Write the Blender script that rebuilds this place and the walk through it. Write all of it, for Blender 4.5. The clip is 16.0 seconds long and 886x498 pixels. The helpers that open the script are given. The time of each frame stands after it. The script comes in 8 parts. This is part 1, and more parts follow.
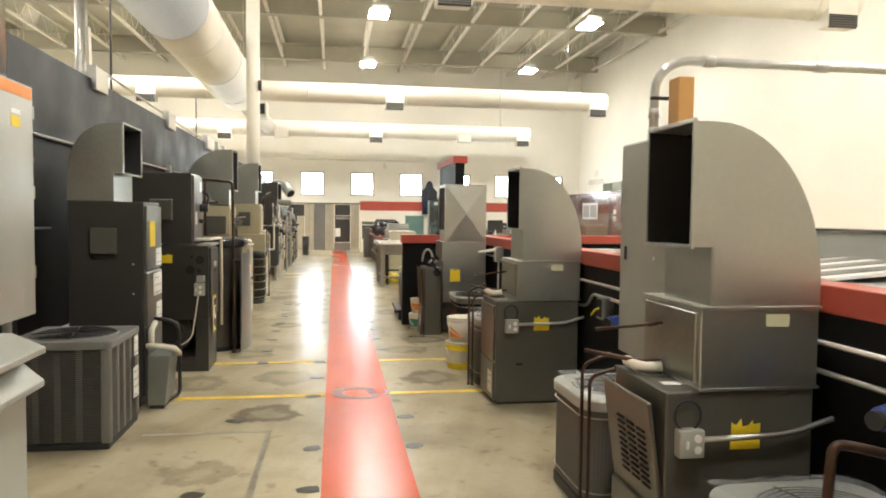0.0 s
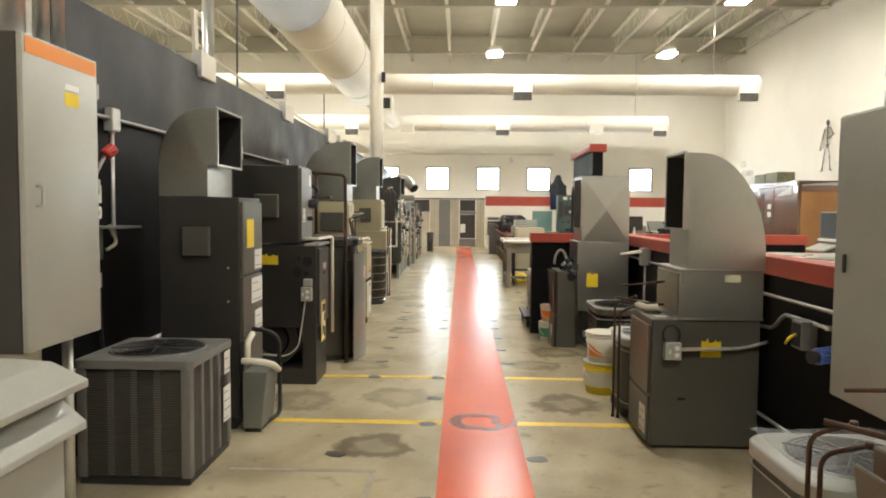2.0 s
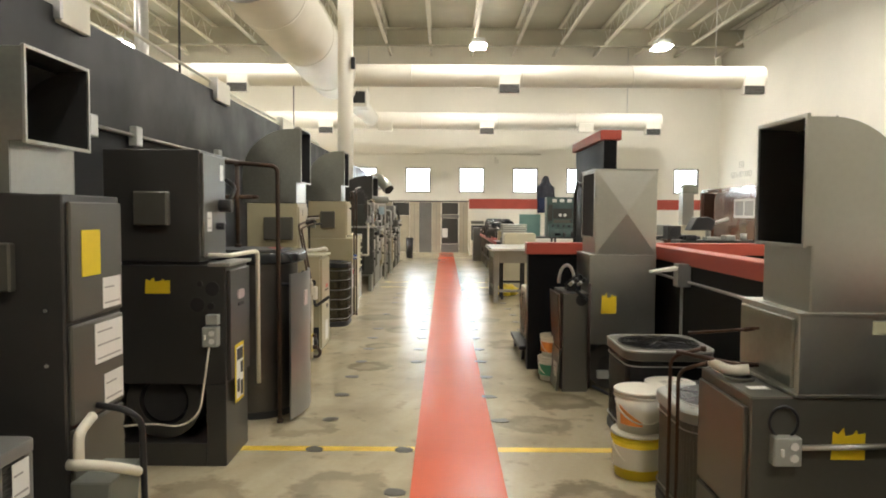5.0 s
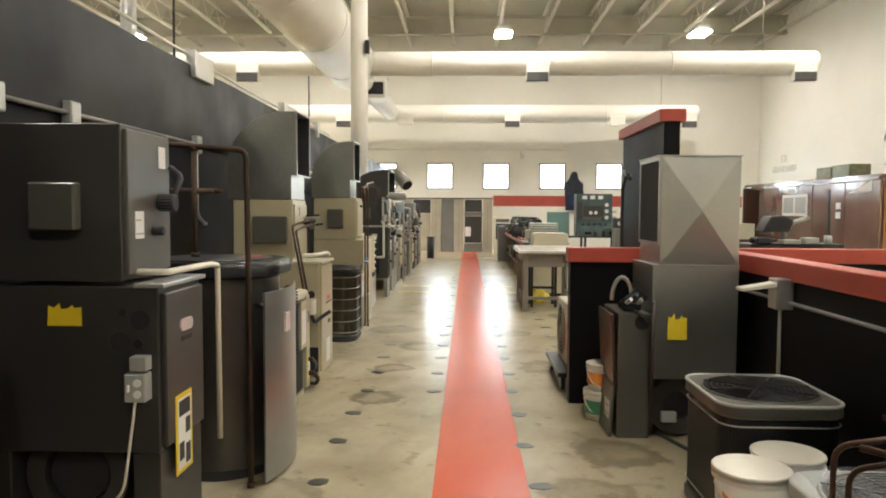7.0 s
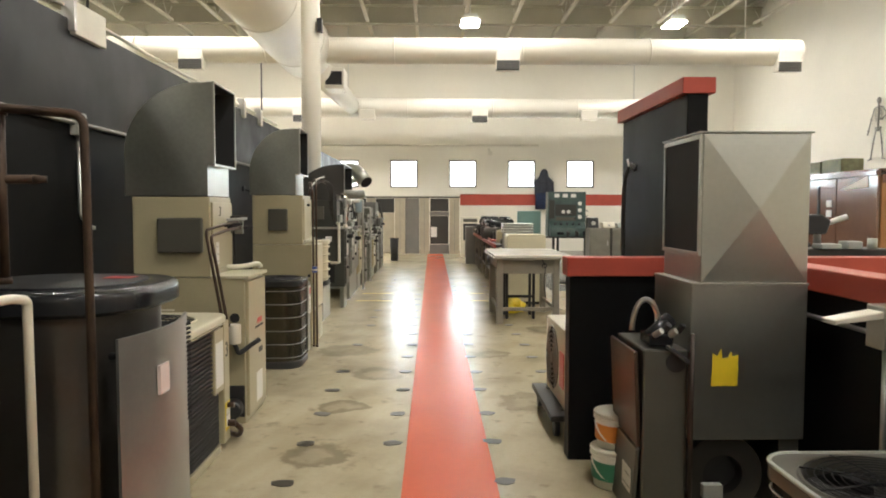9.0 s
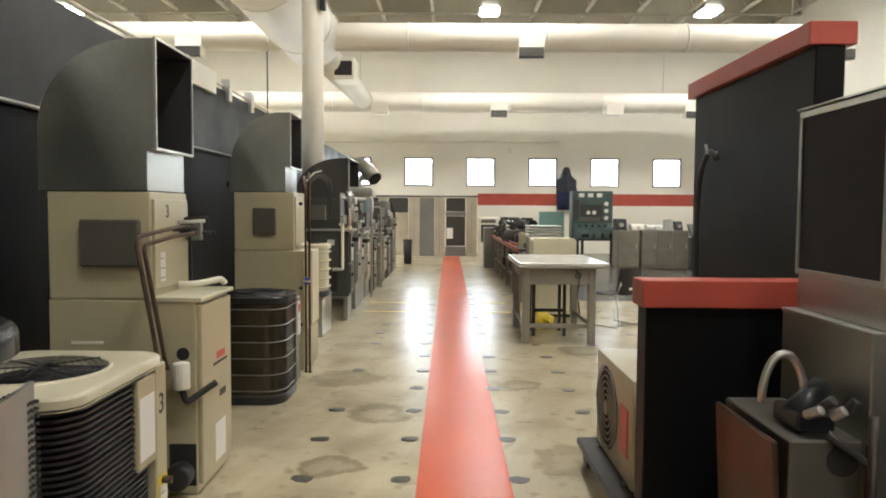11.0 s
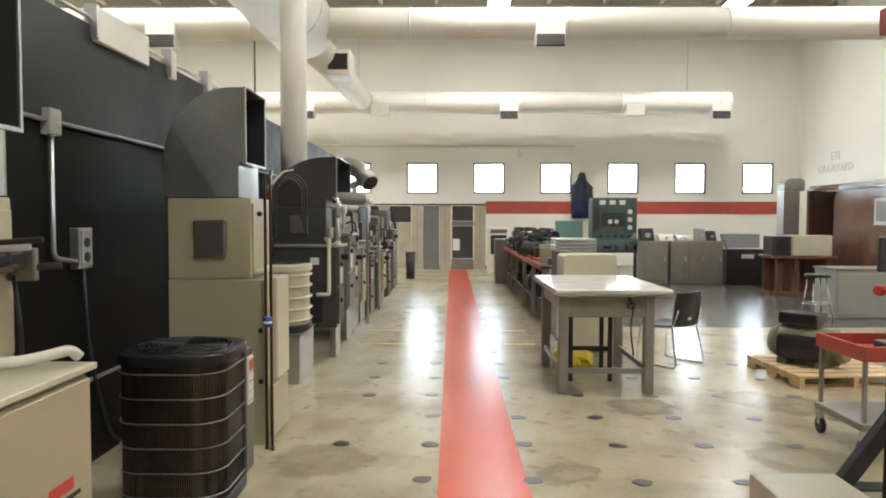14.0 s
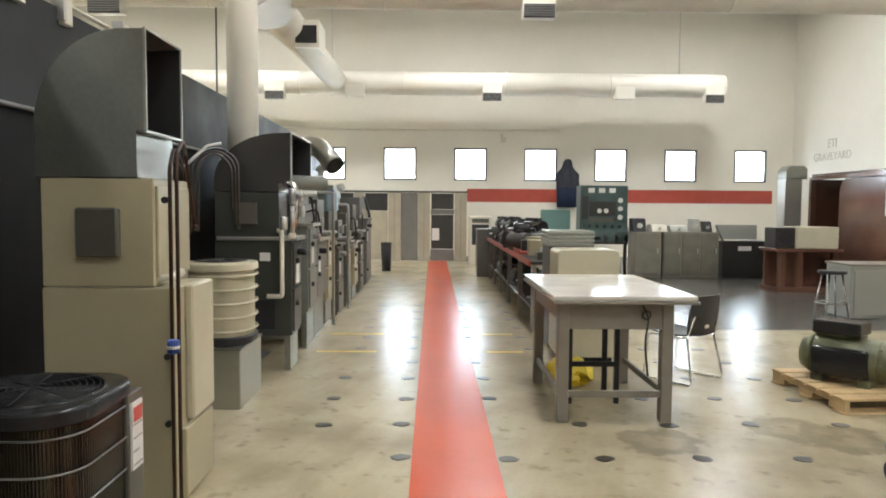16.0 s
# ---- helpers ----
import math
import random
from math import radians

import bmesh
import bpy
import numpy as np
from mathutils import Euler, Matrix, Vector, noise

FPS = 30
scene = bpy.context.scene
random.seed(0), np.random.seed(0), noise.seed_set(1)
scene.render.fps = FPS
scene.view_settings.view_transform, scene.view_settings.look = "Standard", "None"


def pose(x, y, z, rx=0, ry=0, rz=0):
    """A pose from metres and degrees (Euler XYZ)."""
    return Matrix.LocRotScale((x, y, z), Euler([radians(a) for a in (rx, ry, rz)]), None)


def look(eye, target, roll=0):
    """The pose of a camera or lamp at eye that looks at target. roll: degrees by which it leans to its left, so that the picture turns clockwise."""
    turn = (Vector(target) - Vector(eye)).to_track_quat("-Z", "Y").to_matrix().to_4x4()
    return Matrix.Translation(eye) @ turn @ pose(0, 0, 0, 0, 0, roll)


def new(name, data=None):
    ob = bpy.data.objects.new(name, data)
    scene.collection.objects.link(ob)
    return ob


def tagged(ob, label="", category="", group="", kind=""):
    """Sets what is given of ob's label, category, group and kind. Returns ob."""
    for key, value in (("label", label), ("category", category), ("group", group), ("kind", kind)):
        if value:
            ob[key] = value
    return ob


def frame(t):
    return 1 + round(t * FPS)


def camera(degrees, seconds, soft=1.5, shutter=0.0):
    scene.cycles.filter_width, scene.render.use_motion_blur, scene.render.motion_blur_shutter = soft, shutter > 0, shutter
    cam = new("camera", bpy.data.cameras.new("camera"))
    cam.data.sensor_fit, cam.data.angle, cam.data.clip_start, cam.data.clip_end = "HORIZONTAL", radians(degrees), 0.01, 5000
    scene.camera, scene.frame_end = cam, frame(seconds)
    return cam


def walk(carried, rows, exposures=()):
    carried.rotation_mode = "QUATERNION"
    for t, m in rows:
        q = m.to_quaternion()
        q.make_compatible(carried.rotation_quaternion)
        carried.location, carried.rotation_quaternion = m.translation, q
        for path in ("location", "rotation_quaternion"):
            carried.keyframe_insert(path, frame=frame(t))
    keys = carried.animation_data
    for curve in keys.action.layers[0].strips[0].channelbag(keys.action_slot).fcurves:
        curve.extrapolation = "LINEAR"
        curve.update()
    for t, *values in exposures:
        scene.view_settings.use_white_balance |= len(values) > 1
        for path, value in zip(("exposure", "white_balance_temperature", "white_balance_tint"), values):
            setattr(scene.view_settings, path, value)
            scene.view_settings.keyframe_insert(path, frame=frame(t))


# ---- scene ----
cam = camera(64.6, 16.0, soft=1.9)
EXPOSURES = [(0.0, 0.4, 6450, 10), (1.5, 0.25, 6500, 10), (3.0, 0.14, 6450, 10), (4.2, 0.03, 6450, 10), (9.5, 0.0, 6350, 10), (12.0, -0.05, 6100, 10), (16.0, -0.10, 5930, 10)]
PATH = [
    (0, (0.299, -0.601, 1.529), (0.606, 1.374, 1.434), 0.6),
    (0.5, (0.319, -0.329, 1.531), (0.567, 1.654, 1.44), 0.6),
    (1, (0.336, -0.08, 1.535), (0.543, 1.907, 1.444), 0.3),
    (1.5, (0.348, 0.143, 1.536), (0.485, 2.136, 1.436), 0.4),
    (2, (0.348, 0.369, 1.539), (0.299, 2.365, 1.427), 0.5),
    (2.5, (0.35, 0.638, 1.538), (0.137, 2.625, 1.444), 0.4),
    (3, (0.372, 0.96, 1.541), (0.25, 2.954, 1.444), 0.3),
    (3.5, (0.396, 1.292, 1.54), (0.414, 3.289, 1.43), 0.3),
    (4, (0.405, 1.586, 1.544), (0.392, 3.583, 1.439), 0.3),
    (4.2, (0.411, 1.715, 1.542), (0.413, 3.713, 1.443), 0.3),
    (6.5, (0.399, 3.162, 1.548), (0.351, 5.158, 1.437), 0.4),
    (7, (0.41, 3.484, 1.551), (0.342, 5.48, 1.441), 0.3),
    (7.5, (0.401, 3.794, 1.55), (0.405, 5.79, 1.438), 0.2),
    (8, (0.396, 4.124, 1.554), (0.397, 6.121, 1.444), 0.2),
    (8.5, (0.39, 4.494, 1.552), (0.38, 6.491, 1.442), 0.2),
    (9, (0.399, 4.842, 1.547), (0.429, 6.839, 1.436), 0.1),
    (9.5, (0.408, 5.181, 1.544), (0.399, 7.178, 1.432), 0.3),
    (12, (0.372, 6.777, 1.561), (0.351, 8.774, 1.451), 0.4),
    (12.5, (0.342, 7.095, 1.566), (0.284, 9.092, 1.47), 0.3),
    (13, (0.324, 7.4, 1.572), (0.269, 9.397, 1.483), 0.2),
    (13.5, (0.316, 7.723, 1.574), (0.293, 9.721, 1.478), 0.1),
    (14, (0.309, 8.021, 1.571), (0.284, 10.019, 1.484), 0.1),
    (14.5, (0.315, 8.328, 1.577), (0.317, 10.326, 1.484), 0.2),
    (15, (0.323, 8.619, 1.578), (0.32, 10.616, 1.473), 0.3),
    (15.5, (0.335, 8.926, 1.573), (0.33, 10.923, 1.464), 0.3),
    (16, (0.35, 9.213, 1.577), (0.381, 11.209, 1.456), 0.4),
]
walk(cam, [(t, look(eye, target, roll)) for t, eye, target, roll in PATH], EXPOSURES)

# ---- world and light ----
world = bpy.data.worlds.new("World")
scene.world = world
world.use_nodes = True
wn = world.node_tree.nodes
sky = wn.new("ShaderNodeTexSky")
sky.sky_type, sky.sun_disc = "NISHITA", False
sky.sun_elevation, sky.sun_rotation = radians(40), radians(200)
wn["Background"].inputs["Strength"].default_value = 0.1
world.node_tree.links.new(sky.outputs["Color"], wn["Background"].inputs["Color"])
LAMP_POWER = 150.0
DAY_GLOW = 13.0

# ---- materials ----
def mat(name, col, rough=0.5, metal=0.0, var=0.12, scale=4.0, fine=45.0, bump=0.025, emit=0.0, spangle=False, coat=0.0, rvar=0.035, spec=0.5):
    m = bpy.data.materials.new(name)
    m.use_nodes = True
    n, l = m.node_tree.nodes, m.node_tree.links
    b = n["Principled BSDF"]
    tc = n.new("ShaderNodeTexCoord")
    big = n.new("ShaderNodeTexNoise")
    big.inputs["Scale"].default_value, big.inputs["Detail"].default_value = scale, 6
    small = n.new("ShaderNodeTexVoronoi") if spangle else n.new("ShaderNodeTexNoise")
    small.inputs["Scale"].default_value = fine
    l.new(tc.outputs["Object"], big.inputs["Vector"])
    l.new(tc.outputs["Object"], small.inputs["Vector"])
    info = n.new("ShaderNodeObjectInfo")
    add = n.new("ShaderNodeMath")
    add.operation = "MULTIPLY_ADD"
    add.inputs[1].default_value = 0.12 if spangle else 0.22
    l.new(small.outputs["Distance" if spangle else "Fac"], add.inputs[0])
    l.new(big.outputs["Fac"], add.inputs[2])
    add2 = n.new("ShaderNodeMath")
    add2.operation = "MULTIPLY_ADD"
    add2.inputs[1].default_value = 0.12
    l.new(info.outputs["Random"], add2.inputs[0])
    l.new(add.outputs[0], add2.inputs[2])
    ramp = n.new("ShaderNodeValToRGB")
    lo = [max(0, c * (1 - var)) for c in col]
    hi = [min(1, c * (1 + var)) for c in col]
    ramp.color_ramp.elements[0].position, ramp.color_ramp.elements[0].color = 0.42, (*lo, 1)
    ramp.color_ramp.elements[1].position, ramp.color_ramp.elements[1].color = 0.95, (*hi, 1)
    l.new(add2.outputs[0], ramp.inputs["Fac"])
    l.new(ramp.outputs["Color"], b.inputs["Base Color"])
    rr = n.new("ShaderNodeMapRange")
    rr.inputs["From Min"].default_value, rr.inputs["From Max"].default_value = 0.3, 0.7
    rr.inputs["To Min"].default_value, rr.inputs["To Max"].default_value = max(0.02, rough - rvar), min(1, rough + rvar)
    l.new(big.outputs["Fac"], rr.inputs["Value"])
    l.new(rr.outputs["Result"], b.inputs["Roughness"])
    b.inputs["Metallic"].default_value = metal
    b.inputs["Specular IOR Level"].default_value = spec
    b.inputs["Coat Weight"].default_value = coat
    if bump:
        bp = n.new("ShaderNodeBump")
        bp.inputs["Strength"].default_value, bp.inputs["Distance"].default_value = bump, 0.004
        l.new(add.outputs[0], bp.inputs["Height"])
        l.new(bp.outputs["Normal"], b.inputs["Normal"])
    if emit:
        b.inputs["Emission Color"].default_value = (*col, 1)
        b.inputs["Emission Strength"].default_value = emit
    return m


M_WALL = mat("cream_wall_paint", (0.80, 0.765, 0.665), 0.6, var=0.05, scale=0.5, fine=9, bump=0.08)
M_CEIL = mat("ceiling_deck", (0.38, 0.355, 0.27), 0.7, var=0.1, scale=0.8)
M_JOIST = mat("joist_paint", (0.66, 0.63, 0.53), 0.5, var=0.08)
M_DUCT = mat("white_duct_paint", (0.80, 0.765, 0.67), 0.42, var=0.05, scale=1.2, fine=14)
M_DUCTGREY = mat("grey_duct_sheet", (0.33, 0.33, 0.31), 0.45, 0.4, var=0.1, scale=1.5)
M_BLACKW = mat("black_plywood_paint", (0.0055, 0.0057, 0.0062), 0.48, spec=0.14, rvar=0.06, var=0.4, scale=1.3, fine=22, bump=0.05)
M_BLACKUP = mat("charcoal_upper_plywood", (0.0095, 0.0098, 0.010), 0.44, spec=0.3, rvar=0.14, var=0.75, scale=1.5, fine=9, bump=0.06)
M_IRON = mat("dark_iron_pipe", (0.045, 0.031, 0.025), 0.38, 0.3, var=0.3)
M_RED = mat("red_wall_paint", (0.42, 0.070, 0.045), 0.42, var=0.14, scale=2.5, fine=30)
M_REDLANE = mat("red_lane_paint", (0.62, 0.11, 0.048), 0.238, spec=0.32, var=0.07, scale=1.3, fine=16, bump=0.0, rvar=0.004)
M_YELLOW = mat("yellow_line_paint", (0.80, 0.52, 0.05), 0.4, var=0.3, scale=3, fine=20, bump=0.05)
M_YELLOWTAPE = mat("yellow_tag_card", (0.80, 0.60, 0.02), 0.55, var=0.08)
M_GALV = mat("galvanized_sheet", (0.52, 0.527, 0.49), 0.35, 0.95, var=0.10, scale=1.7, fine=38, bump=0.02, spangle=True, rvar=0.06)
M_GALVDARK = mat("dull_galvanized_sheet", (0.36, 0.37, 0.33), 0.345, 0.95, var=0.22, scale=1.4, fine=34, bump=0.02, spangle=True, rvar=0.055)
M_GREY = mat("furnace_grey_paint", (0.120, 0.116, 0.096), 0.34, 0.3, var=0.12, scale=1.6, fine=60, rvar=0.05)
M_DARKGREY = mat("charcoal_cabinet_paint", (0.050, 0.048, 0.044), 0.34, 0.2, var=0.14, scale=1.6, fine=60, rvar=0.05)
M_MIDGREY = mat("condenser_grey_paint", (0.18, 0.176, 0.162), 0.4, 0.1, var=0.12, scale=3)
M_LIGHTGREY = mat("enclosure_grey_enamel", (0.385, 0.395, 0.355), 0.32, 0.1, var=0.08, scale=1.5, fine=40, bump=0.04)
M_TAN = mat("tan_enamel", (0.44, 0.395, 0.255), 0.34, 0.05, var=0.10, scale=2.2, fine=50)
M_BEIGE = mat("beige_enamel", (0.56, 0.52, 0.375), 0.36, 0.0, var=0.08)
M_BLACK = mat("black_plastic", (0.022, 0.022, 0.024), 0.42, var=0.3)
M_SATINBLACK = mat("satin_black_lid", (0.018, 0.019, 0.021), 0.22, var=0.3, scale=3)
# near-black colour that stands in for the shade inside holes, slots, wells and cores
M_DARKHOLE = mat("cavity_shade_black", (0.018, 0.018, 0.018), 0.8, var=0.3)
M_STEEL = mat("conduit_steel", (0.58, 0.58, 0.56), 0.32, 0.9, var=0.12, scale=6)
M_DULLSTEEL = mat("weathered_conduit", (0.30, 0.295, 0.275), 0.42, 0.75, var=0.2, scale=5)
M_WIRE = mat("guard_wire", (0.025, 0.025, 0.026), 0.35, 0.3)
M_FIN = mat("bronze_coil_fins", (0.14, 0.13, 0.11), 0.235, 0.95, var=0.2, scale=9, rvar=0.03)
M_PVC = mat("white_pvc", (0.75, 0.715, 0.60), 0.35, var=0.06)
M_WHITE = mat("white_label_paper", (0.78, 0.77, 0.73), 0.6, var=0.04)
M_PRINT = mat("grey_print", (0.38, 0.37, 0.35), 0.6, var=0.1)
M_INK = mat("black_ink", (0.03, 0.03, 0.03), 0.6, var=0.1)
M_ORANGE = mat("orange_label", (0.75, 0.26, 0.04), 0.5, var=0.06)
M_COPPER = mat("tarnished_copper", (0.075, 0.043, 0.028), 0.38, 0.6, var=0.35, scale=12)
M_REDPLASTIC = mat("red_plastic", (0.55, 0.05, 0.04), 0.35, var=0.1)
M_BLUE = mat("blue_plastic", (0.05, 0.10, 0.38), 0.35, var=0.15)
M_GREEN = mat("green_plastic", (0.05, 0.24, 0.13), 0.4, var=0.1)
M_TEAL = mat("teal_hammered_paint", (0.062, 0.10, 0.092), 0.38, 0.15, var=0.25, scale=5)
M_TEALBOARD = mat("teal_board", (0.17, 0.30, 0.27), 0.55, var=0.08)
M_TEALGREY = mat("grey_green_enamel", (0.20, 0.21, 0.185), 0.34, 0.15, var=0.12, scale=2.5, fine=50)
M_LOCKER = mat("dull_beige_frame_paint", (0.39, 0.35, 0.265), 0.45, var=0.14, scale=3)
M_WOOD = mat("reddish_brown_varnished_panel", (0.16, 0.078, 0.052), 0.16, spec=0.9, coat=0.4, var=0.22, scale=1.2, fine=25, bump=0.01)
M_OAK = mat("orange_pine", (0.60, 0.33, 0.11), 0.5, var=0.15, scale=3)
M_PALLET = mat("pallet_wood", (0.58, 0.42, 0.22), 0.7, var=0.22, scale=6, bump=0.3)
M_TABLETOP = mat("pale_laminate", (0.74, 0.72, 0.66), 0.18, var=0.05, scale=3)
M_TABLELEG = mat("grey_brown_table_paint", (0.27, 0.25, 0.21), 0.42, var=0.12)
M_OLIVE = mat("olive_motor_paint", (0.15, 0.155, 0.085), 0.42, 0.1, var=0.5, scale=7)
M_CHROME = mat("chrome", (0.75, 0.75, 0.74), 0.15, 1.0, var=0.05)
M_FABRIC = mat("dark_cloth", (0.035, 0.038, 0.05), 0.9, var=0.4, scale=10, bump=0.5)
M_BLUECLOTH = mat("blue_cloth", (0.016, 0.026, 0.065), 0.9, var=0.3, scale=10, bump=0.5)
M_BONE = mat("grey_bone_plastic", (0.26, 0.25, 0.22), 0.6, var=0.25, scale=12)
M_PATCH = mat("dark_floor_patch", (0.060, 0.050, 0.036), 0.40, var=0.3, scale=14, bump=0.1)
M_SCUFF = mat("scuff_rubber", (0.24, 0.10, 0.08), 0.45, var=0.4, scale=20)
M_LAMP = mat("lamp_diffuser", (1.0, 0.955, 0.88), 0.5, var=0.0, bump=0.0, emit=LAMP_POWER)
M_SKYGLOW = mat("daylight_backdrop", (0.88, 0.95, 1.0), 0.8, var=0.0, bump=0.0, emit=DAY_GLOW)
M_GOLDWOOD = mat("golden_brown_wood", (0.30, 0.145, 0.052), 0.35, var=0.2, scale=1.5, fine=25)
M_LOUVER = mat("dark_louver_paint", (0.075, 0.072, 0.064), 0.45, 0.1, var=0.15)
M_RUST = mat("rusty_brown_steel", (0.062, 0.037, 0.022), 0.55, 0.35, var=0.5, scale=9, fine=60, bump=0.2)
M_COLUMN = mat("bright_cream_column_paint", (0.88, 0.85, 0.75), 0.45, var=0.04, scale=1.2, fine=14)
M_OLIVEDARK = mat("dark_olive_enamel", (0.058, 0.061, 0.052), 0.34, 0.2, var=0.14, scale=2.0, fine=50, rvar=0.05)
M_FRAME = mat("dark_window_frame", (0.06, 0.055, 0.05), 0.4, var=0.1)
M_SAFETY = mat("clear_wrap_film", (0.55, 0.57, 0.58), 0.12, var=0.15, scale=6, bump=0.4)


def glass_mat():
    m = bpy.data.materials.new("window_glass")
    m.use_nodes = True
    b = m.node_tree.nodes["Principled BSDF"]
    b.inputs["Base Color"].default_value = (0.95, 0.97, 0.97, 1)
    b.inputs["Roughness"].default_value = 0.02
    b.inputs["Transmission Weight"].default_value = 1.0
    return m


M_GLASS = glass_mat()


def film_mat():
    m = bpy.data.materials.new("clear_plastic_wrap")
    m.use_nodes = True
    n, l = m.node_tree.nodes, m.node_tree.links
    b = n["Principled BSDF"]
    b.inputs["Base Color"].default_value = (0.75, 0.77, 0.78, 1)
    b.inputs["Roughness"].default_value = 0.12
    b.inputs["Alpha"].default_value = 0.2
    nz = n.new("ShaderNodeTexNoise")
    nz.inputs["Scale"].default_value = 9
    bp = n.new("ShaderNodeBump")
    bp.inputs["Strength"].default_value, bp.inputs["Distance"].default_value = 0.8, 0.02
    l.new(nz.outputs["Fac"], bp.inputs["Height"])
    l.new(bp.outputs["Normal"], b.inputs["Normal"])
    return m


M_FILM = film_mat()


def floor_mat(name, base, spot, rmin, rmax, puddles=()):
    """Sealed concrete: broad clouding, fine speckle, worn dark stains, uneven gloss."""
    m = bpy.data.materials.new(name)
    m.use_nodes = True
    n, l = m.node_tree.nodes, m.node_tree.links
    b = n["Principled BSDF"]
    tc = n.new("ShaderNodeTexCoord")

    turned = n.new("ShaderNodeMapping")
    turned.inputs["Location"].default_value = (3.31, 1.73, 5.37)
    turned.inputs["Rotation"].default_value = (0.31, 0.22, 0.4)
    l.new(tc.outputs["Object"], turned.inputs["Vector"])

    def noise_node(scale, detail=6, rough=0.55):
        z = n.new("ShaderNodeTexNoise")
        z.inputs["Scale"].default_value, z.inputs["Detail"].default_value, z.inputs["Roughness"].default_value = scale, detail, rough
        l.new(turned.outputs["Vector"], z.inputs["Vector"])
        return z

    def ramp(src, p0, c0, p1, c1):
        r = n.new("ShaderNodeValToRGB")
        r.color_ramp.elements[0].position, r.color_ramp.elements[0].color = p0, c0
        r.color_ramp.elements[1].position, r.color_ramp.elements[1].color = p1, c1
        l.new(src, r.inputs["Fac"])
        return r

    def mix(kind, fac, a, c):
        x = n.new("ShaderNodeMix")
        x.data_type, x.blend_type = "RGBA", kind
        if isinstance(fac, float):
            x.inputs["Factor"].default_value = fac
        else:
            l.new(fac, x.inputs["Factor"])
        l.new(a, x.inputs["A"])
        l.new(c, x.inputs["B"])
        return x.outputs["Result"]

    cloud = ramp(noise_node(0.55, 3, 0.5).outputs["Fac"], 0.3, (base[0] * 0.86, base[1] * 0.84, base[2] * 0.78, 1), 0.7, (*[min(1, c * 1.07) for c in base], 1))
    speck = ramp(noise_node(30, 4, 0.6).outputs["Fac"], 0.3, (0.95, 0.945, 0.93, 1), 0.6, (1, 1, 1, 1))
    col = mix("MULTIPLY", 1.0, cloud.outputs["Color"], speck.outputs["Color"])
    streak = n.new("ShaderNodeTexNoise")
    streak.inputs["Scale"].default_value, streak.inputs["Detail"].default_value = 1.0, 4
    run = n.new("ShaderNodeMapping")
    run.inputs["Scale"].default_value = (4.5, 0.7, 1)
    l.new(turned.outputs["Vector"], run.inputs["Vector"])
    l.new(run.outputs["Vector"], streak.inputs["Vector"])
    wear = ramp(streak.outputs["Fac"], 0.38, (0.90, 0.885, 0.85, 1), 0.6, (1, 1, 1, 1))
    col = mix("MULTIPLY", 1.0, col, wear.outputs["Color"])
    dark = n.new("ShaderNodeRGB")
    dark.outputs[0].default_value = (*spot, 1)
    stain = ramp(noise_node(1.5, 4, 0.5).outputs["Fac"], 0.47, (0, 0, 0, 1), 0.74, (0.5, 0.5, 0.5, 1))
    col = mix("MIX", stain.outputs["Color"], col, dark.outputs[0])
    drip = ramp(noise_node(7.5, 3, 0.55).outputs["Fac"], 0.60, (0, 0, 0, 1), 0.72, (0.42, 0.42, 0.42, 1))
    col = mix("MIX", drip.outputs["Color"], col, dark.outputs[0])
    # old puddle marks: dark uneven rims round a paler middle
    warp = n.new("ShaderNodeVectorMath")
    warp.operation = "MULTIPLY_ADD"
    warp.inputs[1].default_value = (0.42, 0.42, 0.0)
    flat = n.new("ShaderNodeVectorMath")
    flat.operation = "MULTIPLY"
    flat.inputs[1].default_value = (1, 1, 0)
    l.new(tc.outputs["Object"], flat.inputs[0])
    l.new(noise_node(4.2, 5, 0.6).outputs["Color"], warp.inputs[0])
    l.new(flat.outputs[0], warp.inputs[2])
    total = None
    for px, py, q, dens in puddles:
        dist = n.new("ShaderNodeVectorMath")
        dist.operation = "DISTANCE"
        l.new(warp.outputs[0], dist.inputs[0])
        dist.inputs[1].default_value = (px + 0.21, py + 0.21, 0)
        far = n.new("ShaderNodeMapRange")
        far.inputs["From Min"].default_value, far.inputs["From Max"].default_value = q * 1.02, q * 0.82
        far.inputs["To Max"].default_value = dens
        l.new(dist.outputs["Value"], far.inputs["Value"])
        near = n.new("ShaderNodeMapRange")
        near.inputs["From Min"].default_value, near.inputs["From Max"].default_value = q * 0.35, q * 0.6
        near.inputs["To Min"].default_value = 0.45
        l.new(dist.outputs["Value"], near.inputs["Value"])
        both = n.new("ShaderNodeMath")
        both.operation = "MULTIPLY"
        l.new(far.outputs["Result"], both.inputs[0])
        l.new(near.outputs["Result"], both.inputs[1])
        if total is not None:
            top = n.new("ShaderNodeMath")
            top.operation = "MAXIMUM"
            l.new(total, top.inputs[0])
            l.new(both.outputs[0], top.inputs[1])
            total = top.outputs[0]
        else:
            total = both.outputs[0]
    if total is not None:
        col = mix("MIX", total, col, dark.outputs[0])
    l.new(col, b.inputs["Base Color"])
    rr = n.new("ShaderNodeMapRange")
    rr.inputs["To Min"].default_value, rr.inputs["To Max"].default_value = rmin, rmax
    l.new(noise_node(2.2).outputs["Fac"], rr.inputs["Value"])
    l.new(rr.outputs["Result"], b.inputs["Roughness"])
    bp = n.new("ShaderNodeBump")
    bp.inputs["Strength"].default_value, bp.inputs["Distance"].default_value = 0.004, 0.004
    l.new(noise_node(14).outputs["Fac"], bp.inputs["Height"])
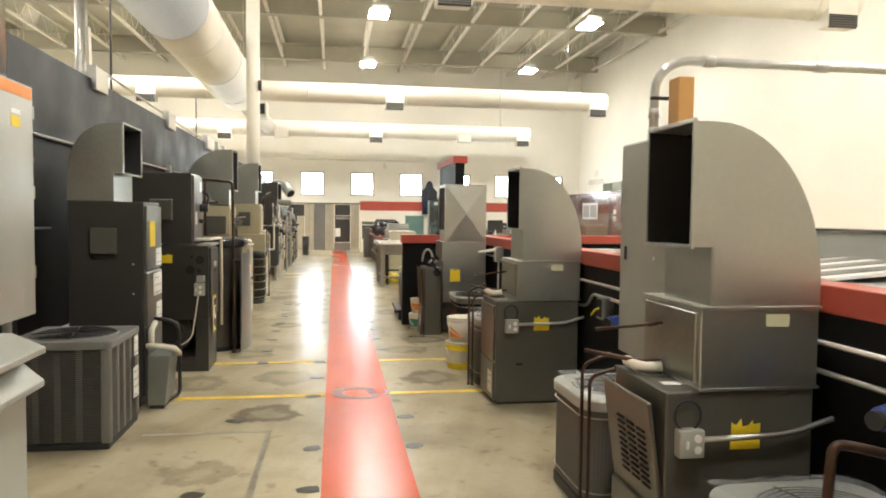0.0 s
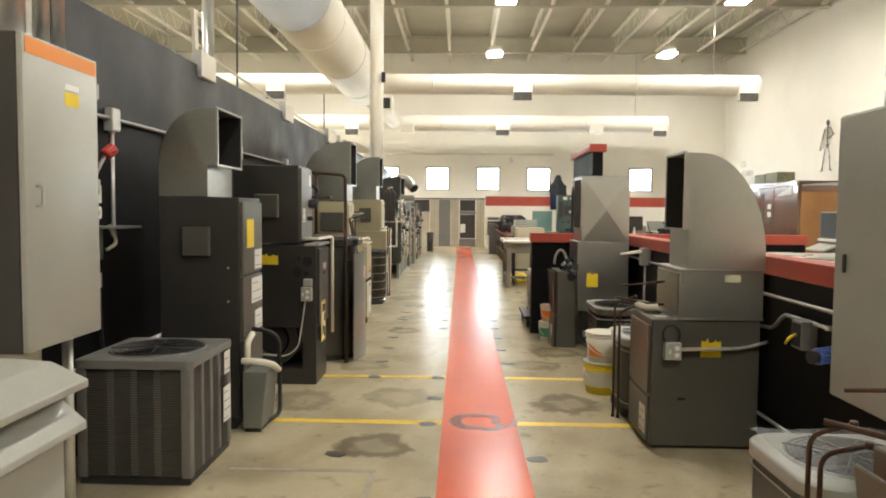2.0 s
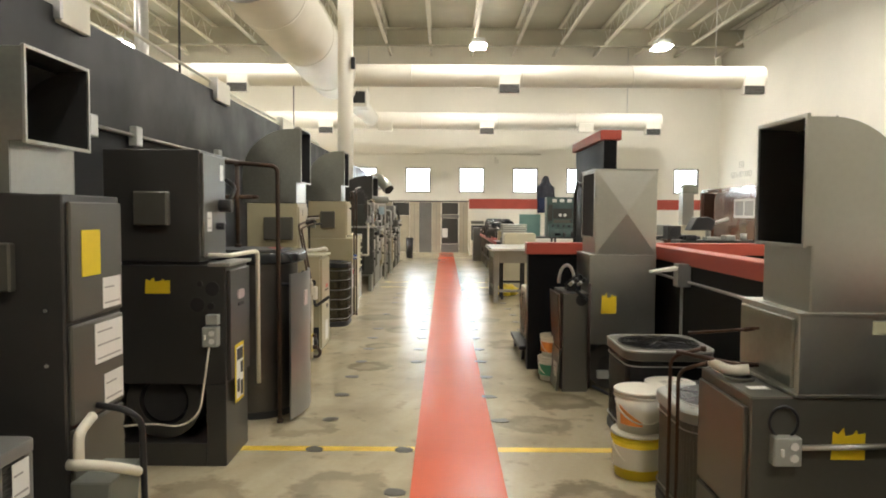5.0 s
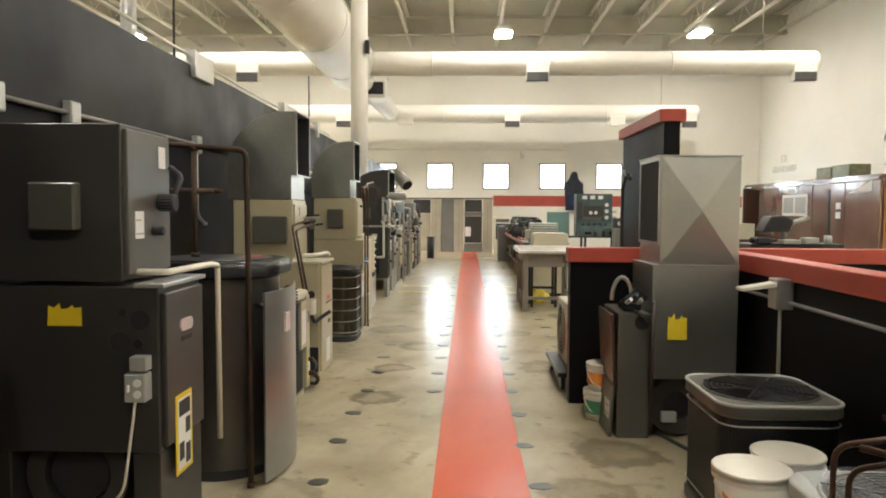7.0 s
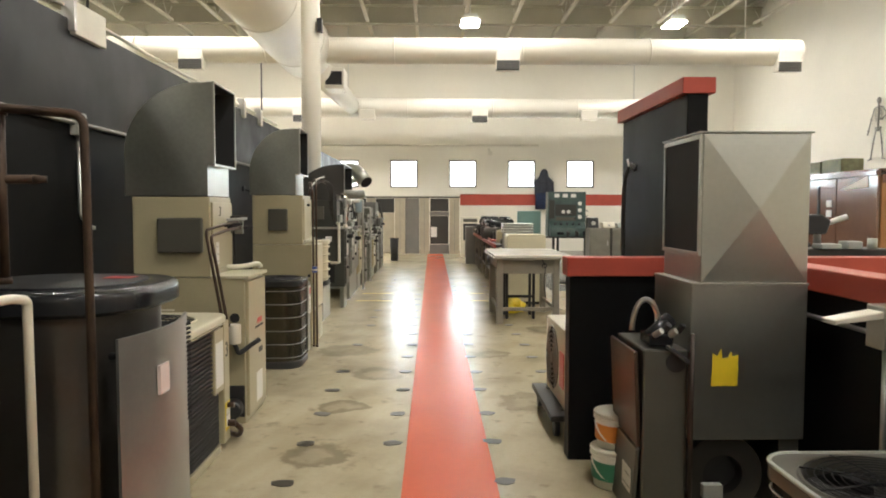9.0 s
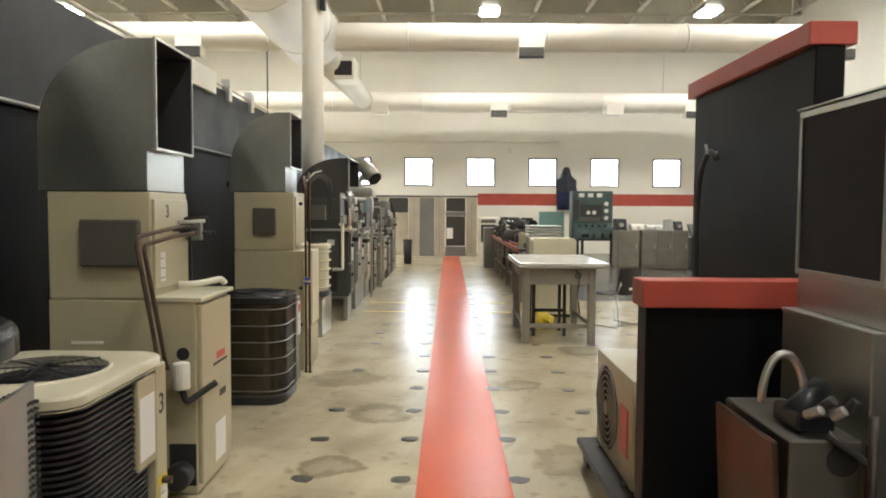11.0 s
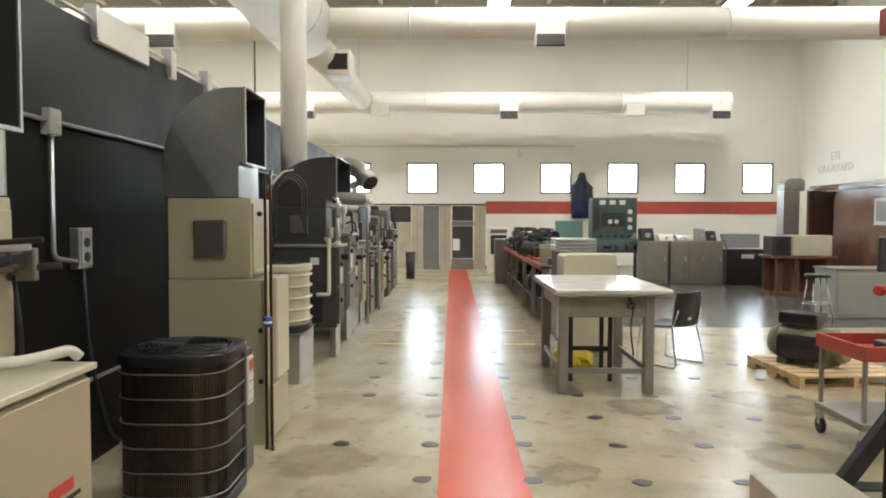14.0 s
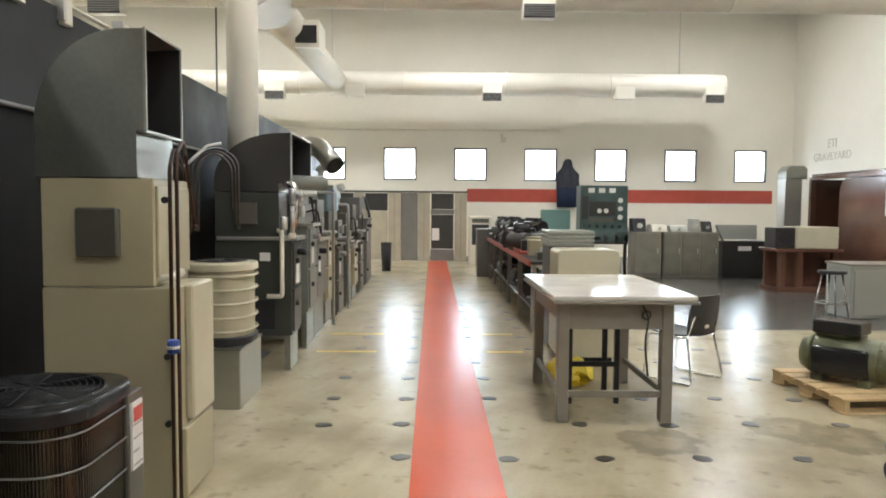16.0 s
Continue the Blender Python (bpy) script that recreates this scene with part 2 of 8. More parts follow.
    l.new(bp.outputs["Normal"], b.inputs["Normal"])
    return m


M_FLOOR = floor_mat("sealed_concrete", (0.515, 0.455, 0.32), (0.155, 0.125, 0.076), 0.21, 0.262, ((-0.2, 4.85, 0.27, 0.95), (-0.15, 6.05, 0.30, 0.55), (1.2, 5.9, 0.3, 0.75), (-0.35, 9.2, 0.24, 0.6), (2.6, 12.6, 0.34, 0.5), (1.1, 7.3, 0.26, 0.5), (-0.1, 11.4, 0.28, 0.5), (-0.3, 10.3, 0.2, 0.55), (3.2, 13.9, 0.34, 0.5), (-0.5, 3.6, 0.22, 0.4), (1.2, 10.4, 0.3, 0.4), (1.38, 7.95, 0.3, 0.7), (1.9, 13.85, 0.3, 0.55), (2.95, 14.1, 0.36, 0.45), (-0.6, 7.2, 0.25, 0.5), (-0.55, 12.5, 0.34, 0.4), (1.0, 12.3, 0.22, 0.45), (-0.9, 5.9, 0.3, 0.5)))
M_FLOORGREY = floor_mat("grey_painted_concrete", (0.135, 0.132, 0.122), (0.085, 0.08, 0.072), 0.21, 0.26)


# ---- mesh helpers ----
def bx(x0, x1, y0, y1, z0, z1, bev=0.004, seg=1):
    bm = bmesh.new()
    bmesh.ops.create_cube(bm, size=1.0)
    bmesh.ops.scale(bm, vec=(abs(x1 - x0), abs(y1 - y0), abs(z1 - z0)), verts=bm.verts)
    bmesh.ops.translate(bm, vec=((x0 + x1) / 2, (y0 + y1) / 2, (z0 + z1) / 2), verts=bm.verts)
    bev = min(bev, 0.3 * min(abs(x1 - x0), abs(y1 - y0), abs(z1 - z0)))
    if bev > 0:
        bmesh.ops.bevel(bm, geom=bm.edges[:], offset=bev, segments=seg, affect="EDGES", profile=0.5)
    return bm


def cyl(p0, p1, r, r2=None, seg=24, caps=True, bev=0.0):
    p0, p1 = Vector(p0), Vector(p1)
    bm = bmesh.new()
    bmesh.ops.create_cone(bm, cap_ends=caps, cap_tris=False, segments=seg, radius1=r, radius2=r if r2 is None else r2, depth=(p1 - p0).length)
    if bev > 0:
        rim = [e for e in bm.edges if all(abs(abs(v.co.z) - (p1 - p0).length / 2) < 1e-5 for v in e.verts)]
        bmesh.ops.bevel(bm, geom=rim, offset=bev, segments=2, affect="EDGES", profile=0.5)
    q = Vector((0, 0, 1)).rotation_difference((p1 - p0).normalized())
    bmesh.ops.transform(bm, matrix=Matrix.Translation((p0 + p1) / 2) @ q.to_matrix().to_4x4(), verts=bm.verts)
    for f in bm.faces:
        f.smooth = len(f.verts) == 4 and seg > 8
    return bm


def prism(pts, a0, a1, axis="y", bev=0.0):
    """A 2D outline pushed along an axis: for y the outline is (x, z), for x (y, z), for z (x, y)."""
    def place(u, v, w):
        return {"y": (u, w, v), "x": (w, u, v), "z": (u, v, w)}[axis]
    bm = bmesh.new()
    lower = [bm.verts.new(place(u, v, a0)) for u, v in pts]
    upper = [bm.verts.new(place(u, v, a1)) for u, v in pts]
    k = len(pts)
    bm.faces.new(lower)
    bm.faces.new(upper[::-1])
    for i in range(k):
        bm.faces.new((lower[i], upper[i], upper[(i + 1) % k], lower[(i + 1) % k]))
    bmesh.ops.recalc_face_normals(bm, faces=bm.faces)
    if bev > 0:
        bmesh.ops.bevel(bm, geom=bm.edges[:], offset=bev, segments=1, affect="EDGES", profile=0.5)
    return bm


def ribbon(pts, y0, y1, thick=0.005):
    """A bent sheet along an (x, z) line, between two y."""
    bm = bmesh.new()
    a = [bm.verts.new((u, y0, v)) for u, v in pts]
    b = [bm.verts.new((u, y1, v)) for u, v in pts]
    for i in range(len(pts) - 1):
        bm.faces.new((a[i], a[i + 1], b[i + 1], b[i]))
    bm.normal_update()
    bmesh.ops.solidify(bm, geom=bm.faces[:], thickness=thick)
    bmesh.ops.recalc_face_normals(bm, faces=bm.faces)
    return bm


def tube(pts, r, seg=10):
    """A round bar along a line of points."""
    P = [Vector(p) for p in pts]
    bm = bmesh.new()
    rings, up = [], Vector((0.0137, 0.021, 1.0)).normalized()
    for i, p in enumerate(P):
        t = (P[min(i + 1, len(P) - 1)] - P[max(i - 1, 0)]).normalized()
        s = t.cross(up)
        if s.length < 0.05:
            s = t.cross(Vector((1, 0.03, 0)))
        s.normalize()
        u = s.cross(t).normalized()
        if rings and i > 0 and prev_s.dot(s) < 0 and abs(prev_s.dot(s)) > abs(prev_s.dot(u)):
            s, u = -s, -u
        elif rings and abs(prev_s.dot(u)) > abs(prev_s.dot(s)):
            s, u = (u, -s) if prev_s.dot(u) > 0 else (-u, s)
        prev_s = s
        rings.append([bm.verts.new(p + r * (math.cos(a) * s + math.sin(a) * u)) for a in (2 * math.pi * k / seg for k in range(seg))])
    for A, B in zip(rings, rings[1:]):
        for k in range(seg):
            f = bm.faces.new((A[k], A[(k + 1) % seg], B[(k + 1) % seg], B[k]))
            f.smooth = True
    bm.faces.new(rings[0][::-1])
    bm.faces.new(rings[-1])
    bmesh.ops.recalc_face_normals(bm, faces=bm.faces)
    return bm


def bend(pts, r=0.05, n=5):
    """Rounds the corners of a line of points."""
    P = [Vector(p) for p in pts]
    out = [P[0]]
    for a, b, c in zip(P, P[1:], P[2:]):
        d = min(r, (b - a).length * 0.45, (c - b).length * 0.45)
        s, e = b + (a - b).normalized() * d, b + (c - b).normalized() * d
        for i in range(n + 1):
            t = i / n
            out.append((1 - t) ** 2 * s + 2 * t * (1 - t) * b + t * t * e)
    out.append(P[-1])
    return out


def annulus(c, r0, r1, z0, z1, seg=32):
    bm = bmesh.new()
    rows = []
    for r, z in ((r0, z0), (r1, z0), (r1, z1), (r0, z1)):
        rows.append([bm.verts.new((c[0] + r * math.cos(2 * math.pi * k / seg), c[1] + r * math.sin(2 * math.pi * k / seg), z)) for k in range(seg)])
    for i in range(4):
        A, B = rows[i], rows[(i + 1) % 4]
        for k in range(seg):
            bm.faces.new((A[k], A[(k + 1) % seg], B[(k + 1) % seg], B[k]))
    bmesh.ops.recalc_face_normals(bm, faces=bm.faces)
    return bm


def rrect(x0, x1, y0, y1, r, n=6):
    """A rectangle with round corners."""
    out = []
    for cx, cy, a0 in ((x1 - r, y1 - r, 0), (x0 + r, y1 - r, 90), (x0 + r, y0 + r, 180), (x1 - r, y0 + r, 270)):
        for i in range(n + 1):
            a = radians(a0 + 90 * i / n)
            out.append((cx + r * math.cos(a), cy + r * math.sin(a)))
    return out


def rolled_slab(x0, x1, y0, y1, rad, z0, z1, roll=0.03, n=10):
    """A thick lid with round corners and a rolled edge."""
    bm = bmesh.new()
    rows = []
    prof = [(roll * 0.5, z0), (0, z0 + roll * 0.4)] + [(roll * (1 - math.cos(radians(a))), z1 - roll + roll * math.sin(radians(a))) for a in (0, 22, 45, 68, 90)]
    for inset, z in prof:
        rows.append([bm.verts.new((px, py, z)) for px, py in rrect(x0 + inset, x1 - inset, y0 + inset, y1 - inset, rad - inset, n)])
    for A, B in zip(rows, rows[1:]):
        for i in range(len(A)):
            bm.faces.new((A[i], A[(i + 1) % len(A)], B[(i + 1) % len(A)], B[i]))
    bm.faces.new(rows[0][::-1])
    bm.faces.new(rows[-1])
    bmesh.ops.recalc_face_normals(bm, faces=bm.faces)
    return bm


def joined(*bms):
    out = bmesh.new()
    for b in bms:
        me = bpy.data.meshes.new("tmp")
        b.to_mesh(me)
        b.free()
        out.from_mesh(me)
        bpy.data.meshes.remove(me)
    return out


def spun(bm, m):
    bmesh.ops.transform(bm, matrix=m, verts=bm.verts)
    return bm


def root_of(ob):
    while ob.parent:
        ob = ob.parent
    return ob


def part(name, bm, material, parent, label=""):
    """One mesh under a thing or under a part; bm is in world metres."""
    at = root_of(parent).location
    bmesh.ops.translate(bm, vec=-at, verts=bm.verts)
    plain = not any(f.smooth for f in bm.faces)
    me = bpy.data.meshes.new(name)
    bm.to_mesh(me)
    bm.free()
    if plain:
        me.shade_smooth()
        me.set_sharp_from_angle(angle=radians(32))
    me.materials.append(material)
    ob = new(name, me)
    ob.parent = parent
    if label:
        ob["label"] = label
    return ob


def thing(name, at, label, category, group=""):
    ob = new(name)
    ob.location = at
    ob.empty_display_size = 0.1
    return tagged(ob, label, category, group)


def solo(name, bm, material, label="", category="", group="", kind=""):
    me = bpy.data.meshes.new(name)
    bm.to_mesh(me)
    bm.free()
    me.materials.append(material)
    return tagged(new(name, me), label, category, group, kind)


def built(name, bm, material, label="", category=""):
    return solo(name, bm, material, label, category, "", "structure")


def shared(name, mesh, parent, at, turn=(0, 0, 0)):
    """One more object on a mesh that is shared; at is in world metres."""
    ob = new(name, mesh)
    ob.parent = parent
    ob.location = Vector(at) - root_of(parent).location
    ob.rotation_euler = [radians(a) for a in turn]
    return ob


def mesh_of(bm, material, name="piece"):
    me = bpy.data.meshes.new(name)
    bm.to_mesh(me)
    bm.free()
    me.materials.append(material)
    return me

# ---- the hall ----
XL, XR, Y0, Y1, H = -16.0, 11.85, -7.0, 31.57, 8.8
floor = built("floor", bx(XL - 0.3, XR + 0.3, Y0 - 0.3, Y1 + 0.3, -0.2, 0.0, 0), M_FLOOR, "tan sealed concrete floor with dark stains", "floor")
built("floor_grey_zone", bx(2.7, XR - 0.02, 18.2, Y1 - 0.02, -0.004, 0.002, 0), M_FLOORGREY, "grey painted concrete floor area by the machines", "floor")
built("wall_east", bx(XR, XR + 0.3, Y0 - 0.3, Y1 + 0.3, 0, H, 0), M_WALL, "tall cream painted block wall", "wall")
built("wall_west", bx(XL - 0.3, XL, Y0 - 0.3, Y1 + 0.3, 0, H, 0), M_WALL, "tall cream painted wall", "wall")
built("wall_south", bx(XL, XR, Y0 - 0.3, Y0, 0, H, 0), M_WALL, "tall cream painted wall", "wall")
built("ceiling", bx(XL - 0.3, XR + 0.3, Y0 - 0.3, Y1 + 0.3, H, H + 0.2, 0), M_CEIL, "tan metal roof deck on open joists", "ceiling")

# far wall with a row of square windows
WZ0, WZ1, WW = 2.41, 3.43, 1.03


def far_wall():
    cuts = []
    for w in WINS:
        cuts.append((w, w + WW))
    pieces = [bx(XL, XR, Y1, Y1 + 0.3, 0, WZ0, 0), bx(XL, XR, Y1, Y1 + 0.3, WZ1, H, 0)]
    x = XL
    for a, b in cuts:
        pieces.append(bx(x, a, Y1, Y1 + 0.3, WZ0, WZ1, 0))
        x = b
    pieces.append(bx(x, XR, Y1, Y1 + 0.3, WZ0, WZ1, 0))
    built("wall_north", joined(*pieces), M_WALL, "tall cream wall pierced by small square windows", "wall")


WINS = [-1.20 + 2.235 * i for i in range(-6, 6)]
far_wall()
for i, w in enumerate(WINS):
    win = thing("window_%d" % (i + 1), (w + WW / 2, Y1, WZ0), "square dark-framed window full of daylight", "window")
    win["kind"] = "structure"
    t = 0.055
    part("window_frame", joined(bx(w, w + WW, Y1 - 0.02, Y1 + 0.08, WZ0, WZ0 + t), bx(w, w + WW, Y1 - 0.02, Y1 + 0.08, WZ1 - t, WZ1),
                                bx(w, w + t, Y1 - 0.018, Y1 + 0.08, WZ0 + t, WZ1 - t), bx(w + WW - t, w + WW, Y1 - 0.018, Y1 + 0.08, WZ0 + t, WZ1 - t)), M_FRAME, win)
    pane = part("pane", bx(w + t, w + WW - t, Y1 + 0.03, Y1 + 0.036, WZ0 + t, WZ1 - t, 0), M_GLASS, win)
    pane.visible_shadow = False
built("backdrop", bx(-14.8, 12.2, Y1 + 0.6, Y1 + 0.65, 2.0, 3.9, 0), M_SKYGLOW, "bright overcast daylight outside the windows", "sky")
built("wall_stripe_left", bx(1.45, XR - 0.62, Y1 - 0.006, Y1 - 0.001, 1.73, 2.15, 0), M_RED, "red painted stripe along the cream wall", "wall stripe")
built("wall_trim_pipe", tube([(-9, Y1 - 0.06, 4.0), (4.4, Y1 - 0.06, 4.0)], 0.025, 8), M_WALL, "thin painted conduit along the wall", "conduit")

# roof joists run with the aisle, girders across
for i in range(16):
    x = -13.6 + 1.68 * i
    j = thing("ceiling_joist", (x, Y0, 8.1), "open-web steel roof joist painted cream", "joist", "roof joists")
    j["kind"] = "structure"
    part("bottom_chord", bx(x - 0.05, x + 0.05, Y0, Y1, 8.02, 8.10, 0), M_JOIST, j)
    part("top_chord", bx(x - 0.05, x + 0.05, Y0, Y1, 8.70, 8.79, 0), M_JOIST, j)
    pts, y, up = [], Y0 + 0.1, False
    while y < Y1:
        pts.append((x, y, 8.72 if up else 8.08))
        up, y = not up, y + 0.62
    part("web", tube(pts, 0.010, 5), M_JOIST, j)
for y in (3.5, 10.0, 16.5, 23.0, 29.5):
    built("ceiling_girder", prism([(y - 0.12, 7.96), (y + 0.12, 7.96), (y + 0.12, 8.0), (y + 0.02, 8.0), (y + 0.02, 8.55), (y + 0.12, 8.55), (y + 0.12, 8.6), (y - 0.12, 8.6), (y - 0.12, 8.55), (y - 0.02, 8.55), (y - 0.02, 8.0), (y - 0.12, 8.0)], XL, XR, "x"), M_CEIL, "steel roof girder", "girder")


# ---- high lamps ----
def high_lamp(x, y, z=7.45):
    L = thing("high_bay_lamp", (x, y, z), "glowing square high-bay lamp hung from the joists", "lamp", "high bay lamps")
    part("housing", prism([(x - 0.26, z + 0.02), (x + 0.26, z + 0.02), (x + 0.2, z + 0.2), (x - 0.2, z + 0.2)], y - 0.38, y + 0.38, "y", 0.008), M_LIGHTGREY, L)
    glow = bx(x - 0.27, x + 0.27, y - 0.40, y + 0.40, z - 0.05, z + 0.015, 0)
    bmesh.ops.delete(glow, geom=[f for f in glow.faces if f.normal.z > 0.5], context="FACES_ONLY")
    part("diffuser", glow, M_LAMP, L)
    for a, b, c, d in ((-0.295, -0.273, -0.42, 0.42), (0.273, 0.295, -0.42, 0.42), (-0.27, 0.27, -0.42, -0.403), (-0.27, 0.27, 0.403, 0.42)):
        part("skirt", bx(x + a, x + b, y + c, y + d, z - 0.02, z + 0.02, 0.002), M_LIGHTGREY, L)
    part("hanger", joined(tube([(x, y - 0.25, z + 0.19), (x, y - 0.25, H)], 0.012, 6), tube([(x, y + 0.25, z + 0.19), (x, y + 0.25, H)], 0.012, 6)), M_STEEL, L)


for lx in (1.58, 8.05, -4.9, -11.0):
    for ly in (27.3, 20.35, 13.4, 6.45, -0.5):
        if lx > -6 or ly > 7:
            high_lamp(lx, ly)


# ---- round air ducts ----
def duct_x(name, y, z, r, x0, x1, boxes, blanks=()):
    D = thing(name, ((x0 + x1) / 2, y, z), "long round white-painted air duct under the roof", "air duct", "air ducts")
    part("pipe", cyl((x0, y, z), (x1, y, z), r, seg=40, bev=0.02), M_DUCT, D)
    sx = x0 + 1.5
    while sx < x1:
        part("seam_band", cyl((sx - 0.02, y, z), (sx + 0.02, y, z), r + 0.012, seg=40), M_DUCT, D)
        sx += 3.0
    for b in boxes:
        v = part("vent_box", bx(b - 0.28, b + 0.28, y - r * 0.98, y - r * 0.1, z - r - 0.18, z - r * 0.1, 0.01), M_DUCT, D)
        part("grille", prism([(y - r * 0.98 - 0.014, z - r - 0.175), (y - r * 0.98 + 0.03, z - r - 0.192), (y - r * 0.98 + 0.03, z - r + 0.03), (y - r * 0.98 - 0.014, z - r + 0.03)], b - 0.265, b + 0.265, "x"), M_DARKGREY, v, "dark vent grille")
        for k in range(5):
            part("slat", bx(b - 0.26, b + 0.26, y - r * 0.98 - 0.022, y - r * 0.98 - 0.014, z - r - 0.165 + 0.04 * k, z - r - 0.155 + 0.04 * k, 0), M_MIDGREY, v)
    for b in blanks:
        part("vent_box", bx(b - 0.28, b + 0.28, y - r * 0.98, y - r * 0.1, z - r - 0.10, z - r * 0.3, 0.01), M_DUCT, D)
    for hx in (x0 + 1.2, (x0 + x1) / 2, x1 - 1.3):
        part("hanger_rod", tube([(hx, y, z + r), (hx, y, 8.05)], 0.012, 6), M_STEEL, D)
    return D


duct_x("air_duct", 21.6, 5.29, 0.30, -14.0, 9.1, (-5.2, 2.15, 8.75))
duct_x("air_duct", 29.9, 5.15, 0.33, -14.0, 8.85, (-4.2, 2.05, 8.5), (-1.9, 5.9))
duct_x("air_duct", 10.7, 5.33, 0.32, -2.0, 9.3, (2.15, 8.9))
trunk = thing("trunk_duct", (-2.65, 17, 5.35), "large round trunk air duct, white with a bare grey stretch", "air duct", "air ducts")
part("pipe", cyl((-2.65, 13.0, 5.35), (-2.65, 21.9, 5.35), 0.66, seg=48), M_DUCT, trunk)
part("bare_pipe", cyl((-2.65, Y0 + 0.1, 5.35), (-2.65, 13.0, 5.35), 0.655, seg=48), M_DUCTGREY, trunk, "bare grey sheet metal pipe")
part("end_reducer", cyl((-2.65, 21.9, 5.35), (-2.65, 22.7, 5.25), 0.66, 0.36, 40), M_DUCT, trunk)
part("branch_pipe", cyl((-2.65, 22.7, 5.25), (-2.45, 29.75, 5.2), 0.36, 0.29, 32), M_DUCT, trunk)
vb = part("vent_box", bx(-2.45, -1.95, 23.6, 24.4, 4.75, 5.3, 0.01), M_DUCT, trunk)
part("grille", bx(-2.43, -2.0, 23.585, 23.6, 4.85, 5.2, 0.003), M_BLACK, vb)
for y in (14.5, 17.5, 20.5):
    part("seam_band", cyl((-2.65, y - 0.025, 5.35), (-2.65, y + 0.025, 5.35), 0.672, seg=48), M_DUCT, trunk)

# round steel column
col = thing("column", (-1.59, 16.47, 0), "round cream-painted steel column", "column")
col["kind"] = "structure"
part("shaft", cyl((-1.59, 16.47, 0.02), (-1.59, 16.47, 8.05), 0.155, seg=28), M_COLUMN, col)
part("base_plate", bx(-1.8, -1.38, 16.26, 16.68, 0, 0.02, 0.003), M_GREY, col)
part("clamp_box", bx(-1.46, -1.38, 16.28, 16.4, 4.4, 4.62, 0.005), M_BLACK, col)

# black plywood wall behind the row of units, cream wall before it
WXL = -2.0
built("wall_black", bx(WXL - 0.12, WXL, 3.5, 24.0, 0, 2.11, 0.003), M_BLACKW, "matt black plywood wall with chalky scuffs", "wall")
built("wall_black_upper", bx(WXL - 0.12, WXL + 0.012, 3.5, 24.0, 2.113, 2.8, 0.004), M_BLACKUP, "charcoal upper plywood band with cloudy scuffs", "wall")
built("wall_cream_pier", bx(WXL - 0.12, -1.56, Y0, 3.5, 0, 2.8, 0.006), M_WALL, "cream painted wall beside the black one", "wall")

# low black partition with red cap on the other side
LWX, LWY, CAPZ = 2.32, 9.1, 1.26
built("wall_low_black", bx(LWX, LWX + 0.13, Y0, LWY, 0, CAPZ - 0.115, 0.004), M_BLACKW, "low black partition wall", "wall")
built("wall_low_cap", bx(LWX - 0.02, LWX + 0.15, Y0, LWY - 0.02, CAPZ - 0.115, CAPZ, 0.004), M_RED, "red painted cap board of the partition", "wall cap")
built("wall_low_return", bx(1.24, 4.6, LWY, LWY + 0.13, 0, CAPZ - 0.115, 0.004), M_BLACKW, "low black partition wall across", "wall")
built("wall_low_return_cap", bx(1.22, 4.62, LWY - 0.02, LWY + 0.15, CAPZ - 0.115, CAPZ, 0.004), M_RED, "red painted cap board of the partition", "wall cap")
built("wall_tall_black", bx(2.0, 2.13, LWY + 0.16, 10.75, 0, 2.28, 0.004), M_BLACKW, "tall black partition wall", "wall")
built("wall_tall_cap", bx(1.96, 2.17, LWY + 0.14, 10.79, 2.28, 2.38, 0.004), M_RED, "red painted cap board", "wall cap")

# painted floor lines
built("floor_lane", bx(0.23, 0.765, Y0, 29.6, -0.003, 0.002, 0), M_REDLANE, "red painted walking lane on the floor", "floor lane")
for y in (5.36, 6.73):
    built("floor_line", bx(-1.05, 0.225, y - 0.042, y + 0.042, -0.003, 0.002, 0), M_YELLOW, "worn yellow painted line", "floor line")
    built("floor_line", bx(0.77, 1.62, y - 0.042, y + 0.042, -0.003, 0.002, 0), M_YELLOW, "worn yellow painted line", "floor line")
for y in (16.75, 17.8):
    built("floor_line", bx(-0.9, -0.25, y - 0.035, y + 0.035, -0.003, 0.0015, 0), M_YELLOW, "worn yellow painted line", "floor line")
    built("floor_line", bx(0.95, 1.35, y - 0.035, y + 0.035, -0.003, 0.0015, 0), M_YELLOW, "worn yellow painted line", "floor line")
built("floor_old_line", joined(bx(-1.0, -0.13, 4.38, 4.42, -0.003, 0.0012, 0), bx(-0.17, -0.13, 2.6, 4.375, -0.003, 0.0012, 0)), mat("worn_tape_residue", (0.27, 0.235, 0.165), 0.5, var=0.3, scale=10), "grey residue of old floor tape", "floor line")


def arc_strip(cx, cy, r0, r1, a0, a1, z0, z1, sx=1.0, n=20):
    bm = bmesh.new()
    V = []
    for i in range(n + 1):
        a = radians(a0 + (a1 - a0) * i / n)
        w = 0.35 + 0.65 * math.sin(math.pi * i / n)
        m = (r0 + r1) / 2
        V.append([bm.verts.new((cx + sx * r * math.cos(a), cy + r * math.sin(a), z)) for r, z in ((m - (m - r0) * w, z1), (m + (r1 - m) * w, z1))])
    for a, b in zip(V, V[1:]):
        bm.faces.new((a[0], a[1], b[1], b[0]))
    bm.normal_update()
    bmesh.ops.solidify(bm, geom=bm.faces[:], thickness=z1 - z0)
    return bm


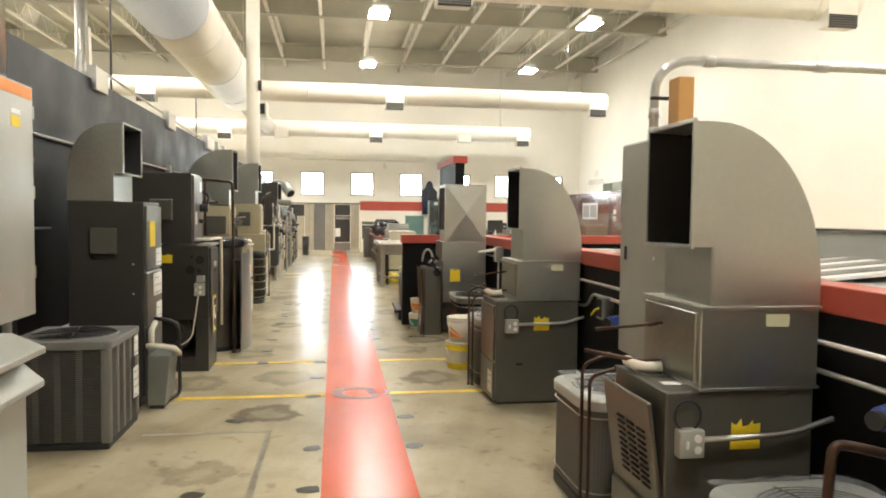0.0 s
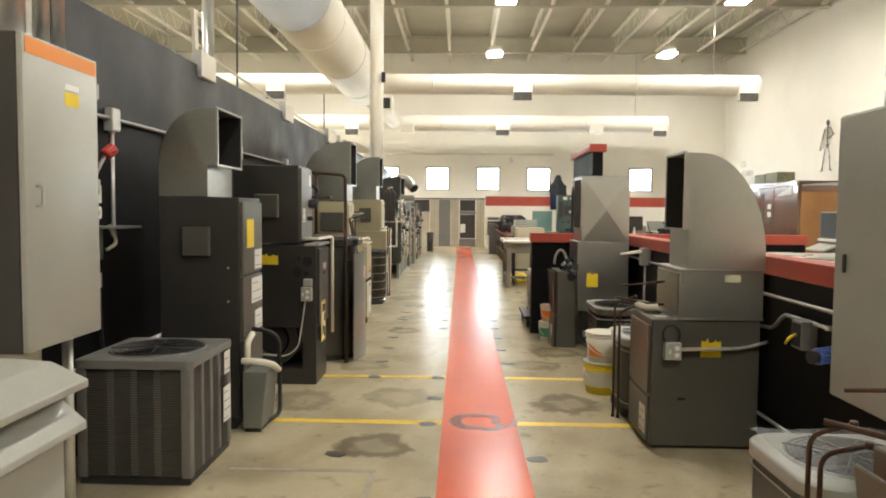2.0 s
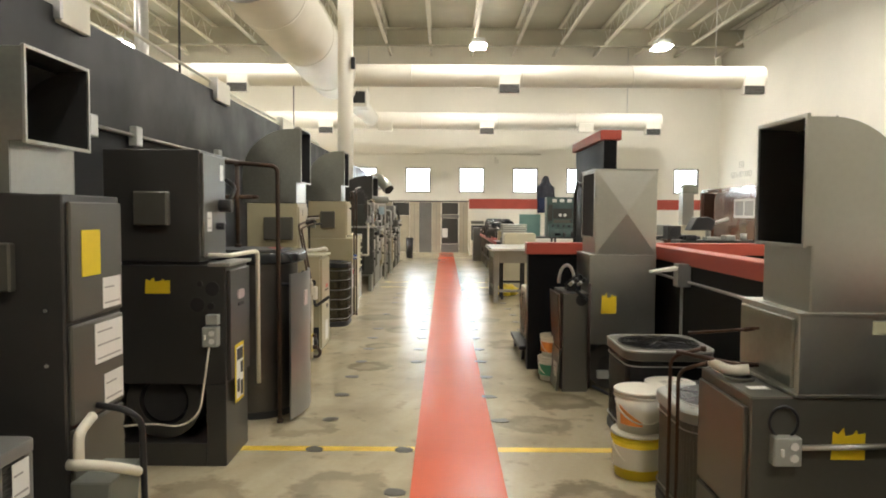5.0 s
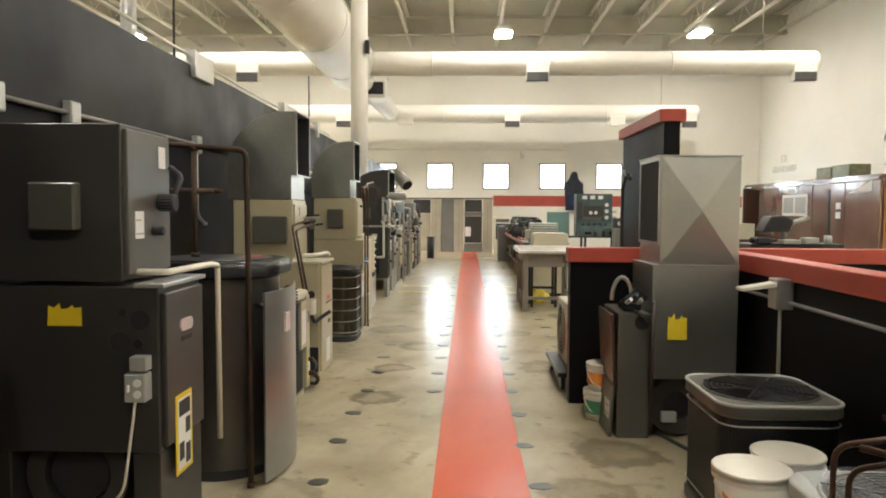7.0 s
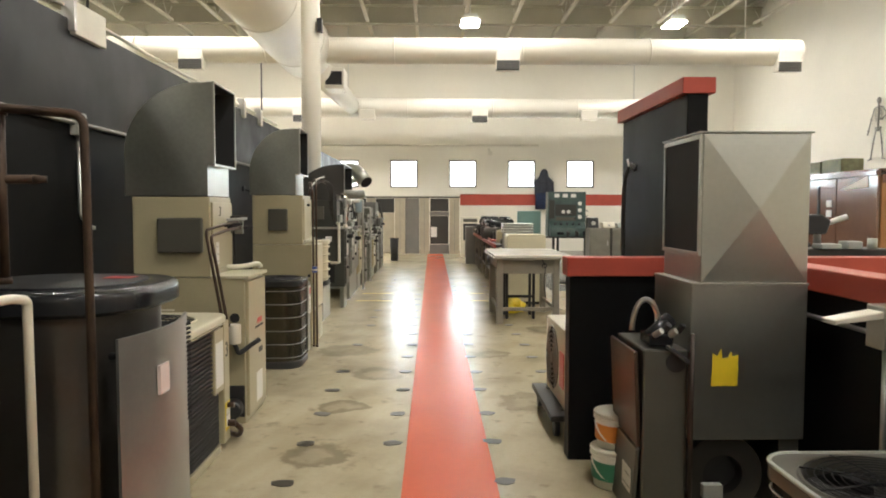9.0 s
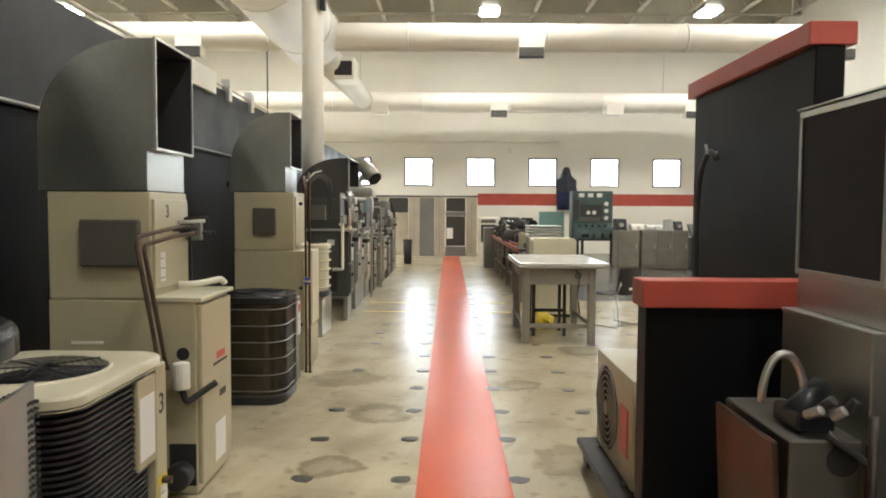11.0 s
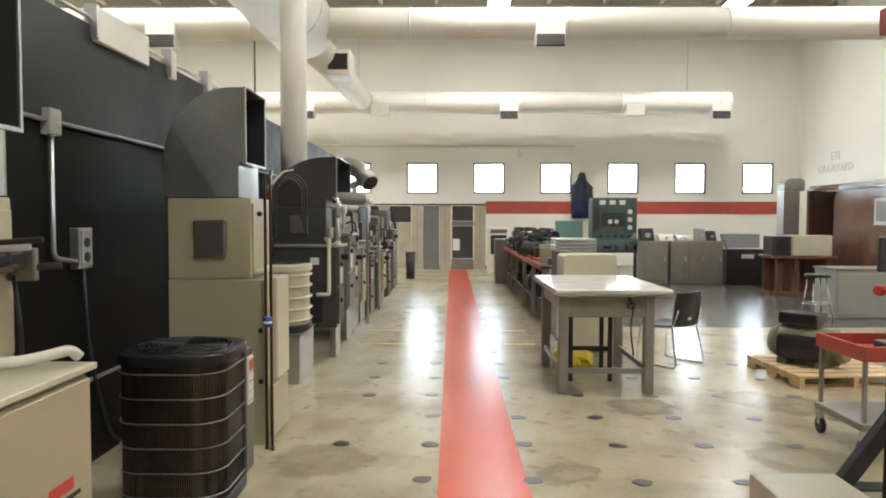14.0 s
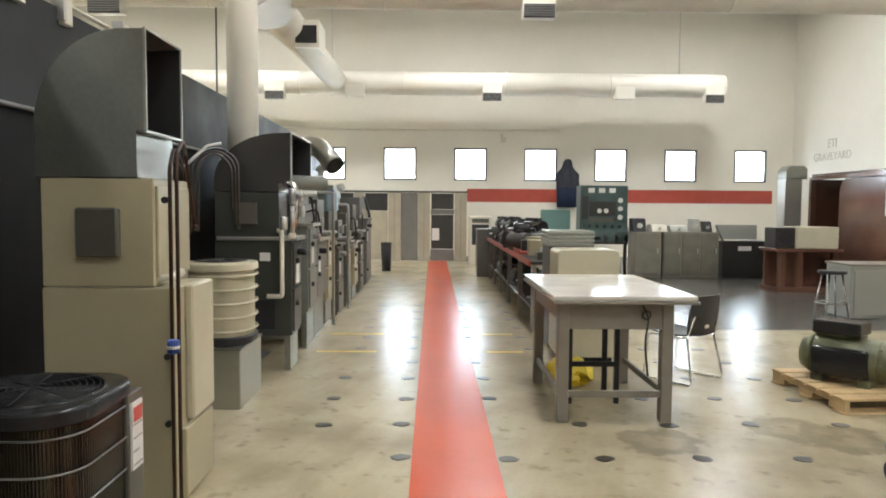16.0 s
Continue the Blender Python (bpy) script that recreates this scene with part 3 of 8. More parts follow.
built("floor_scuff", joined(arc_strip(0.46, 5.40, 0.11, 0.21, 70, 300, 0.002, 0.0032, 0.85), arc_strip(0.54, 5.46, 0.05, 0.12, -60, 150, 0.002, 0.0036), arc_strip(0.56, 5.30, 0.06, 0.12, -150, 70, 0.002, 0.0034), arc_strip(0.64, 5.40, 0.10, 0.14, -70, 40, 0.002, 0.0030)), M_SCUFF, "dark rubber skid swirl on the red lane", "floor scuff")


# ---- parts that many units share ----
def fan_top(parent, cx, cy, z, r, wires=9, depth=0.09):
    """A recessed fan in the top of a condenser: well, blades, hub and wire guard."""
    # near-black disc: the shade at the bottom of the well is in its colour
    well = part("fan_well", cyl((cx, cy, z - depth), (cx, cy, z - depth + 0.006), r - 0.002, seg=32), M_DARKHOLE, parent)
    fan = part("fan", cyl((cx, cy, z - depth + 0.01), (cx, cy, z - 0.012), r * 0.2, seg=20, bev=0.008), M_BLACK, parent)
    for i in range(4):
        blade = prism(rrect(0.15 * r, 0.93 * r, -0.24 * r, 0.24 * r, 0.1 * r, 4), -0.003, 0.003, "z")
        spun(blade, Matrix.Translation((cx, cy, z - depth * 0.5)) @ Matrix.Rotation(radians(90 * i + 20), 4, "Z") @ Matrix.Rotation(radians(min(22, 280 * depth)), 4, "X"))
        part("blade", blade, M_BLACK, fan)
    rings = [tube([(cx + q * r * math.cos(a), cy + q * r * math.sin(a), z + 0.006) for a in (2 * math.pi * j / 28 for j in range(29))], 0.0022, 5) for q in [(j + 1) / (wires + 1) + 0.06 for j in range(wires)]]
    spokes = [tube([(cx + 0.12 * r * math.cos(a), cy + 0.12 * r * math.sin(a), z + 0.012), (cx + 1.03 * r * math.cos(a), cy + 1.03 * r * math.sin(a), z + 0.006)], 0.0035, 5) for a in (math.pi * j / 4 + 0.2 for j in range(8))]
    guard = part("fan_guard", joined(*rings, *spokes), M_WIRE, parent, "black wire fan guard")
    guard["kind"] = "stuff"


def elbow(parent, xo, xb, xn, y0, y1, zb, zth, zt, material, arc=0.0, rim=True):
    """A sheet-metal elbow open towards xo; xb is its back, xn the neck's front."""
    s = 1 if xo > xb else -1
    zc = zb + arc
    xc = xo - s * 0.10
    heel = [(xo, zt), (xc, zt)] + [(xc + (xb - xc) * math.sin(radians(a)), zc + (zt - zc) * math.cos(radians(a))) for a in range(6, 91, 6)] + [(xb, zb)]
    side = heel + [(xn, zb), (xn, zth), (xo, zth)]
    e = part("elbow", ribbon(heel, y0, y1), material, parent)
    part("side_panel", prism(side, y0 - 0.004, y0), material, e)
    part("side_panel", prism(side, y1, y1 + 0.004), material, e)
    part("throat_panel", ribbon([(xo, zth), (xn, zth), (xn, zb)], y0, y1), M_GALV, e, "shiny galvanized throat")
    # added near-black inner sheets paint the shade deep in the elbow
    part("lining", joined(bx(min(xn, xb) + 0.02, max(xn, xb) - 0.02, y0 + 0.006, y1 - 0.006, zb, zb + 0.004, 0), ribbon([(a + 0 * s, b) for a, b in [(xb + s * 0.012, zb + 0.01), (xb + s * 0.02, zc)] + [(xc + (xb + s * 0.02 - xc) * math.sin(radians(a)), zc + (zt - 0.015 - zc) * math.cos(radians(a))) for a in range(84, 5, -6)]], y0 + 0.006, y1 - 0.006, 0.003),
                            prism([(p, q - 0.001) for p, q in side], y0 + 0.003, y0 + 0.006), prism([(p, q - 0.001) for p, q in side], y1 - 0.006, y1 - 0.003)), M_DARKHOLE, e, "near-black inner sheets that paint the shade inside the elbow")
    if rim:
        w = 0.012
        part("flange", joined(bx(xo - 0.006, xo + 0.008, y0 - w, y1 + w, zt - 0.002, zt + w, 0.001), bx(xo - 0.006, xo + 0.008, y0 - w, y1 + w, zth - w, zth + 0.002, 0.001),
                              bx(xo - 0.006, xo + 0.008, y0 - w, y0 + 0.002, zth, zt, 0.001), bx(xo - 0.006, xo + 0.008, y1 - 0.002, y1 + w, zth, zt, 0.001)), M_GALV, e, "bright cut edge")
    return e


def sticker(parent, x0, x1, y0, y1, z0, z1, material, name="label", text=True):
    """A flat label; its thin side tells the face it sits on."""
    st = part(name, bx(x0, x1, y0, y1, z0, z1, 0), material, parent)
    if text and material is M_WHITE:
        thin_x = abs(x1 - x0) < abs(y1 - y0)
        n = max(2, int((z1 - z0) / 0.05))
        bars = []
        for i in range(n):
            zz = z1 - (i + 0.7) * (z1 - z0) / n
            f = 0.9 if i % 3 else 0.6
            if thin_x:
                c = x1 if x1 > 0.4 * 0 + x0 and x0 < 0 else x0
                d = 0.002 if c == x1 else -0.002
                bars.append(bx(c, c + d, y0 + 0.08 * (y1 - y0), y0 + f * (y1 - y0), zz, zz + 0.007, 0))
            else:
                bars.append(bx(x0 + 0.08 * (x1 - x0), x0 + f * (x1 - x0), y0 - 0.002, y0, zz, zz + 0.007, 0))
        pb = part("print_block", joined(*bars), M_PRINT, st)
        pb["kind"] = "stuff"
    return st


def tag_card(parent, x, y, z, w=0.12, h=0.11):
    """A torn yellow tag on a face that looks towards -y."""
    pts = [(x, z), (x + w, z), (x + w, z + h * 0.9), (x + w * 0.78, z + h * 0.86), (x + w * 0.74, z + h), (x + w * 0.62, z + h * 0.84), (x + w * 0.4, z + h * 0.8), (x + w * 0.36, z + h * 1.08), (x + w * 0.2, z + h * 0.86), (x + w * 0.04, z + h * 0.96)]
    part("tag", prism(pts, y - 0.003, y - 0.0005), M_YELLOWTAPE, parent, "torn yellow warning tag")


def outlet_box(parent, x, y, z):
    b = part("outlet_box", bx(x, x + 0.105, y - 0.05, y, z, z + 0.11, 0.004), M_LIGHTGREY, parent, "steel outlet box")
    part("switch", bx(x + 0.022, x + 0.034, y - 0.062, y - 0.05, z + 0.04, z + 0.07, 0.002), M_WHITE, b)
    for dz in (0.02, 0.065):
        part("socket", cyl((x + 0.075, y - 0.055, z + dz + 0.013), (x + 0.075, y - 0.05, z + dz + 0.013), 0.016, seg=14), M_WHITE, b)


def holed_lid(x0, x1, y0, y1, rad, r, z0, z1, bev=0.012):
    """A lid with rounded corners and a round opening; its edges are rolled."""
    cx, cy = (x0 + x1) / 2, (y0 + y1) / 2
    loop = rrect(x0, x1, y0, y1, rad, 6)
    outer = []
    for (ax, ay), (qx, qy) in zip(loop, loop[1:] + loop[:1]):
        n = max(1, int(math.hypot(qx - ax, qy - ay) / 0.05))
        outer += [(ax + (qx - ax) * i / n, ay + (qy - ay) * i / n) for i in range(n)]
    ang = [math.atan2(py - cy, px - cx) for px, py in outer]

    def ring_at(k, z):
        return [(cx + (px - cx) * k, cy + (py - cy) * k, z) for px, py in outer]

    def round_at(q, z):
        return [(cx + q * math.cos(a), cy + q * math.sin(a), z) for a in ang]
    k = 1 - bev / (0.5 * min(x1 - x0, y1 - y0))
    rows = [round_at(r, z0), ring_at(k, z0), ring_at(1, z0 + bev * 0.6), ring_at(1, z1 - bev), ring_at((1 + k) / 2 + 0.003, z1 - bev * 0.3), ring_at(k, z1), round_at(r + 0.018, z1), round_at(r + 0.012, z1 + 0.008), round_at(r + 0.003, z1 + 0.007), round_at(r, z1 - 0.004)]
    bm = bmesh.new()
    V = [[bm.verts.new(p) for p in row] for row in rows]
    for A, B in zip(V, V[1:] + V[:1]):
        for i in range(len(outer)):
            f = bm.faces.new((A[i], A[(i + 1) % len(outer)], B[(i + 1) % len(outer)], B[i]))
    bmesh.ops.recalc_face_normals(bm, faces=bm.faces)
    return bm


def box_condenser(name, x0, x1, y0, y1, h, label, body=M_MIDGREY, vertical=True):
    """A square outdoor unit: base pan, corner posts, louvred sides, lid with fan."""
    c = thing(name, ((x0 + x1) / 2, (y0 + y1) / 2, 0), label, "condenser unit")
    part("base_pan", bx(x0 + 0.01, x1 - 0.01, y0 + 0.01, y1 - 0.01, 0, 0.045, 0.006), M_BLACK, c)
    # plain near-black box paints the shade seen between the slats
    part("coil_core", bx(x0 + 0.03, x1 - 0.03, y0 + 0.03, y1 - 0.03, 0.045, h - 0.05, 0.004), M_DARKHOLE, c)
    w = 0.06
    for px, py in ((x0, y0), (x1 - w, y0), (x0, y1 - w), (x1 - w, y1 - w)):
        part("corner_post", bx(px, px + w, py, py + w, 0.04, h - 0.045, 0.012, 2), body, c)
    slats = []
    z = 0.052
    while z < h - 0.058:
        slats += [bx(x0 + w, x1 - w, y0 + 0.006, y0 + 0.022, z, z + 0.0092, 0), bx(x0 + w, x1 - w, y1 - 0.022, y1 - 0.006, z, z + 0.0092, 0),
                  bx(x0 + 0.006, x0 + 0.022, y0 + w, y1 - w, z, z + 0.0092, 0), bx(x1 - 0.022, x1 - 0.006, y0 + w, y1 - w, z, z + 0.0092, 0)]
        z += 0.0135
    g = part("louver_grille", joined(*slats), M_LOUVER, c)
    g["kind"] = "stuff"
    n = 4
    for i in range(1, n):
        a, b = x0 + w + (x1 - x0 - 2 * w) * i / n, y0 + w + (y1 - y0 - 2 * w) * i / n
        for q in (y0 + 0.002, y1 - 0.026):
            part("rib", bx(a - 0.021, a + 0.021, q + 0.005, q + 0.021, 0.05, h - 0.05, 0.007, 2), body, c)
        for q in (x0 + 0.002, x1 - 0.026):
            part("rib", bx(q + 0.005, q + 0.021, b - 0.021, b + 0.021, 0.05, h - 0.05, 0.007, 2), body, c)
    cx, cy, r = (x0 + x1) / 2, (y0 + y1) / 2, min(x1 - x0, y1 - y0) * 0.40
    top = part("lid", holed_lid(x0 - 0.008, x1 + 0.008, y0 - 0.008, y1 + 0.008, 0.035, r, h - 0.05, h, 0.006), body, c)
    fan_top(c, cx, cy, h + 0.004, r, depth=0.052)
    return c


def round_condenser(name, x0, x1, y0, y1, h, label, fins, lid, bands=6, rad=0.14, z0=0.0, guard=M_WIRE, band_mat=M_STEEL, film=False, hole=0.41, finned=True, band_r=0.004):
    """A unit with well-rounded corners, fin coil sides held by wire bands, thick lid and base."""
    c = thing(name, ((x0 + x1) / 2, (y0 + y1) / 2, z0), label, "condenser unit")
    part("base_pan", prism(rrect(x0 - 0.012, x1 + 0.012, y0 - 0.012, y1 + 0.012, rad), z0, z0 + 0.07, "z", 0.01), M_BLACK, c)
    body = part("coil_body", prism(rrect(x0 + 0.008, x1 - 0.008, y0 + 0.008, y1 - 0.008, rad, 8), z0 + 0.06, h - 0.06, "z"), fins, c)
    loop = rrect(x0, x1, y0, y1, rad, 10)
    dense = []
    for (ax, ay), (bx_, by_) in zip(loop, loop[1:] + loop[:1]):
        n = max(1, int(math.hypot(bx_ - ax, by_ - ay) / 0.011))
        dense += [(ax + (bx_ - ax) * i / n, ay + (by_ - ay) * i / n) for i in range(n)]
    if finned:
        f = part("fin_pack", joined(*[bx(px - 0.0024, px + 0.0024, py - 0.0024, py + 0.0024, z0 + 0.07, h - 0.06, 0) for px, py in dense]), fins, c)
        f["kind"] = "stuff"
    for i in range(bands):
        z = z0 + 0.11 + (h - z0 - 0.21) * i / max(1, bands - 1)
        ring = [(px, py, z) for px, py in rrect(x0 - 0.008, x1 + 0.008, y0 - 0.008, y1 + 0.008, rad, 8)]
        part("wire_band", tube(ring + ring[:1], band_r, 6), band_mat, c)
    top = part("lid", holed_lid(x0 - 0.02, x1 + 0.02, y0 - 0.02, y1 + 0.02, rad + 0.02, min(x1 - x0, y1 - y0) * hole, h - 0.065, h), lid, c)
    fan_top(c, (x0 + x1) / 2, (y0 + y1) / 2, h + 0.004, min(x1 - x0, y1 - y0) * hole, depth=0.062)
    if film:
        bm = bmesh.new()
        bmesh.ops.create_grid(bm, x_segments=24, y_segments=24, size=0.5)
        for v in bm.verts:
            rr = max(abs(v.co.x), abs(v.co.y)) * 2
            nz = noise.noise(Vector((v.co.x * 7, v.co.y * 7, h * 9)))
            v.co.z = h + 0.02 + 0.035 * max(0, 1 - rr * rr) + 0.03 * abs(nz) * (1 - 0.4 * rr)
            v.co.x, v.co.y = (x0 + x1) / 2 + v.co.x * (x1 - x0) * 0.96, (y0 + y1) / 2 + v.co.y * (y1 - y0) * 0.96
        for fc in bm.faces:
            fc.smooth = True
        part("plastic_wrap", bm, M_FILM, c, "clear crumpled plastic film")
    return c


def pipes(name, lines, r, material, label, category="pipe", group=""):
    P = thing(name, lines[0][0], label, category, group)
    for ln in lines:
        part("pipe", tube(bend(ln, 0.05), r, 8), material, P)
        for q in (ln[0], ln[-1]):
            part("coupling", tube([(q[0], q[1], q[2] - 0.012), (q[0], q[1], q[2] + 0.012)], r * 1.5, 8), material, P)
    return P


# ---- things along the black wall, from the near end ----
# grey electrical enclosure hung on the cream pier
enc = thing("electrical_enclosure", (-1.46, 3.42, 0.94), "tall grey enamel electrical enclosure with orange warning strip", "electrical enclosure")
part("body", bx(-1.56, -1.41, 3.12, 3.70, 0.94, 2.23, 0.006), M_DARKGREY, enc)
d = part("door", bx(-1.412, -1.385, 3.125, 3.695, 0.945, 2.225, 0.006, 2), M_LIGHTGREY, enc)
part("handle", tube(bend([(-1.386, 3.20, 1.54), (-1.36, 3.20, 1.54), (-1.36, 3.20, 1.62), (-1.386, 3.20, 1.62)], 0.012), 0.006, 8), M_STEEL, d)
sticker(enc, -1.385, -1.383, 3.14, 3.68, 2.15, 2.215, M_ORANGE, "warning_strip", False)
sticker(enc, -1.385, -1.383, 3.42, 3.53, 1.98, 2.04, M_YELLOWTAPE, "warning_label", False)
sticker(enc, -1.385, -1.383, 3.42, 3.53, 2.05, 2.075, M_WHITE, "name_plate", False)
for z in (1.15, 1.6, 2.05):
    part("hinge", cyl((-1.39, 3.70, z), (-1.39, 3.70, z + 0.07), 0.009, seg=8), M_STEEL, enc)
for y, r in ((3.25, 0.05), (3.45, 0.035), (3.58, 0.03)):
    pipes("conduit", [[(-1.5, y, 2.23), (-1.5, y, 8.3)]], r, M_STEEL, "galvanized riser conduit from the enclosure to the roof", "conduit", "riser conduits")
pipes("conduit", [[(-1.5, 3.6, 0.94), (-1.5, 3.6, 0.0)]], 0.025, M_STEEL, "steel conduit from the enclosure to the floor", "conduit")

# grey machine cabinet with sloped lid, by the pier
con = thing("sloped_bin_cabinet", (-1.15, 2.45, 0), "grey enamel cabinet with two sloped overhanging lids", "cabinet")
part("body", bx(-1.54, -1.13, 1.4, 2.92, 0, 0.70, 0.006), M_LIGHTGREY, con)
part("lower_lid", prism([(-1.54, 0.70), (-1.13, 0.70), (-1.06, 0.70), (-1.06, 0.73), (-1.16, 0.82), (-1.54, 0.85)], 1.38, 2.95, "y", 0.004), M_LIGHTGREY, con)
part("upper_lid", prism([(-1.54, 0.853), (-1.17, 0.853), (-1.06, 0.855), (-1.06, 0.885), (-1.2, 0.95), (-1.54, 0.97)], 1.38, 2.97, "y", 0.004), M_LIGHTGREY, con)

# conduit, switch and control boxes on the black wall
wc = thing("wall_conduit", (WXL + 0.03, 10, 2.12), "thin galvanized conduit run along the black wall with boxes", "conduit")
part("pipe", tube([(WXL + 0.03, 3.52, 2.12), (WXL + 0.03, 17.2, 2.12)], 0.015, 8), M_DULLSTEEL, wc)
for y in (5.0, 6.95, 7.65, 9.6, 12.0, 14.2):
    b = part("junction_box", bx(WXL, WXL + 0.06, y - 0.055, y + 0.055, 2.04, 2.19, 0.004), M_LIGHTGREY, wc)
    part("cover", bx(WXL + 0.06, WXL + 0.064, y - 0.05, y + 0.05, 2.05, 2.18, 0.001), M_STEEL, b)
pipes("drop_conduit", [[(WXL + 0.03, 5.0, 2.04), (WXL + 0.03, 5.0, 1.42), (WXL + 0.05, 4.96, 1.36)], [(WXL + 0.03, 9.6, 2.04), (WXL + 0.03, 9.6, 1.5), (WXL + 0.06, 9.7, 1.42)],
                       [(WXL + 0.03, 12.0, 2.04), (WXL + 0.03, 12.0, 1.34), (WXL + 0.035, 12.21, 1.31)]], 0.014, M_STEEL, "bent steel drop conduit on the black wall", "conduit")
pipes("floor_conduit", [[(WXL + 0.03, 3.6, 0.55), (WXL + 0.03, 17.0, 0.55)]], 0.014, M_STEEL, "low steel conduit run on the black wall", "conduit")
sw = thing("safety_switch", (WXL + 0.1, 4.45, 1.35), "grey safety switch with orange label and red handle", "safety switch")
part("body", bx(WXL, WXL + 0.16, 4.28, 4.5, 1.3, 1.98, 0.006), M_LIGHTGREY, sw)
sticker(sw, WXL + 0.16, WXL + 0.162, 4.3, 4.48, 1.88, 1.96, M_ORANGE, "warning_strip", False)
sticker(sw, WXL + 0.16, WXL + 0.162, 4.33, 4.44, 1.60, 1.78, M_WHITE)
part("lever", tube([(WXL + 0.14, 4.54, 1.70), (WXL + 0.2, 4.58, 1.86)], 0.012, 8), M_STEEL, sw)
part("grip", cyl((WXL + 0.2, 4.57, 1.85), (WXL + 0.23, 4.62, 1.90), 0.038, seg=14, bev=0.01), M_REDPLASTIC, sw, "red switch grip")
th = thing("thermostat_board", (WXL + 0.04, 4.85, 1.3), "white thermostat and steel bracket with cables on the black wall", "thermostat")
part("thermostat", bx(WXL, WXL + 0.07, 4.60, 4.78, 1.56, 1.68, 0.008), M_PVC, th)
part("lower_control", bx(WXL, WXL + 0.06, 4.62, 4.80, 1.46, 1.54, 0.008), M_PVC, th)
part("dial", cyl((WXL + 0.06, 4.71, 1.50), (WXL + 0.075, 4.71, 1.50), 0.022, seg=14), M_BLACK, th)
part("display", bx(WXL + 0.07, WXL + 0.072, 4.63, 4.72, 1.60, 1.65, 0), M_INK, th)
part("bracket", joined(bx(WXL, WXL + 0.05, 4.72, 4.82, 1.2, 1.42, 0.003), bx(WXL, WXL + 0.2, 4.72, 5.05, 1.40, 1.415, 0.002)), M_STEEL, th)
part("cable", tube(bend([(WXL + 0.05, 4.9, 1.42), (WXL + 0.08, 4.95, 1.3), (WXL + 0.05, 4.86, 1.26)], 0.05), 0.012, 8), M_PVC, th)
part("black_cable", tube(bend([(WXL + 0.04, 4.77, 1.2), (WXL + 0.04, 4.8, 0.6), (WXL + 0.06, 4.95, 0.02)], 0.2), 0.012, 8), M_BLACK, th)
ob2 = thing("outlet_box", (WXL + 0.03, 12.30, 1.2), "steel receptacle box with a hanging cable on the black wall", "outlet box")
part("box", bx(WXL, WXL + 0.06, 12.22, 12.38, 1.26, 1.51, 0.005), M_STEEL, ob2)
part("face_plate", bx(WXL + 0.06, WXL + 0.066, 12.24, 12.36, 1.28, 1.49, 0.002), M_LIGHTGREY, ob2)
for z in (1.33, 1.42):
    part("socket", cyl((WXL + 0.066, 12.30, z), (WXL + 0.072, 12.30, z), 0.03, seg=14), M_BLACK, ob2)
part("cable", tube(bend([(WXL + 0.04, 12.30, 1.26), (WXL + 0.05, 12.33, 0.7), (WXL + 0.1, 12.5, 0.12), (WXL + 0.2, 12.75, 0.02)], 0.3), 0.011, 8), M_BLACK, ob2)

# white raceway, boxes and cable on top of the black wall
pipes("top_cable", [[(WXL - 0.02, 6.9, 2.95), (WXL - 0.02, 9.0, 2.90), (WXL - 0.02, 10.9, 2.86), (WXL - 0.02, 13.2, 2.86), (WXL - 0.02, 15.8, 2.86)]], 0.014, M_JOIST, "slack cable along the wall top", "cable")
for y, w in ((6.77, 0.36), (9.78, 0.44), (12.9, 0.76), (13.75, 0.1), (14.6, 0.12)):
    jb = thing("junction_box", (WXL, y, 2.66), "white metal junction box fixed at the wall top", "junction box", "wall top boxes")
    part("box", bx(WXL - 0.02, WXL + 0.05, y - w / 2, y + w / 2, 2.70, 2.92, 0.005), M_JOIST, jb)
    part("strap", bx(WXL - 0.03, WXL + 0.055, y - w / 2 - 0.02, y - w / 2 + 0.015, 2.72, 2.93, 0.002), M_STEEL, jb)
for y, x in ((25.2, -4.5), (14.0, -4.0)):
    pipes("drop_rod", [[(x, y, 8.7), (x, y, 0.02)]], 0.02, M_BLACK, "thin black cable dropped from the roof", "cable", "roof drops")
pipes("riser_pipe", [[(-4.2, 13.0, 8.0), (-4.2, 13.0, 0.0)]], 0.11, M_STEEL, "shiny galvanized riser pipe behind the wall", "pipe")
pipes("riser_pipe", [[(-3.4, 5.9, 8.0), (-3.4, 5.9, 0.0)]], 0.14, M_STEEL, "shiny galvanized flue pipe behind the wall", "pipe")
slat = thing("leaning_board", (WXL + 0.0, 6.72, 2.9), "pale wooden slat fixed above the wall top", "board")
part("slat", prism([(6.66, 2.9), (6.74, 2.9), (6.70, 3.3), (6.62, 3.3)], WXL - 0.06, WXL - 0.03, "x"), M_JOIST, slat)

# condenser beside the enclosure
cond1 = box_condenser("condenser_unit", -1.76, -1.12, 4.12, 4.80, 0.70, "square grey condenser with louvred sides and black fan top")
sticker(cond1, -1.118, -1.115, 4.66, 4.76, 0.50, 0.64, M_WHITE)
sticker(cond1, -1.118, -1.115, 4.64, 4.77, 0.20, 0.42, M_WHITE)
sticker(cond1, -1.118, -1.1155, 4.60, 4.66, 0.42, 0.50, M_INK, "brand_plate", False)

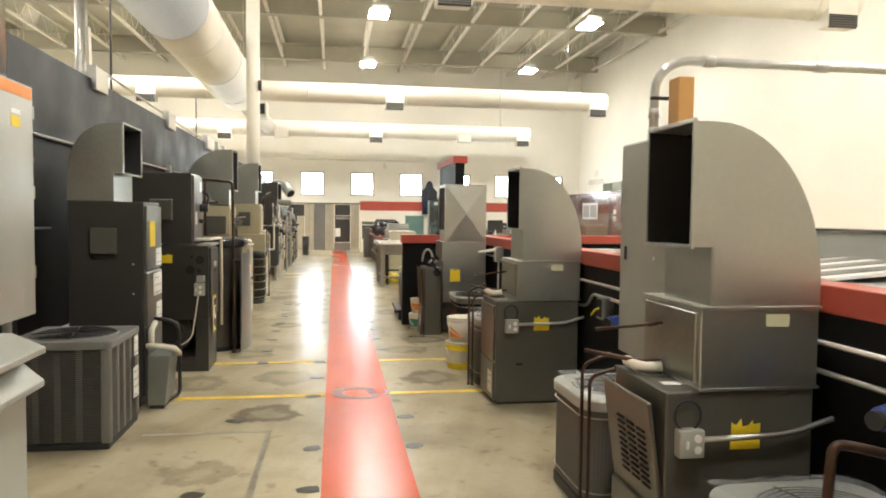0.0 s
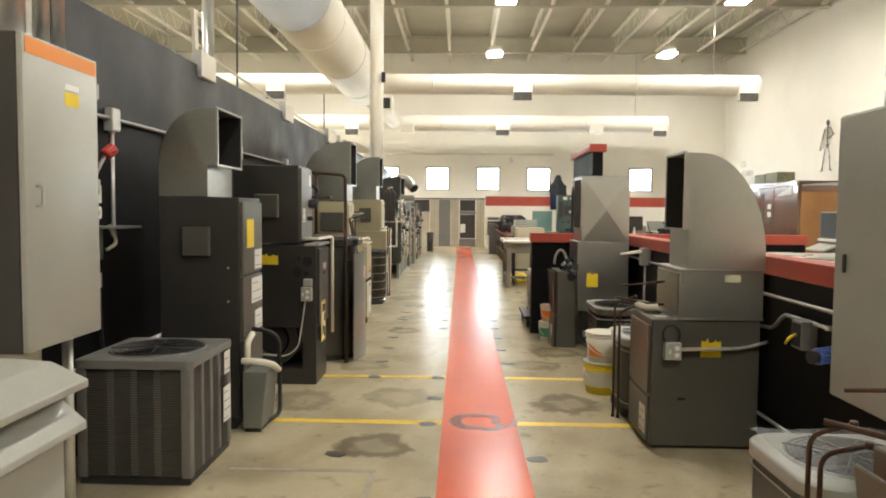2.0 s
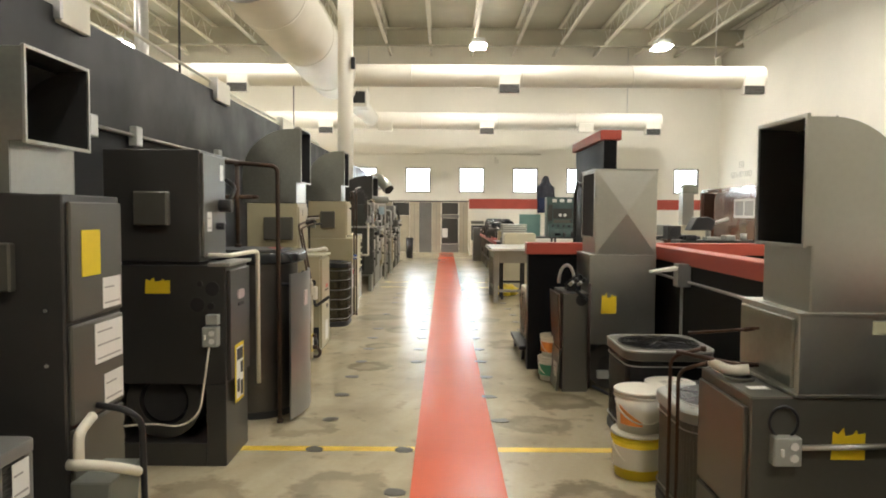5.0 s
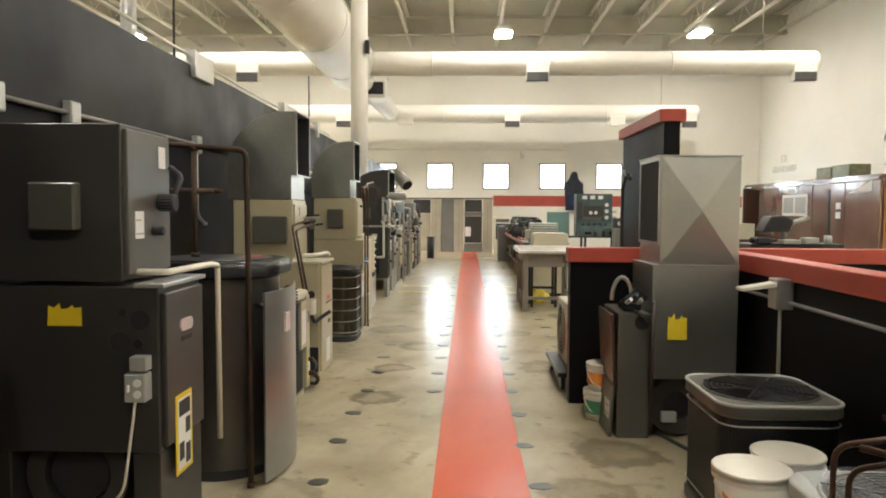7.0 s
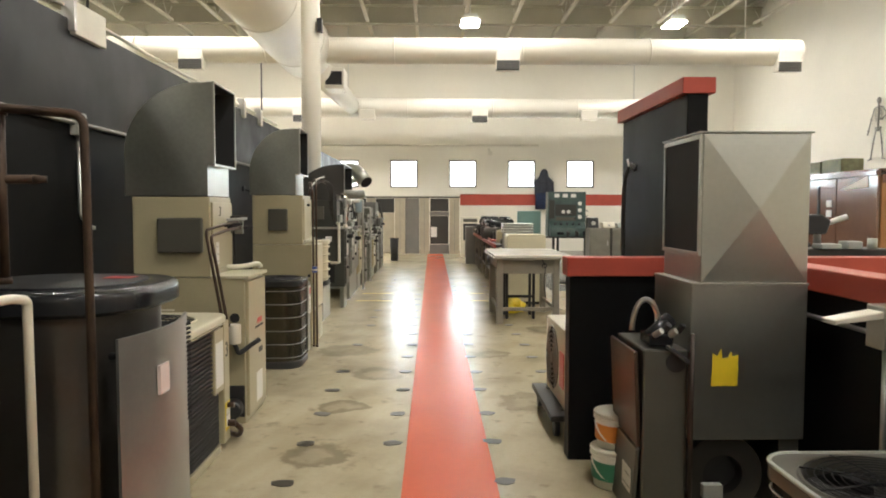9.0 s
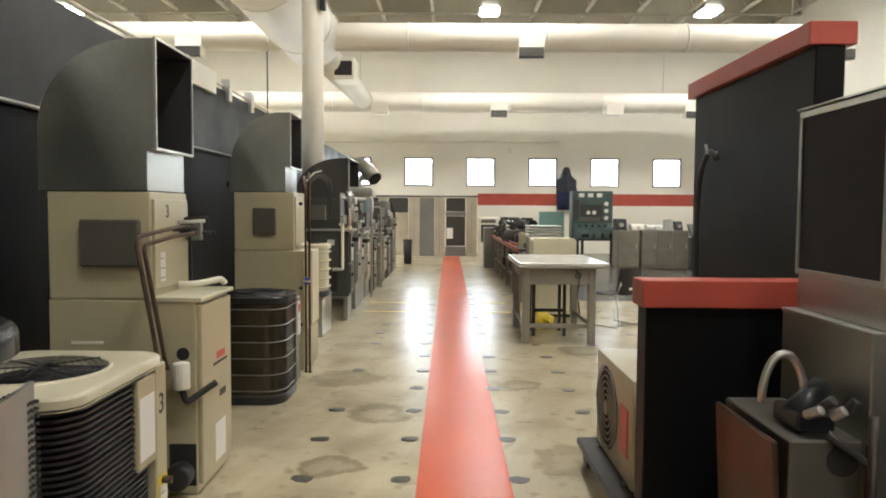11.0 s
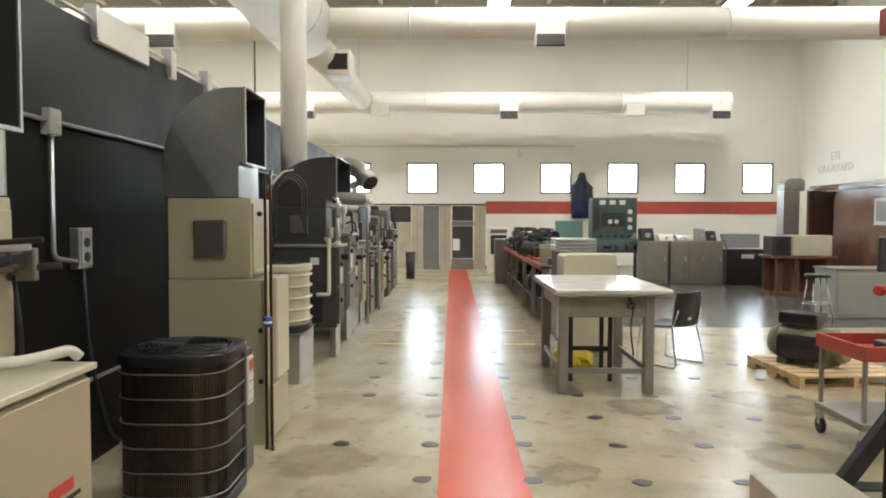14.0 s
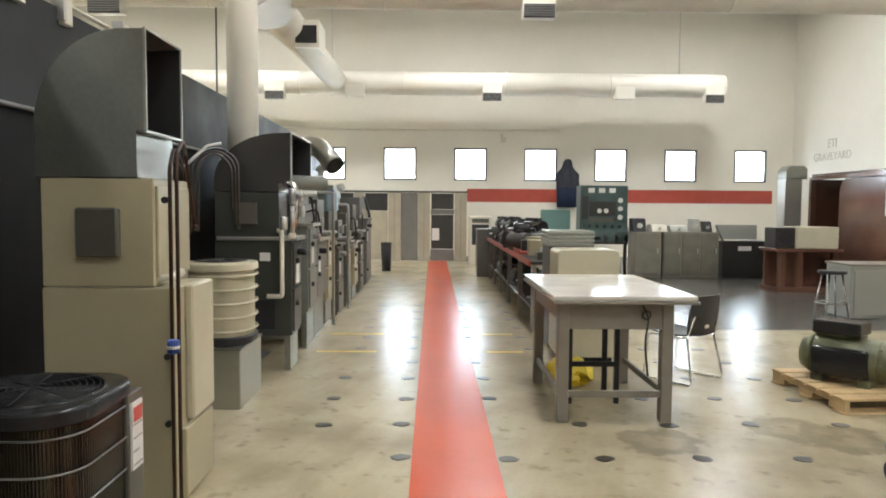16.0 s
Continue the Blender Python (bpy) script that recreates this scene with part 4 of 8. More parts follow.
# charcoal air handler with elbow
ah1 = thing("air_handler", (-1.42, 5.34, 0), "charcoal air handler with a galvanized elbow on top", "air handler")
part("cabinet", bx(-1.70, -1.155, 5.09, 5.59, 0.10, 1.61, 0.006), M_DARKGREY, ah1)
part("plinth", bx(-1.66, -1.2, 5.13, 5.55, 0, 0.10, 0.004), M_BLACK, ah1)
for z0, z1 in ((0.14, 0.62), (0.64, 1.06), (1.08, 1.58)):
    part("door_panel", bx(-1.157, -1.135, 5.115, 5.575, z0, z1, 0.006), M_GREY, ah1)
part("access_cover", bx(-1.53, -1.345, 5.04, 5.09, 1.21, 1.41, 0.008), M_GREY, ah1, "boxy grey access cover")
for z in (0.9, 1.13):
    part("screw", cyl((-1.23, 5.083, z), (-1.23, 5.09, z), 0.008, seg=8), M_STEEL, ah1)
sticker(ah1, -1.135, -1.132, 5.20, 5.36, 1.26, 1.46, M_YELLOWTAPE, "energy_label", False)
sticker(ah1, -1.135, -1.132, 5.38, 5.55, 1.10, 1.24, M_WHITE)
sticker(ah1, -1.135, -1.132, 5.30, 5.56, 0.86, 1.04, M_WHITE)
sticker(ah1, -1.135, -1.132, 5.38, 5.56, 0.66, 0.80, M_WHITE)
elbow(ah1, -1.30, -1.70, -1.37, 5.10, 5.60, 1.615, 1.83, 2.205, M_GALVDARK, 0.2)
pan = thing("condensate_tank", (-1.02, 5.2, 0), "grey metal condensate box with white PVC drain", "tank")
part("box", prism([(-1.13, 0.03), (-1.0, 0.03), (-0.96, 0.42), (-1.13, 0.42)], 5.06, 5.36, "y", 0.006), M_TEALGREY, pan)
part("foot", bx(-1.12, -1.01, 5.08, 5.34, 0, 0.03, 0.002), M_BLACK, pan)
part("drain_pipe", tube(bend([(-1.13, 5.05, 0.50), (-1.02, 5.05, 0.50), (-0.93, 5.1, 0.47), (-0.93, 5.25, 0.40)], 0.05), 0.022, 10), M_PVC, pan, "white PVC drain pipe")
part("trap", tube(bend([(-1.1, 5.08, 0.47), (-1.1, 5.08, 0.62), (-1.1, 5.2, 0.66)], 0.04), 0.022, 10), M_PVC, pan)
part("insulated_line", tube(bend([(-1.13, 5.3, 0.68), (-1.0, 5.3, 0.66), (-0.95, 5.34, 0.60), (-0.95, 5.37, 0.05), (-1.05, 5.1, 0.016)], 0.06), 0.015, 10), M_BLACK, pan)

# dark furnace with coil box and open blower base
f4 = thing("furnace", (-1.2, 6.63, 0), "dark furnace with upper coil box and open blower bay", "furnace")
part("lower_cabinet", bx(-1.62, -0.90, 6.40, 6.86, 0.50, 1.22, 0.005), M_DARKGREY, f4)
part("bay_post", bx(-1.62, -1.56, 6.40, 6.86, 0.0, 0.5, 0.004), M_DARKGREY, f4)
part("bay_post", bx(-1.02, -0.90, 6.40, 6.86, 0.0, 0.5, 0.004), M_DARKGREY, f4)
part("bay_back", bx(-1.56, -1.02, 6.82, 6.86, 0, 0.5, 0.003), M_DARKGREY, f4)
part("bay_floor", bx(-1.56, -1.02, 6.40, 6.82, 0.0, 0.14, 0.004), M_DARKGREY, f4)
part("door_panel", bx(-0.902, -0.875, 6.42, 6.84, 0.52, 1.19, 0.006), M_DARKGREY, f4)
part("top_pan", bx(-1.0, -0.87, 6.39, 6.87, 1.215, 1.235, 0.003), M_STEEL, f4, "bright folded steel top edge")
part("coil_box", bx(-1.62, -1.05, 6.40, 6.86, 1.24, 1.91, 0.005), M_DARKGREY, f4)
part("coil_door", bx(-1.052, -1.03, 6.42, 6.84, 1.27, 1.89, 0.004), M_GREY, f4)
sticker(f4, -1.03, -1.0275, 6.72, 6.79, 1.74, 1.84, M_WHITE, "label", False)
sticker(f4, -1.03, -1.0275, 6.48, 6.56, 1.42, 1.54, M_WHITE)
part("access_cover", bx(-1.42, -1.22, 6.34, 6.40, 1.46, 1.66, 0.008), M_GREY, f4, "boxy grey access cover")
tag_card(f4, -1.38, 6.40, 1.05, 0.15, 0.09)
for px, pz, r in ((-0.975, 1.08, 0.042), (-1.065, 0.985, 0.042), (-1.05, 1.11, 0.016), (-0.985, 0.975, 0.02)):
    part("knockout", cyl((px, 6.394, pz), (px, 6.401, pz), r, seg=16), M_DARKHOLE, f4)
part("switch_box", bx(-1.02, -0.93, 6.33, 6.40, 0.74, 0.86, 0.005), M_LIGHTGREY, f4, "steel switch box")
part("switch_cover", bx(-1.0, -0.93, 6.34, 6.40, 0.87, 0.93, 0.003), M_LIGHTGREY, f4)
for dz in (0.035, 0.083):
    part("socket", cyl((-0.962, 6.325, 0.74 + dz), (-0.962, 6.331, 0.74 + dz), 0.017, seg=14), M_WHITE, f4)
part("switch", bx(-1.005, -0.995, 6.318, 6.331, 0.785, 0.815, 0.002), M_WHITE, f4)
part("whip_cable", tube(bend([(-0.985, 6.36, 0.74), (-1.02, 6.36, 0.5), (-1.05, 6.37, 0.33), (-1.16, 6.37, 0.25), (-1.34, 6.37, 0.27), (-1.6, 6.37, 0.24)], 0.1), 0.0065, 8), M_PVC, f4)
part("blower_housing", spun(annulus((0, 0), 0.15, 0.23, -0.16, 0.16, 28), Matrix.Translation((-1.3, 6.62, 0.38)) @ Matrix.Rotation(radians(90), 4, "X")), M_DARKGREY, f4)
part("blower_wheel", cyl((-1.3, 6.48, 0.38), (-1.3, 6.74, 0.38), 0.13, seg=22), M_BLACK, f4)
sticker(f4, -0.875, -0.872, 6.50, 6.68, 0.36, 0.72, M_YELLOWTAPE, "guide_label", False)
sticker(f4, -0.872, -0.870, 6.52, 6.66, 0.38, 0.70, M_WHITE, "guide_sheet", False)
for k, (ya, yb, za, zb) in enumerate(((6.53, 6.65, 0.62, 0.69), (6.60, 6.65, 0.53, 0.60), (6.53, 6.58, 0.42, 0.50), (6.60, 6.65, 0.39, 0.48))):
    part("print_block", bx(-0.870, -0.8685, ya, yb, za, zb, 0), M_INK, f4)
part("brand_badge", prism(rrect(6.56, 6.70, 1.0, 1.055, 0.026, 6), -0.876, -0.868, "x"), mat("pale_pink_badge", (0.62, 0.50, 0.49), 0.4, var=0.05), f4)
part("badge_slot", bx(-0.876, -0.8715, 6.58, 6.69, 0.955, 0.975, 0), M_INK, f4)
part("drain_pipe", tube(bend([(-1.05, 6.5, 1.275), (-0.9, 6.5, 1.275), (-0.88, 6.98, 1.275), (-0.88, 7.06, 1.26), (-0.88, 7.07, 0.35)], 0.018), 0.015, 10), M_PVC, f4, "white PVC drain pipe")
part("inducer_cap", cyl((-1.03, 6.72, 1.58), (-0.95, 6.72, 1.58), 0.042, seg=18, bev=0.008), M_BLACK, f4)
part("fitting", cyl((-1.03, 6.66, 1.45), (-0.98, 6.66, 1.45), 0.022, seg=14, bev=0.005), M_BLACK, f4)
part("vent_hose", tube(bend([(-0.97, 6.72, 1.6), (-0.95, 6.8, 1.70), (-1.02, 6.83, 1.75)], 0.05), 0.015, 8), M_BLACK, f4)

# tall rounded heat-pump unit with loose silver panel
wh = thing("heat_pump_unit", (-1.1, 7.72, 0), "tall dark round-fronted heat pump with thick black lid and loose panel", "heat pump")
part("body", prism(rrect(-1.52, -0.76, 7.36, 8.08, 0.3, 10), 0.05, 1.155, "z"), mat("brushed_bronze_steel", (0.115, 0.108, 0.098), 0.33, 0.75, var=0.2, scale=3), wh)
part("base_pan", prism(rrect(-1.53, -0.75, 7.35, 8.09, 0.3, 10), 0, 0.05, "z"), M_BLACK, wh)
part("lid", rolled_slab(-1.56, -0.70, 7.31, 8.15, 0.32, 1.155, 1.25, 0.035, 14), M_SATINBLACK, wh)
part("lid_crown", prism(rrect(-1.45, -0.81, 7.42, 8.04, 0.25, 14), 1.249, 1.256, "z"), M_BLACK, wh)
part("lid_badge", bx(-1.0, -0.88, 7.82, 7.9, 1.256, 1.2575, 0), M_REDPLASTIC, wh)
part("louver_panel", joined(*[cyl((-0.755, 8.0 - 0.022 * i, 0.75 + 0.018 * j), (-0.748, 8.0 - 0.022 * i, 0.75 + 0.018 * j), 0.006, seg=6) for i in range(5) for j in range(18)]), M_BLACK, wh)
part("valve", cyl((-0.80, 7.45, 1.0), (-0.735, 7.43, 1.0), 0.015, seg=12), M_BLACK, wh)
pnl = thing("loose_panel", (-0.70, 7.75, 0), "curved silver access panel leaning on the heat pump", "panel")
part("sheet", spun(ribbon([(-0.715 + 0.06 * math.sin(math.pi * i / 8), 7.30 + 0.68 * i / 8) for i in range(9)], 0.02, 1.09, 0.012), Matrix(((1, 0, 0, 0), (0, 0, 1, 0), (0, 1, 0, 0), (0, 0, 0, 1)))), mat("silver_panel_paint", (0.33, 0.338, 0.325), 0.33, 0.75, var=0.12), pnl)
for i in range(4):
    part("perforation", joined(*[cyl((-0.694 - 0.002 * i, 7.965 - 0.018 * i, 0.62 + 0.02 * j), (-0.682 - 0.002 * i, 7.965 - 0.018 * i, 0.62 + 0.02 * j), 0.0055, seg=6) for j in range(22)]), M_BLACK, pnl)["kind"] = "stuff"
sticker(pnl, -0.650, -0.637, 7.50, 7.59, 0.84, 0.95, mat("pink_label_paper", (0.70, 0.58, 0.54), 0.6, var=0.1), "label", False)
sticker(pnl, -0.676, -0.672, 7.52, 7.60, 0.05, 0.2, M_YELLOWTAPE, "guide_label", False)
tank = thing("round_tank", (-1.78, 7.6, 0), "pale round lidded tank with hoses behind the heat pump", "tank")
part("drum", cyl((-1.78, 7.65, 0), (-1.78, 7.65, 1.24), 0.17, seg=24, bev=0.01), M_BEIGE, tank)
part("top_cap", cyl((-1.78, 7.65, 1.24), (-1.78, 7.65, 1.30), 0.19, seg=24, bev=0.015), M_PVC, tank)
part("hose", tube(bend([(-1.86, 7.6, 1.3), (-1.83, 7.6, 1.45), (-1.7, 7.62, 1.46), (-1.62, 7.64, 1.36), (-1.6, 7.64, 1.22)], 0.08), 0.014, 8), M_PVC, tank)
part("strap", tube(bend([(-1.82, 7.66, 1.3), (-1.78, 7.66, 1.62), (-1.76, 7.66, 1.72)], 0.05), 0.02, 8), M_BLACK, tank)

pipes("iron_pipe", [[(-1.98, 7.30, 1.93), (-1.3, 7.28, 1.91), (-0.79, 7.27, 1.87), (-0.785, 7.27, 1.16), (-0.78, 7.27, 0.02)], [(-1.08, 7.28, 1.88), (-1.08, 7.28, 1.30)], [(-1.3, 7.30, 1.65), (-0.95, 7.28, 1.65)]], 0.016, M_RUST, "rusty iron pipe frame standing by the heat pump", "pipe")
pipes("copper_lines", [[(-0.985, 9.46, 0.80), (-1.005, 9.47, 0.90), (-1.10, 9.49, 1.41), (-1.10, 9.9, 1.44), (-1.10, 10.22, 1.45)], [(-0.965, 9.50, 0.78), (-0.985, 9.50, 0.9), (-1.075, 9.52, 1.37), (-1.08, 9.9, 1.40), (-1.08, 10.22, 1.41)]], 0.011, M_RUST, "rusty brown refrigerant lines", "pipe")

# tan louvred condenser
tc1 = thing("condenser_unit", (-1.28, 9.0, 0), "tan condenser with black horizontal louvres and cream top", "condenser unit")
# solid near-black block gives the gaps between louvres their shade
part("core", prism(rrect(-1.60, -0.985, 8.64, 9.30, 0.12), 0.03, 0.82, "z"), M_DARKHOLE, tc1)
part("base_pan", prism(rrect(-1.63, -0.945, 8.60, 9.36, 0.13), 0, 0.05, "z", 0.006), M_TAN, tc1)
lv = mesh_of(prism(rrect(-1.625 + 1.28, -0.95 + 1.28, 8.61 - 9.0, 9.34 - 9.0, 0.13, 6), 0, 0.011, "z"), M_BLACK, "louver")
for i in range(29):
    shared("louver", lv, tc1, (-1.28, 9.0, 0.065 + i * 0.0262))
part("corner_post", bx(-1.0, -0.935, 9.30, 9.42, 0.04, 0.83, 0.006), M_TAN, tc1)
part("valve_panel", bx(-0.965, -0.935, 9.12, 9.30, 0.4, 0.8, 0.005), M_TAN, tc1)
part("lid", prism(rrect(-1.65, -0.93, 8.58, 9.44, 0.12, 8), 0.818, 0.821, "z", 0.0), M_BEIGE, tc1)
part("top_cover", holed_lid(-1.65, -0.93, 8.58, 9.44, 0.12, 0.255, 0.822, 0.875, 0.014), M_BEIGE, tc1)
fan_top(tc1, -1.29, 9.01, 0.88, 0.25, 8, 0.054)
sticker(tc1, -0.9345, -0.932, 9.13, 9.28, 0.44, 0.72, M_WHITE, "label", False)
sticker(tc1, -0.9345, -0.932, 9.31, 9.41, 0.12, 0.30, M_YELLOWTAPE, "guide_label", False)
sticker(tc1, -0.9318, -0.930, 9.325, 9.40, 0.14, 0.26, M_WHITE)
part("valves", joined(cyl((-0.95, 9.36, 0.16), (-0.88, 9.36, 0.16), 0.022, seg=10), cyl((-0.95, 9.36, 0.28), (-0.89, 9.36, 0.28), 0.018, seg=10), tube(bend([(-0.89, 9.36, 0.16), (-0.86, 9.42, 0.1), (-0.9, 9.5, 0.03), (-1.0, 9.6, 0.02)], 0.06), 0.018, 8)), M_COPPER, tc1)


def tan_tower(y0, y1, zmid, zcoil, ztop, xf, xl, num, elbow_args, door_x):
    """A tan furnace with coil box and black-sided elbow."""
    T = thing("furnace", ((xf + xl) / 2, (y0 + y1) / 2, 0), "tan furnace with coil box and dark galvanized elbow", "furnace", "tan furnaces")
    part("cabinet", bx(xl, door_x, y0, y1, 0.0, zmid, 0.006), M_TAN, T)
    part("coil_box", bx(xl, xf, y0 + 0.01, y1 - 0.01, zmid + 0.004, zcoil, 0.006), M_TAN, T)
    part("access_cover", bx(xl + 0.19, -1.235, y0 - 0.04, y0 + 0.01, zcoil - 0.40, zcoil - 0.15, 0.01), M_GREY, T, "boxy grey access cover")
    part("coil_door", bx(xf - 0.003, xf + 0.016, y0 + 0.03, y1 - 0.03, zmid + 0.05, zcoil - 0.04, 0.005), M_TAN, T)
    elbow(T, *elbow_args)
    return T


tf5 = tan_tower(9.86, 10.40, 1.06, 1.64, 2.44, -1.19, -1.74, 3, (-1.15, -1.78, -1.20, 9.87, 10.38, 1.645, 1.87, 2.44, M_GALVDARK, 0.3), -0.95)
part("door_panel", bx(-0.952, -0.925, 9.88, 10.38, 0.05, 1.03, 0.006), M_TAN, tf5)
part("top_pan", bx(-1.185, -0.915, 9.85, 10.41, 1.052, 1.075, 0.003), M_BEIGE, tf5)
sticker(tf5, -0.9255, -0.9235, 10.06, 10.30, 0.66, 0.675, M_INK, "brand_bar", False)
sticker(tf5, -0.9255, -0.9235, 10.12, 10.26, 0.69, 0.73, M_REDPLASTIC, "brand_mark", False)
sticker(tf5, -0.9255, -0.9235, 10.16, 10.27, 0.46, 0.50, M_INK, "slot", False)
sticker(tf5, -0.9255, -0.9235, 10.08, 10.26, 0.10, 0.32, M_WHITE, "notice", False)
sticker(tf5, -1.174, -1.171, 9.95, 10.02, 1.15, 1.31, M_WHITE)
part("drain_pipe", tube(bend([(-1.17, 10.2, 1.11), (-1.08, 10.22, 1.11), (-1.03, 10.28, 1.115), (-0.97, 10.34, 1.13), (-0.95, 10.36, 1.10)], 0.04), 0.019, 10), M_PVC, tf5, "white PVC drain pipe")
part("flue_collar", cyl((-1.0, 9.78, 0.60), (-1.0, 9.78, 0.74), 0.045, seg=18, bev=0.008), M_PVC, tf5)
part("gas_valve", tube(bend([(-1.0, 9.78, 0.6), (-0.98, 9.8, 0.52), (-0.9, 9.84, 0.58), (-0.84, 9.86, 0.62)], 0.03), 0.018, 8), M_BLACK, tf5)
part("valve_body", bx(-1.17, -1.10, 10.22, 10.32, 1.40, 1.46, 0.008), M_BLACK, tf5)
for k, (vy, vz, vr) in enumerate(((10.1, 1.43, 0.013), (10.17, 1.47, 0.011), (10.27, 1.49, 0.010), (10.34, 1.40, 0.013))):
    part("valve_stem", cyl((-1.16, vy, vz), (-1.03 + 0.02 * (k % 2), vy + 0.03, vz + 0.01), vr, seg=12, bev=0.004), (M_BLACK, M_STEEL, M_IRON, M_BLACK)[k], tf5)
part("power_cord", tube([(-1.15, 10.33, 1.38), (-1.155, 10.37, 1.2), (-1.155, 10.38, 1.0)], 0.008, 6), M_BLACK, tf5)
part("knockout", cyl((-1.02, 9.862, 0.77), (-1.02, 9.856, 0.77), 0.035, seg=14), M_DARKHOLE, tf5)
# flat near-black slab on the closed cabinet, painted as a shaded bay
part("lower_bay", bx(-1.10, -0.955, 9.852, 9.862, 0.05, 0.28, 0.003), M_DARKHOLE, tf5)
part("motor_can", cyl((-1.03, 9.76, 0.12), (-1.03, 9.86, 0.12), 0.07, seg=18, bev=0.01), M_BLACK, tf5)
part("latch_slots", bx(-1.62, -1.45, 9.855, 9.862, 0.82, 0.835, 0), M_PVC, tf5)
part("line_bracket", bx(-1.174, -1.08, 10.33, 10.36, 1.36, 1.47, 0.004), M_GALVDARK, tf5)
for (num, x, y, z, s) in (("3", -0.9335, 9.36, 0.60, 0.1), ("3", -1.1725, 10.06, 1.50, 0.075)):
    cu = bpy.data.curves.new("digit", "FONT")
    cu.body, cu.size, cu.extrude = num, s * 1.35, 0.0008
    cu.align_x = "CENTER"
    me = bpy.data.meshes.new_from_object(bpy.data.objects.new("tmp_text", cu))
    me.materials.append(M_INK)
    own = tc1 if z < 1 else tf5
    pl = own
    dg = new("digit", me)
    dg.parent = pl
    dg.location = Vector((x, y, z)) - root_of(own).location
    dg.rotation_euler = (radians(90), 0, radians(90))

# black and bronze condenser
c5 = round_condenser("condenser_unit", -1.46, -0.90, 11.60, 12.18, 0.86, "black condenser with bronze fin coil and wire bands", M_FIN, M_SATINBLACK, 6, 0.16, band_mat=M_DULLSTEEL, hole=0.44)
sticker(c5, -0.885, -0.875, 12.06, 12.16, 0.48, 0.76, M_WHITE)
part("service_panel", bx(-0.93, -0.885, 12.04, 12.19, 0.08, 0.80, 0.006), M_GREY, c5)
sticker(c5, -0.874, -0.872, 12.07, 12.15, 0.68, 0.74, M_REDPLASTIC, "warning_label", False)

tf6 = tan_tower(12.80, 13.32, 1.15, 1.71, 2.46, -1.07, -1.64, 0, (-1.10, -1.66, -1.15, 12.81, 13.30, 1.715, 1.95, 2.455, M_GALVDARK, 0.25), -0.97)
part("door_panel", bx(-0.972, -0.925, 12.95, 13.30, 0.42, 1.15, 0.01), M_BEIGE, tf6)
part("door_panel", bx(-0.972, -0.935, 12.86, 13.30, 0.03, 0.40, 0.006), M_TAN, tf6)
part("drain_pipe", tube(bend([(-1.07, 12.86, 1.19), (-1.0, 12.86, 1.2), (-0.98, 12.95, 1.22)], 0.03), 0.022, 10), M_PVC, tf6)
for z in (0.45, 0.8, 1.6):
    part("knob", cyl((-1.0, 12.8, z), (-1.0, 12.77, z), 0.017, seg=12), M_BLACK, tf6)
pipes("copper_lines", [[(-0.93, 12.66, 0.03), (-0.93, 12.66, 1.75), (-0.98, 12.85, 1.86), (-1.05, 13.1, 1.86), (-1.08, 13.3, 1.76), (-1.08, 13.34, 1.4)],
                       [(-0.89, 12.64, 0.03), (-0.89, 12.64, 1.82), (-0.93, 12.85, 1.9), (-1.04, 13.2, 1.86), (-1.04, 13.34, 1.45)]], 0.010, M_COPPER, "pair of copper refrigerant lines standing before the furnace", "pipe")
dr = thing("filter_drier", (-0.91, 12.62, 0.9), "small blue filter on the copper lines", "filter")
part("filter", cyl((-0.91, 12.62, 0.85), (-0.91, 12.62, 0.92), 0.03, seg=16, bev=0.01), M_BLUE, dr)
part("band", cyl((-0.91, 12.62, 0.875), (-0.91, 12.62, 0.89), 0.031, seg=16), M_WHITE, dr)
wc2 = thing("wall_controller", (WXL + 0.05, 13.7, 1.3), "white remote control hung from a hook on the black wall", "controller")
part("cord_hook", bx(WXL, WXL + 0.03, 13.72, 13.78, 1.78, 1.84, 0.004), M_BLACK, wc2)
part("control", spun(bx(-0.02, 0.02, -0.05, 0.05, -0.1, 0.1, 0.008), Matrix.Translation((WXL + 0.4, 13.9, 1.38)) @ Matrix.Rotation(radians(20), 4, "X")), M_PVC, wc2)
part("cord", tube([(WXL + 0.4, 13.88, 1.48), (WXL + 0.2, 13.8, 1.75), (WXL + 0.03, 13.75, 1.8)], 0.008, 6), M_BLACK, wc2)

# cream drum condenser on a sheet-metal stand
st = thing("metal_stand", (-1.38, 14.9, 0), "galvanized sheet-metal box stand", "stand")
part("box", bx(-1.62, -1.12, 14.56, 15.22, 0, 0.46, 0.006), M_GALV, st)
part("top_flange", bx(-1.63, -1.11, 14.55, 15.23, 0.46, 0.475, 0.002), M_GALVDARK, st)
round_condenser("condenser_unit", -1.62, -1.10, 14.62, 15.18, 1.12, "cream drum-shaped condenser on a metal stand", M_BEIGE, M_BEIGE, 5, 0.22, 0.475, band_mat=M_BEIGE, finned=False, band_r=0.012)


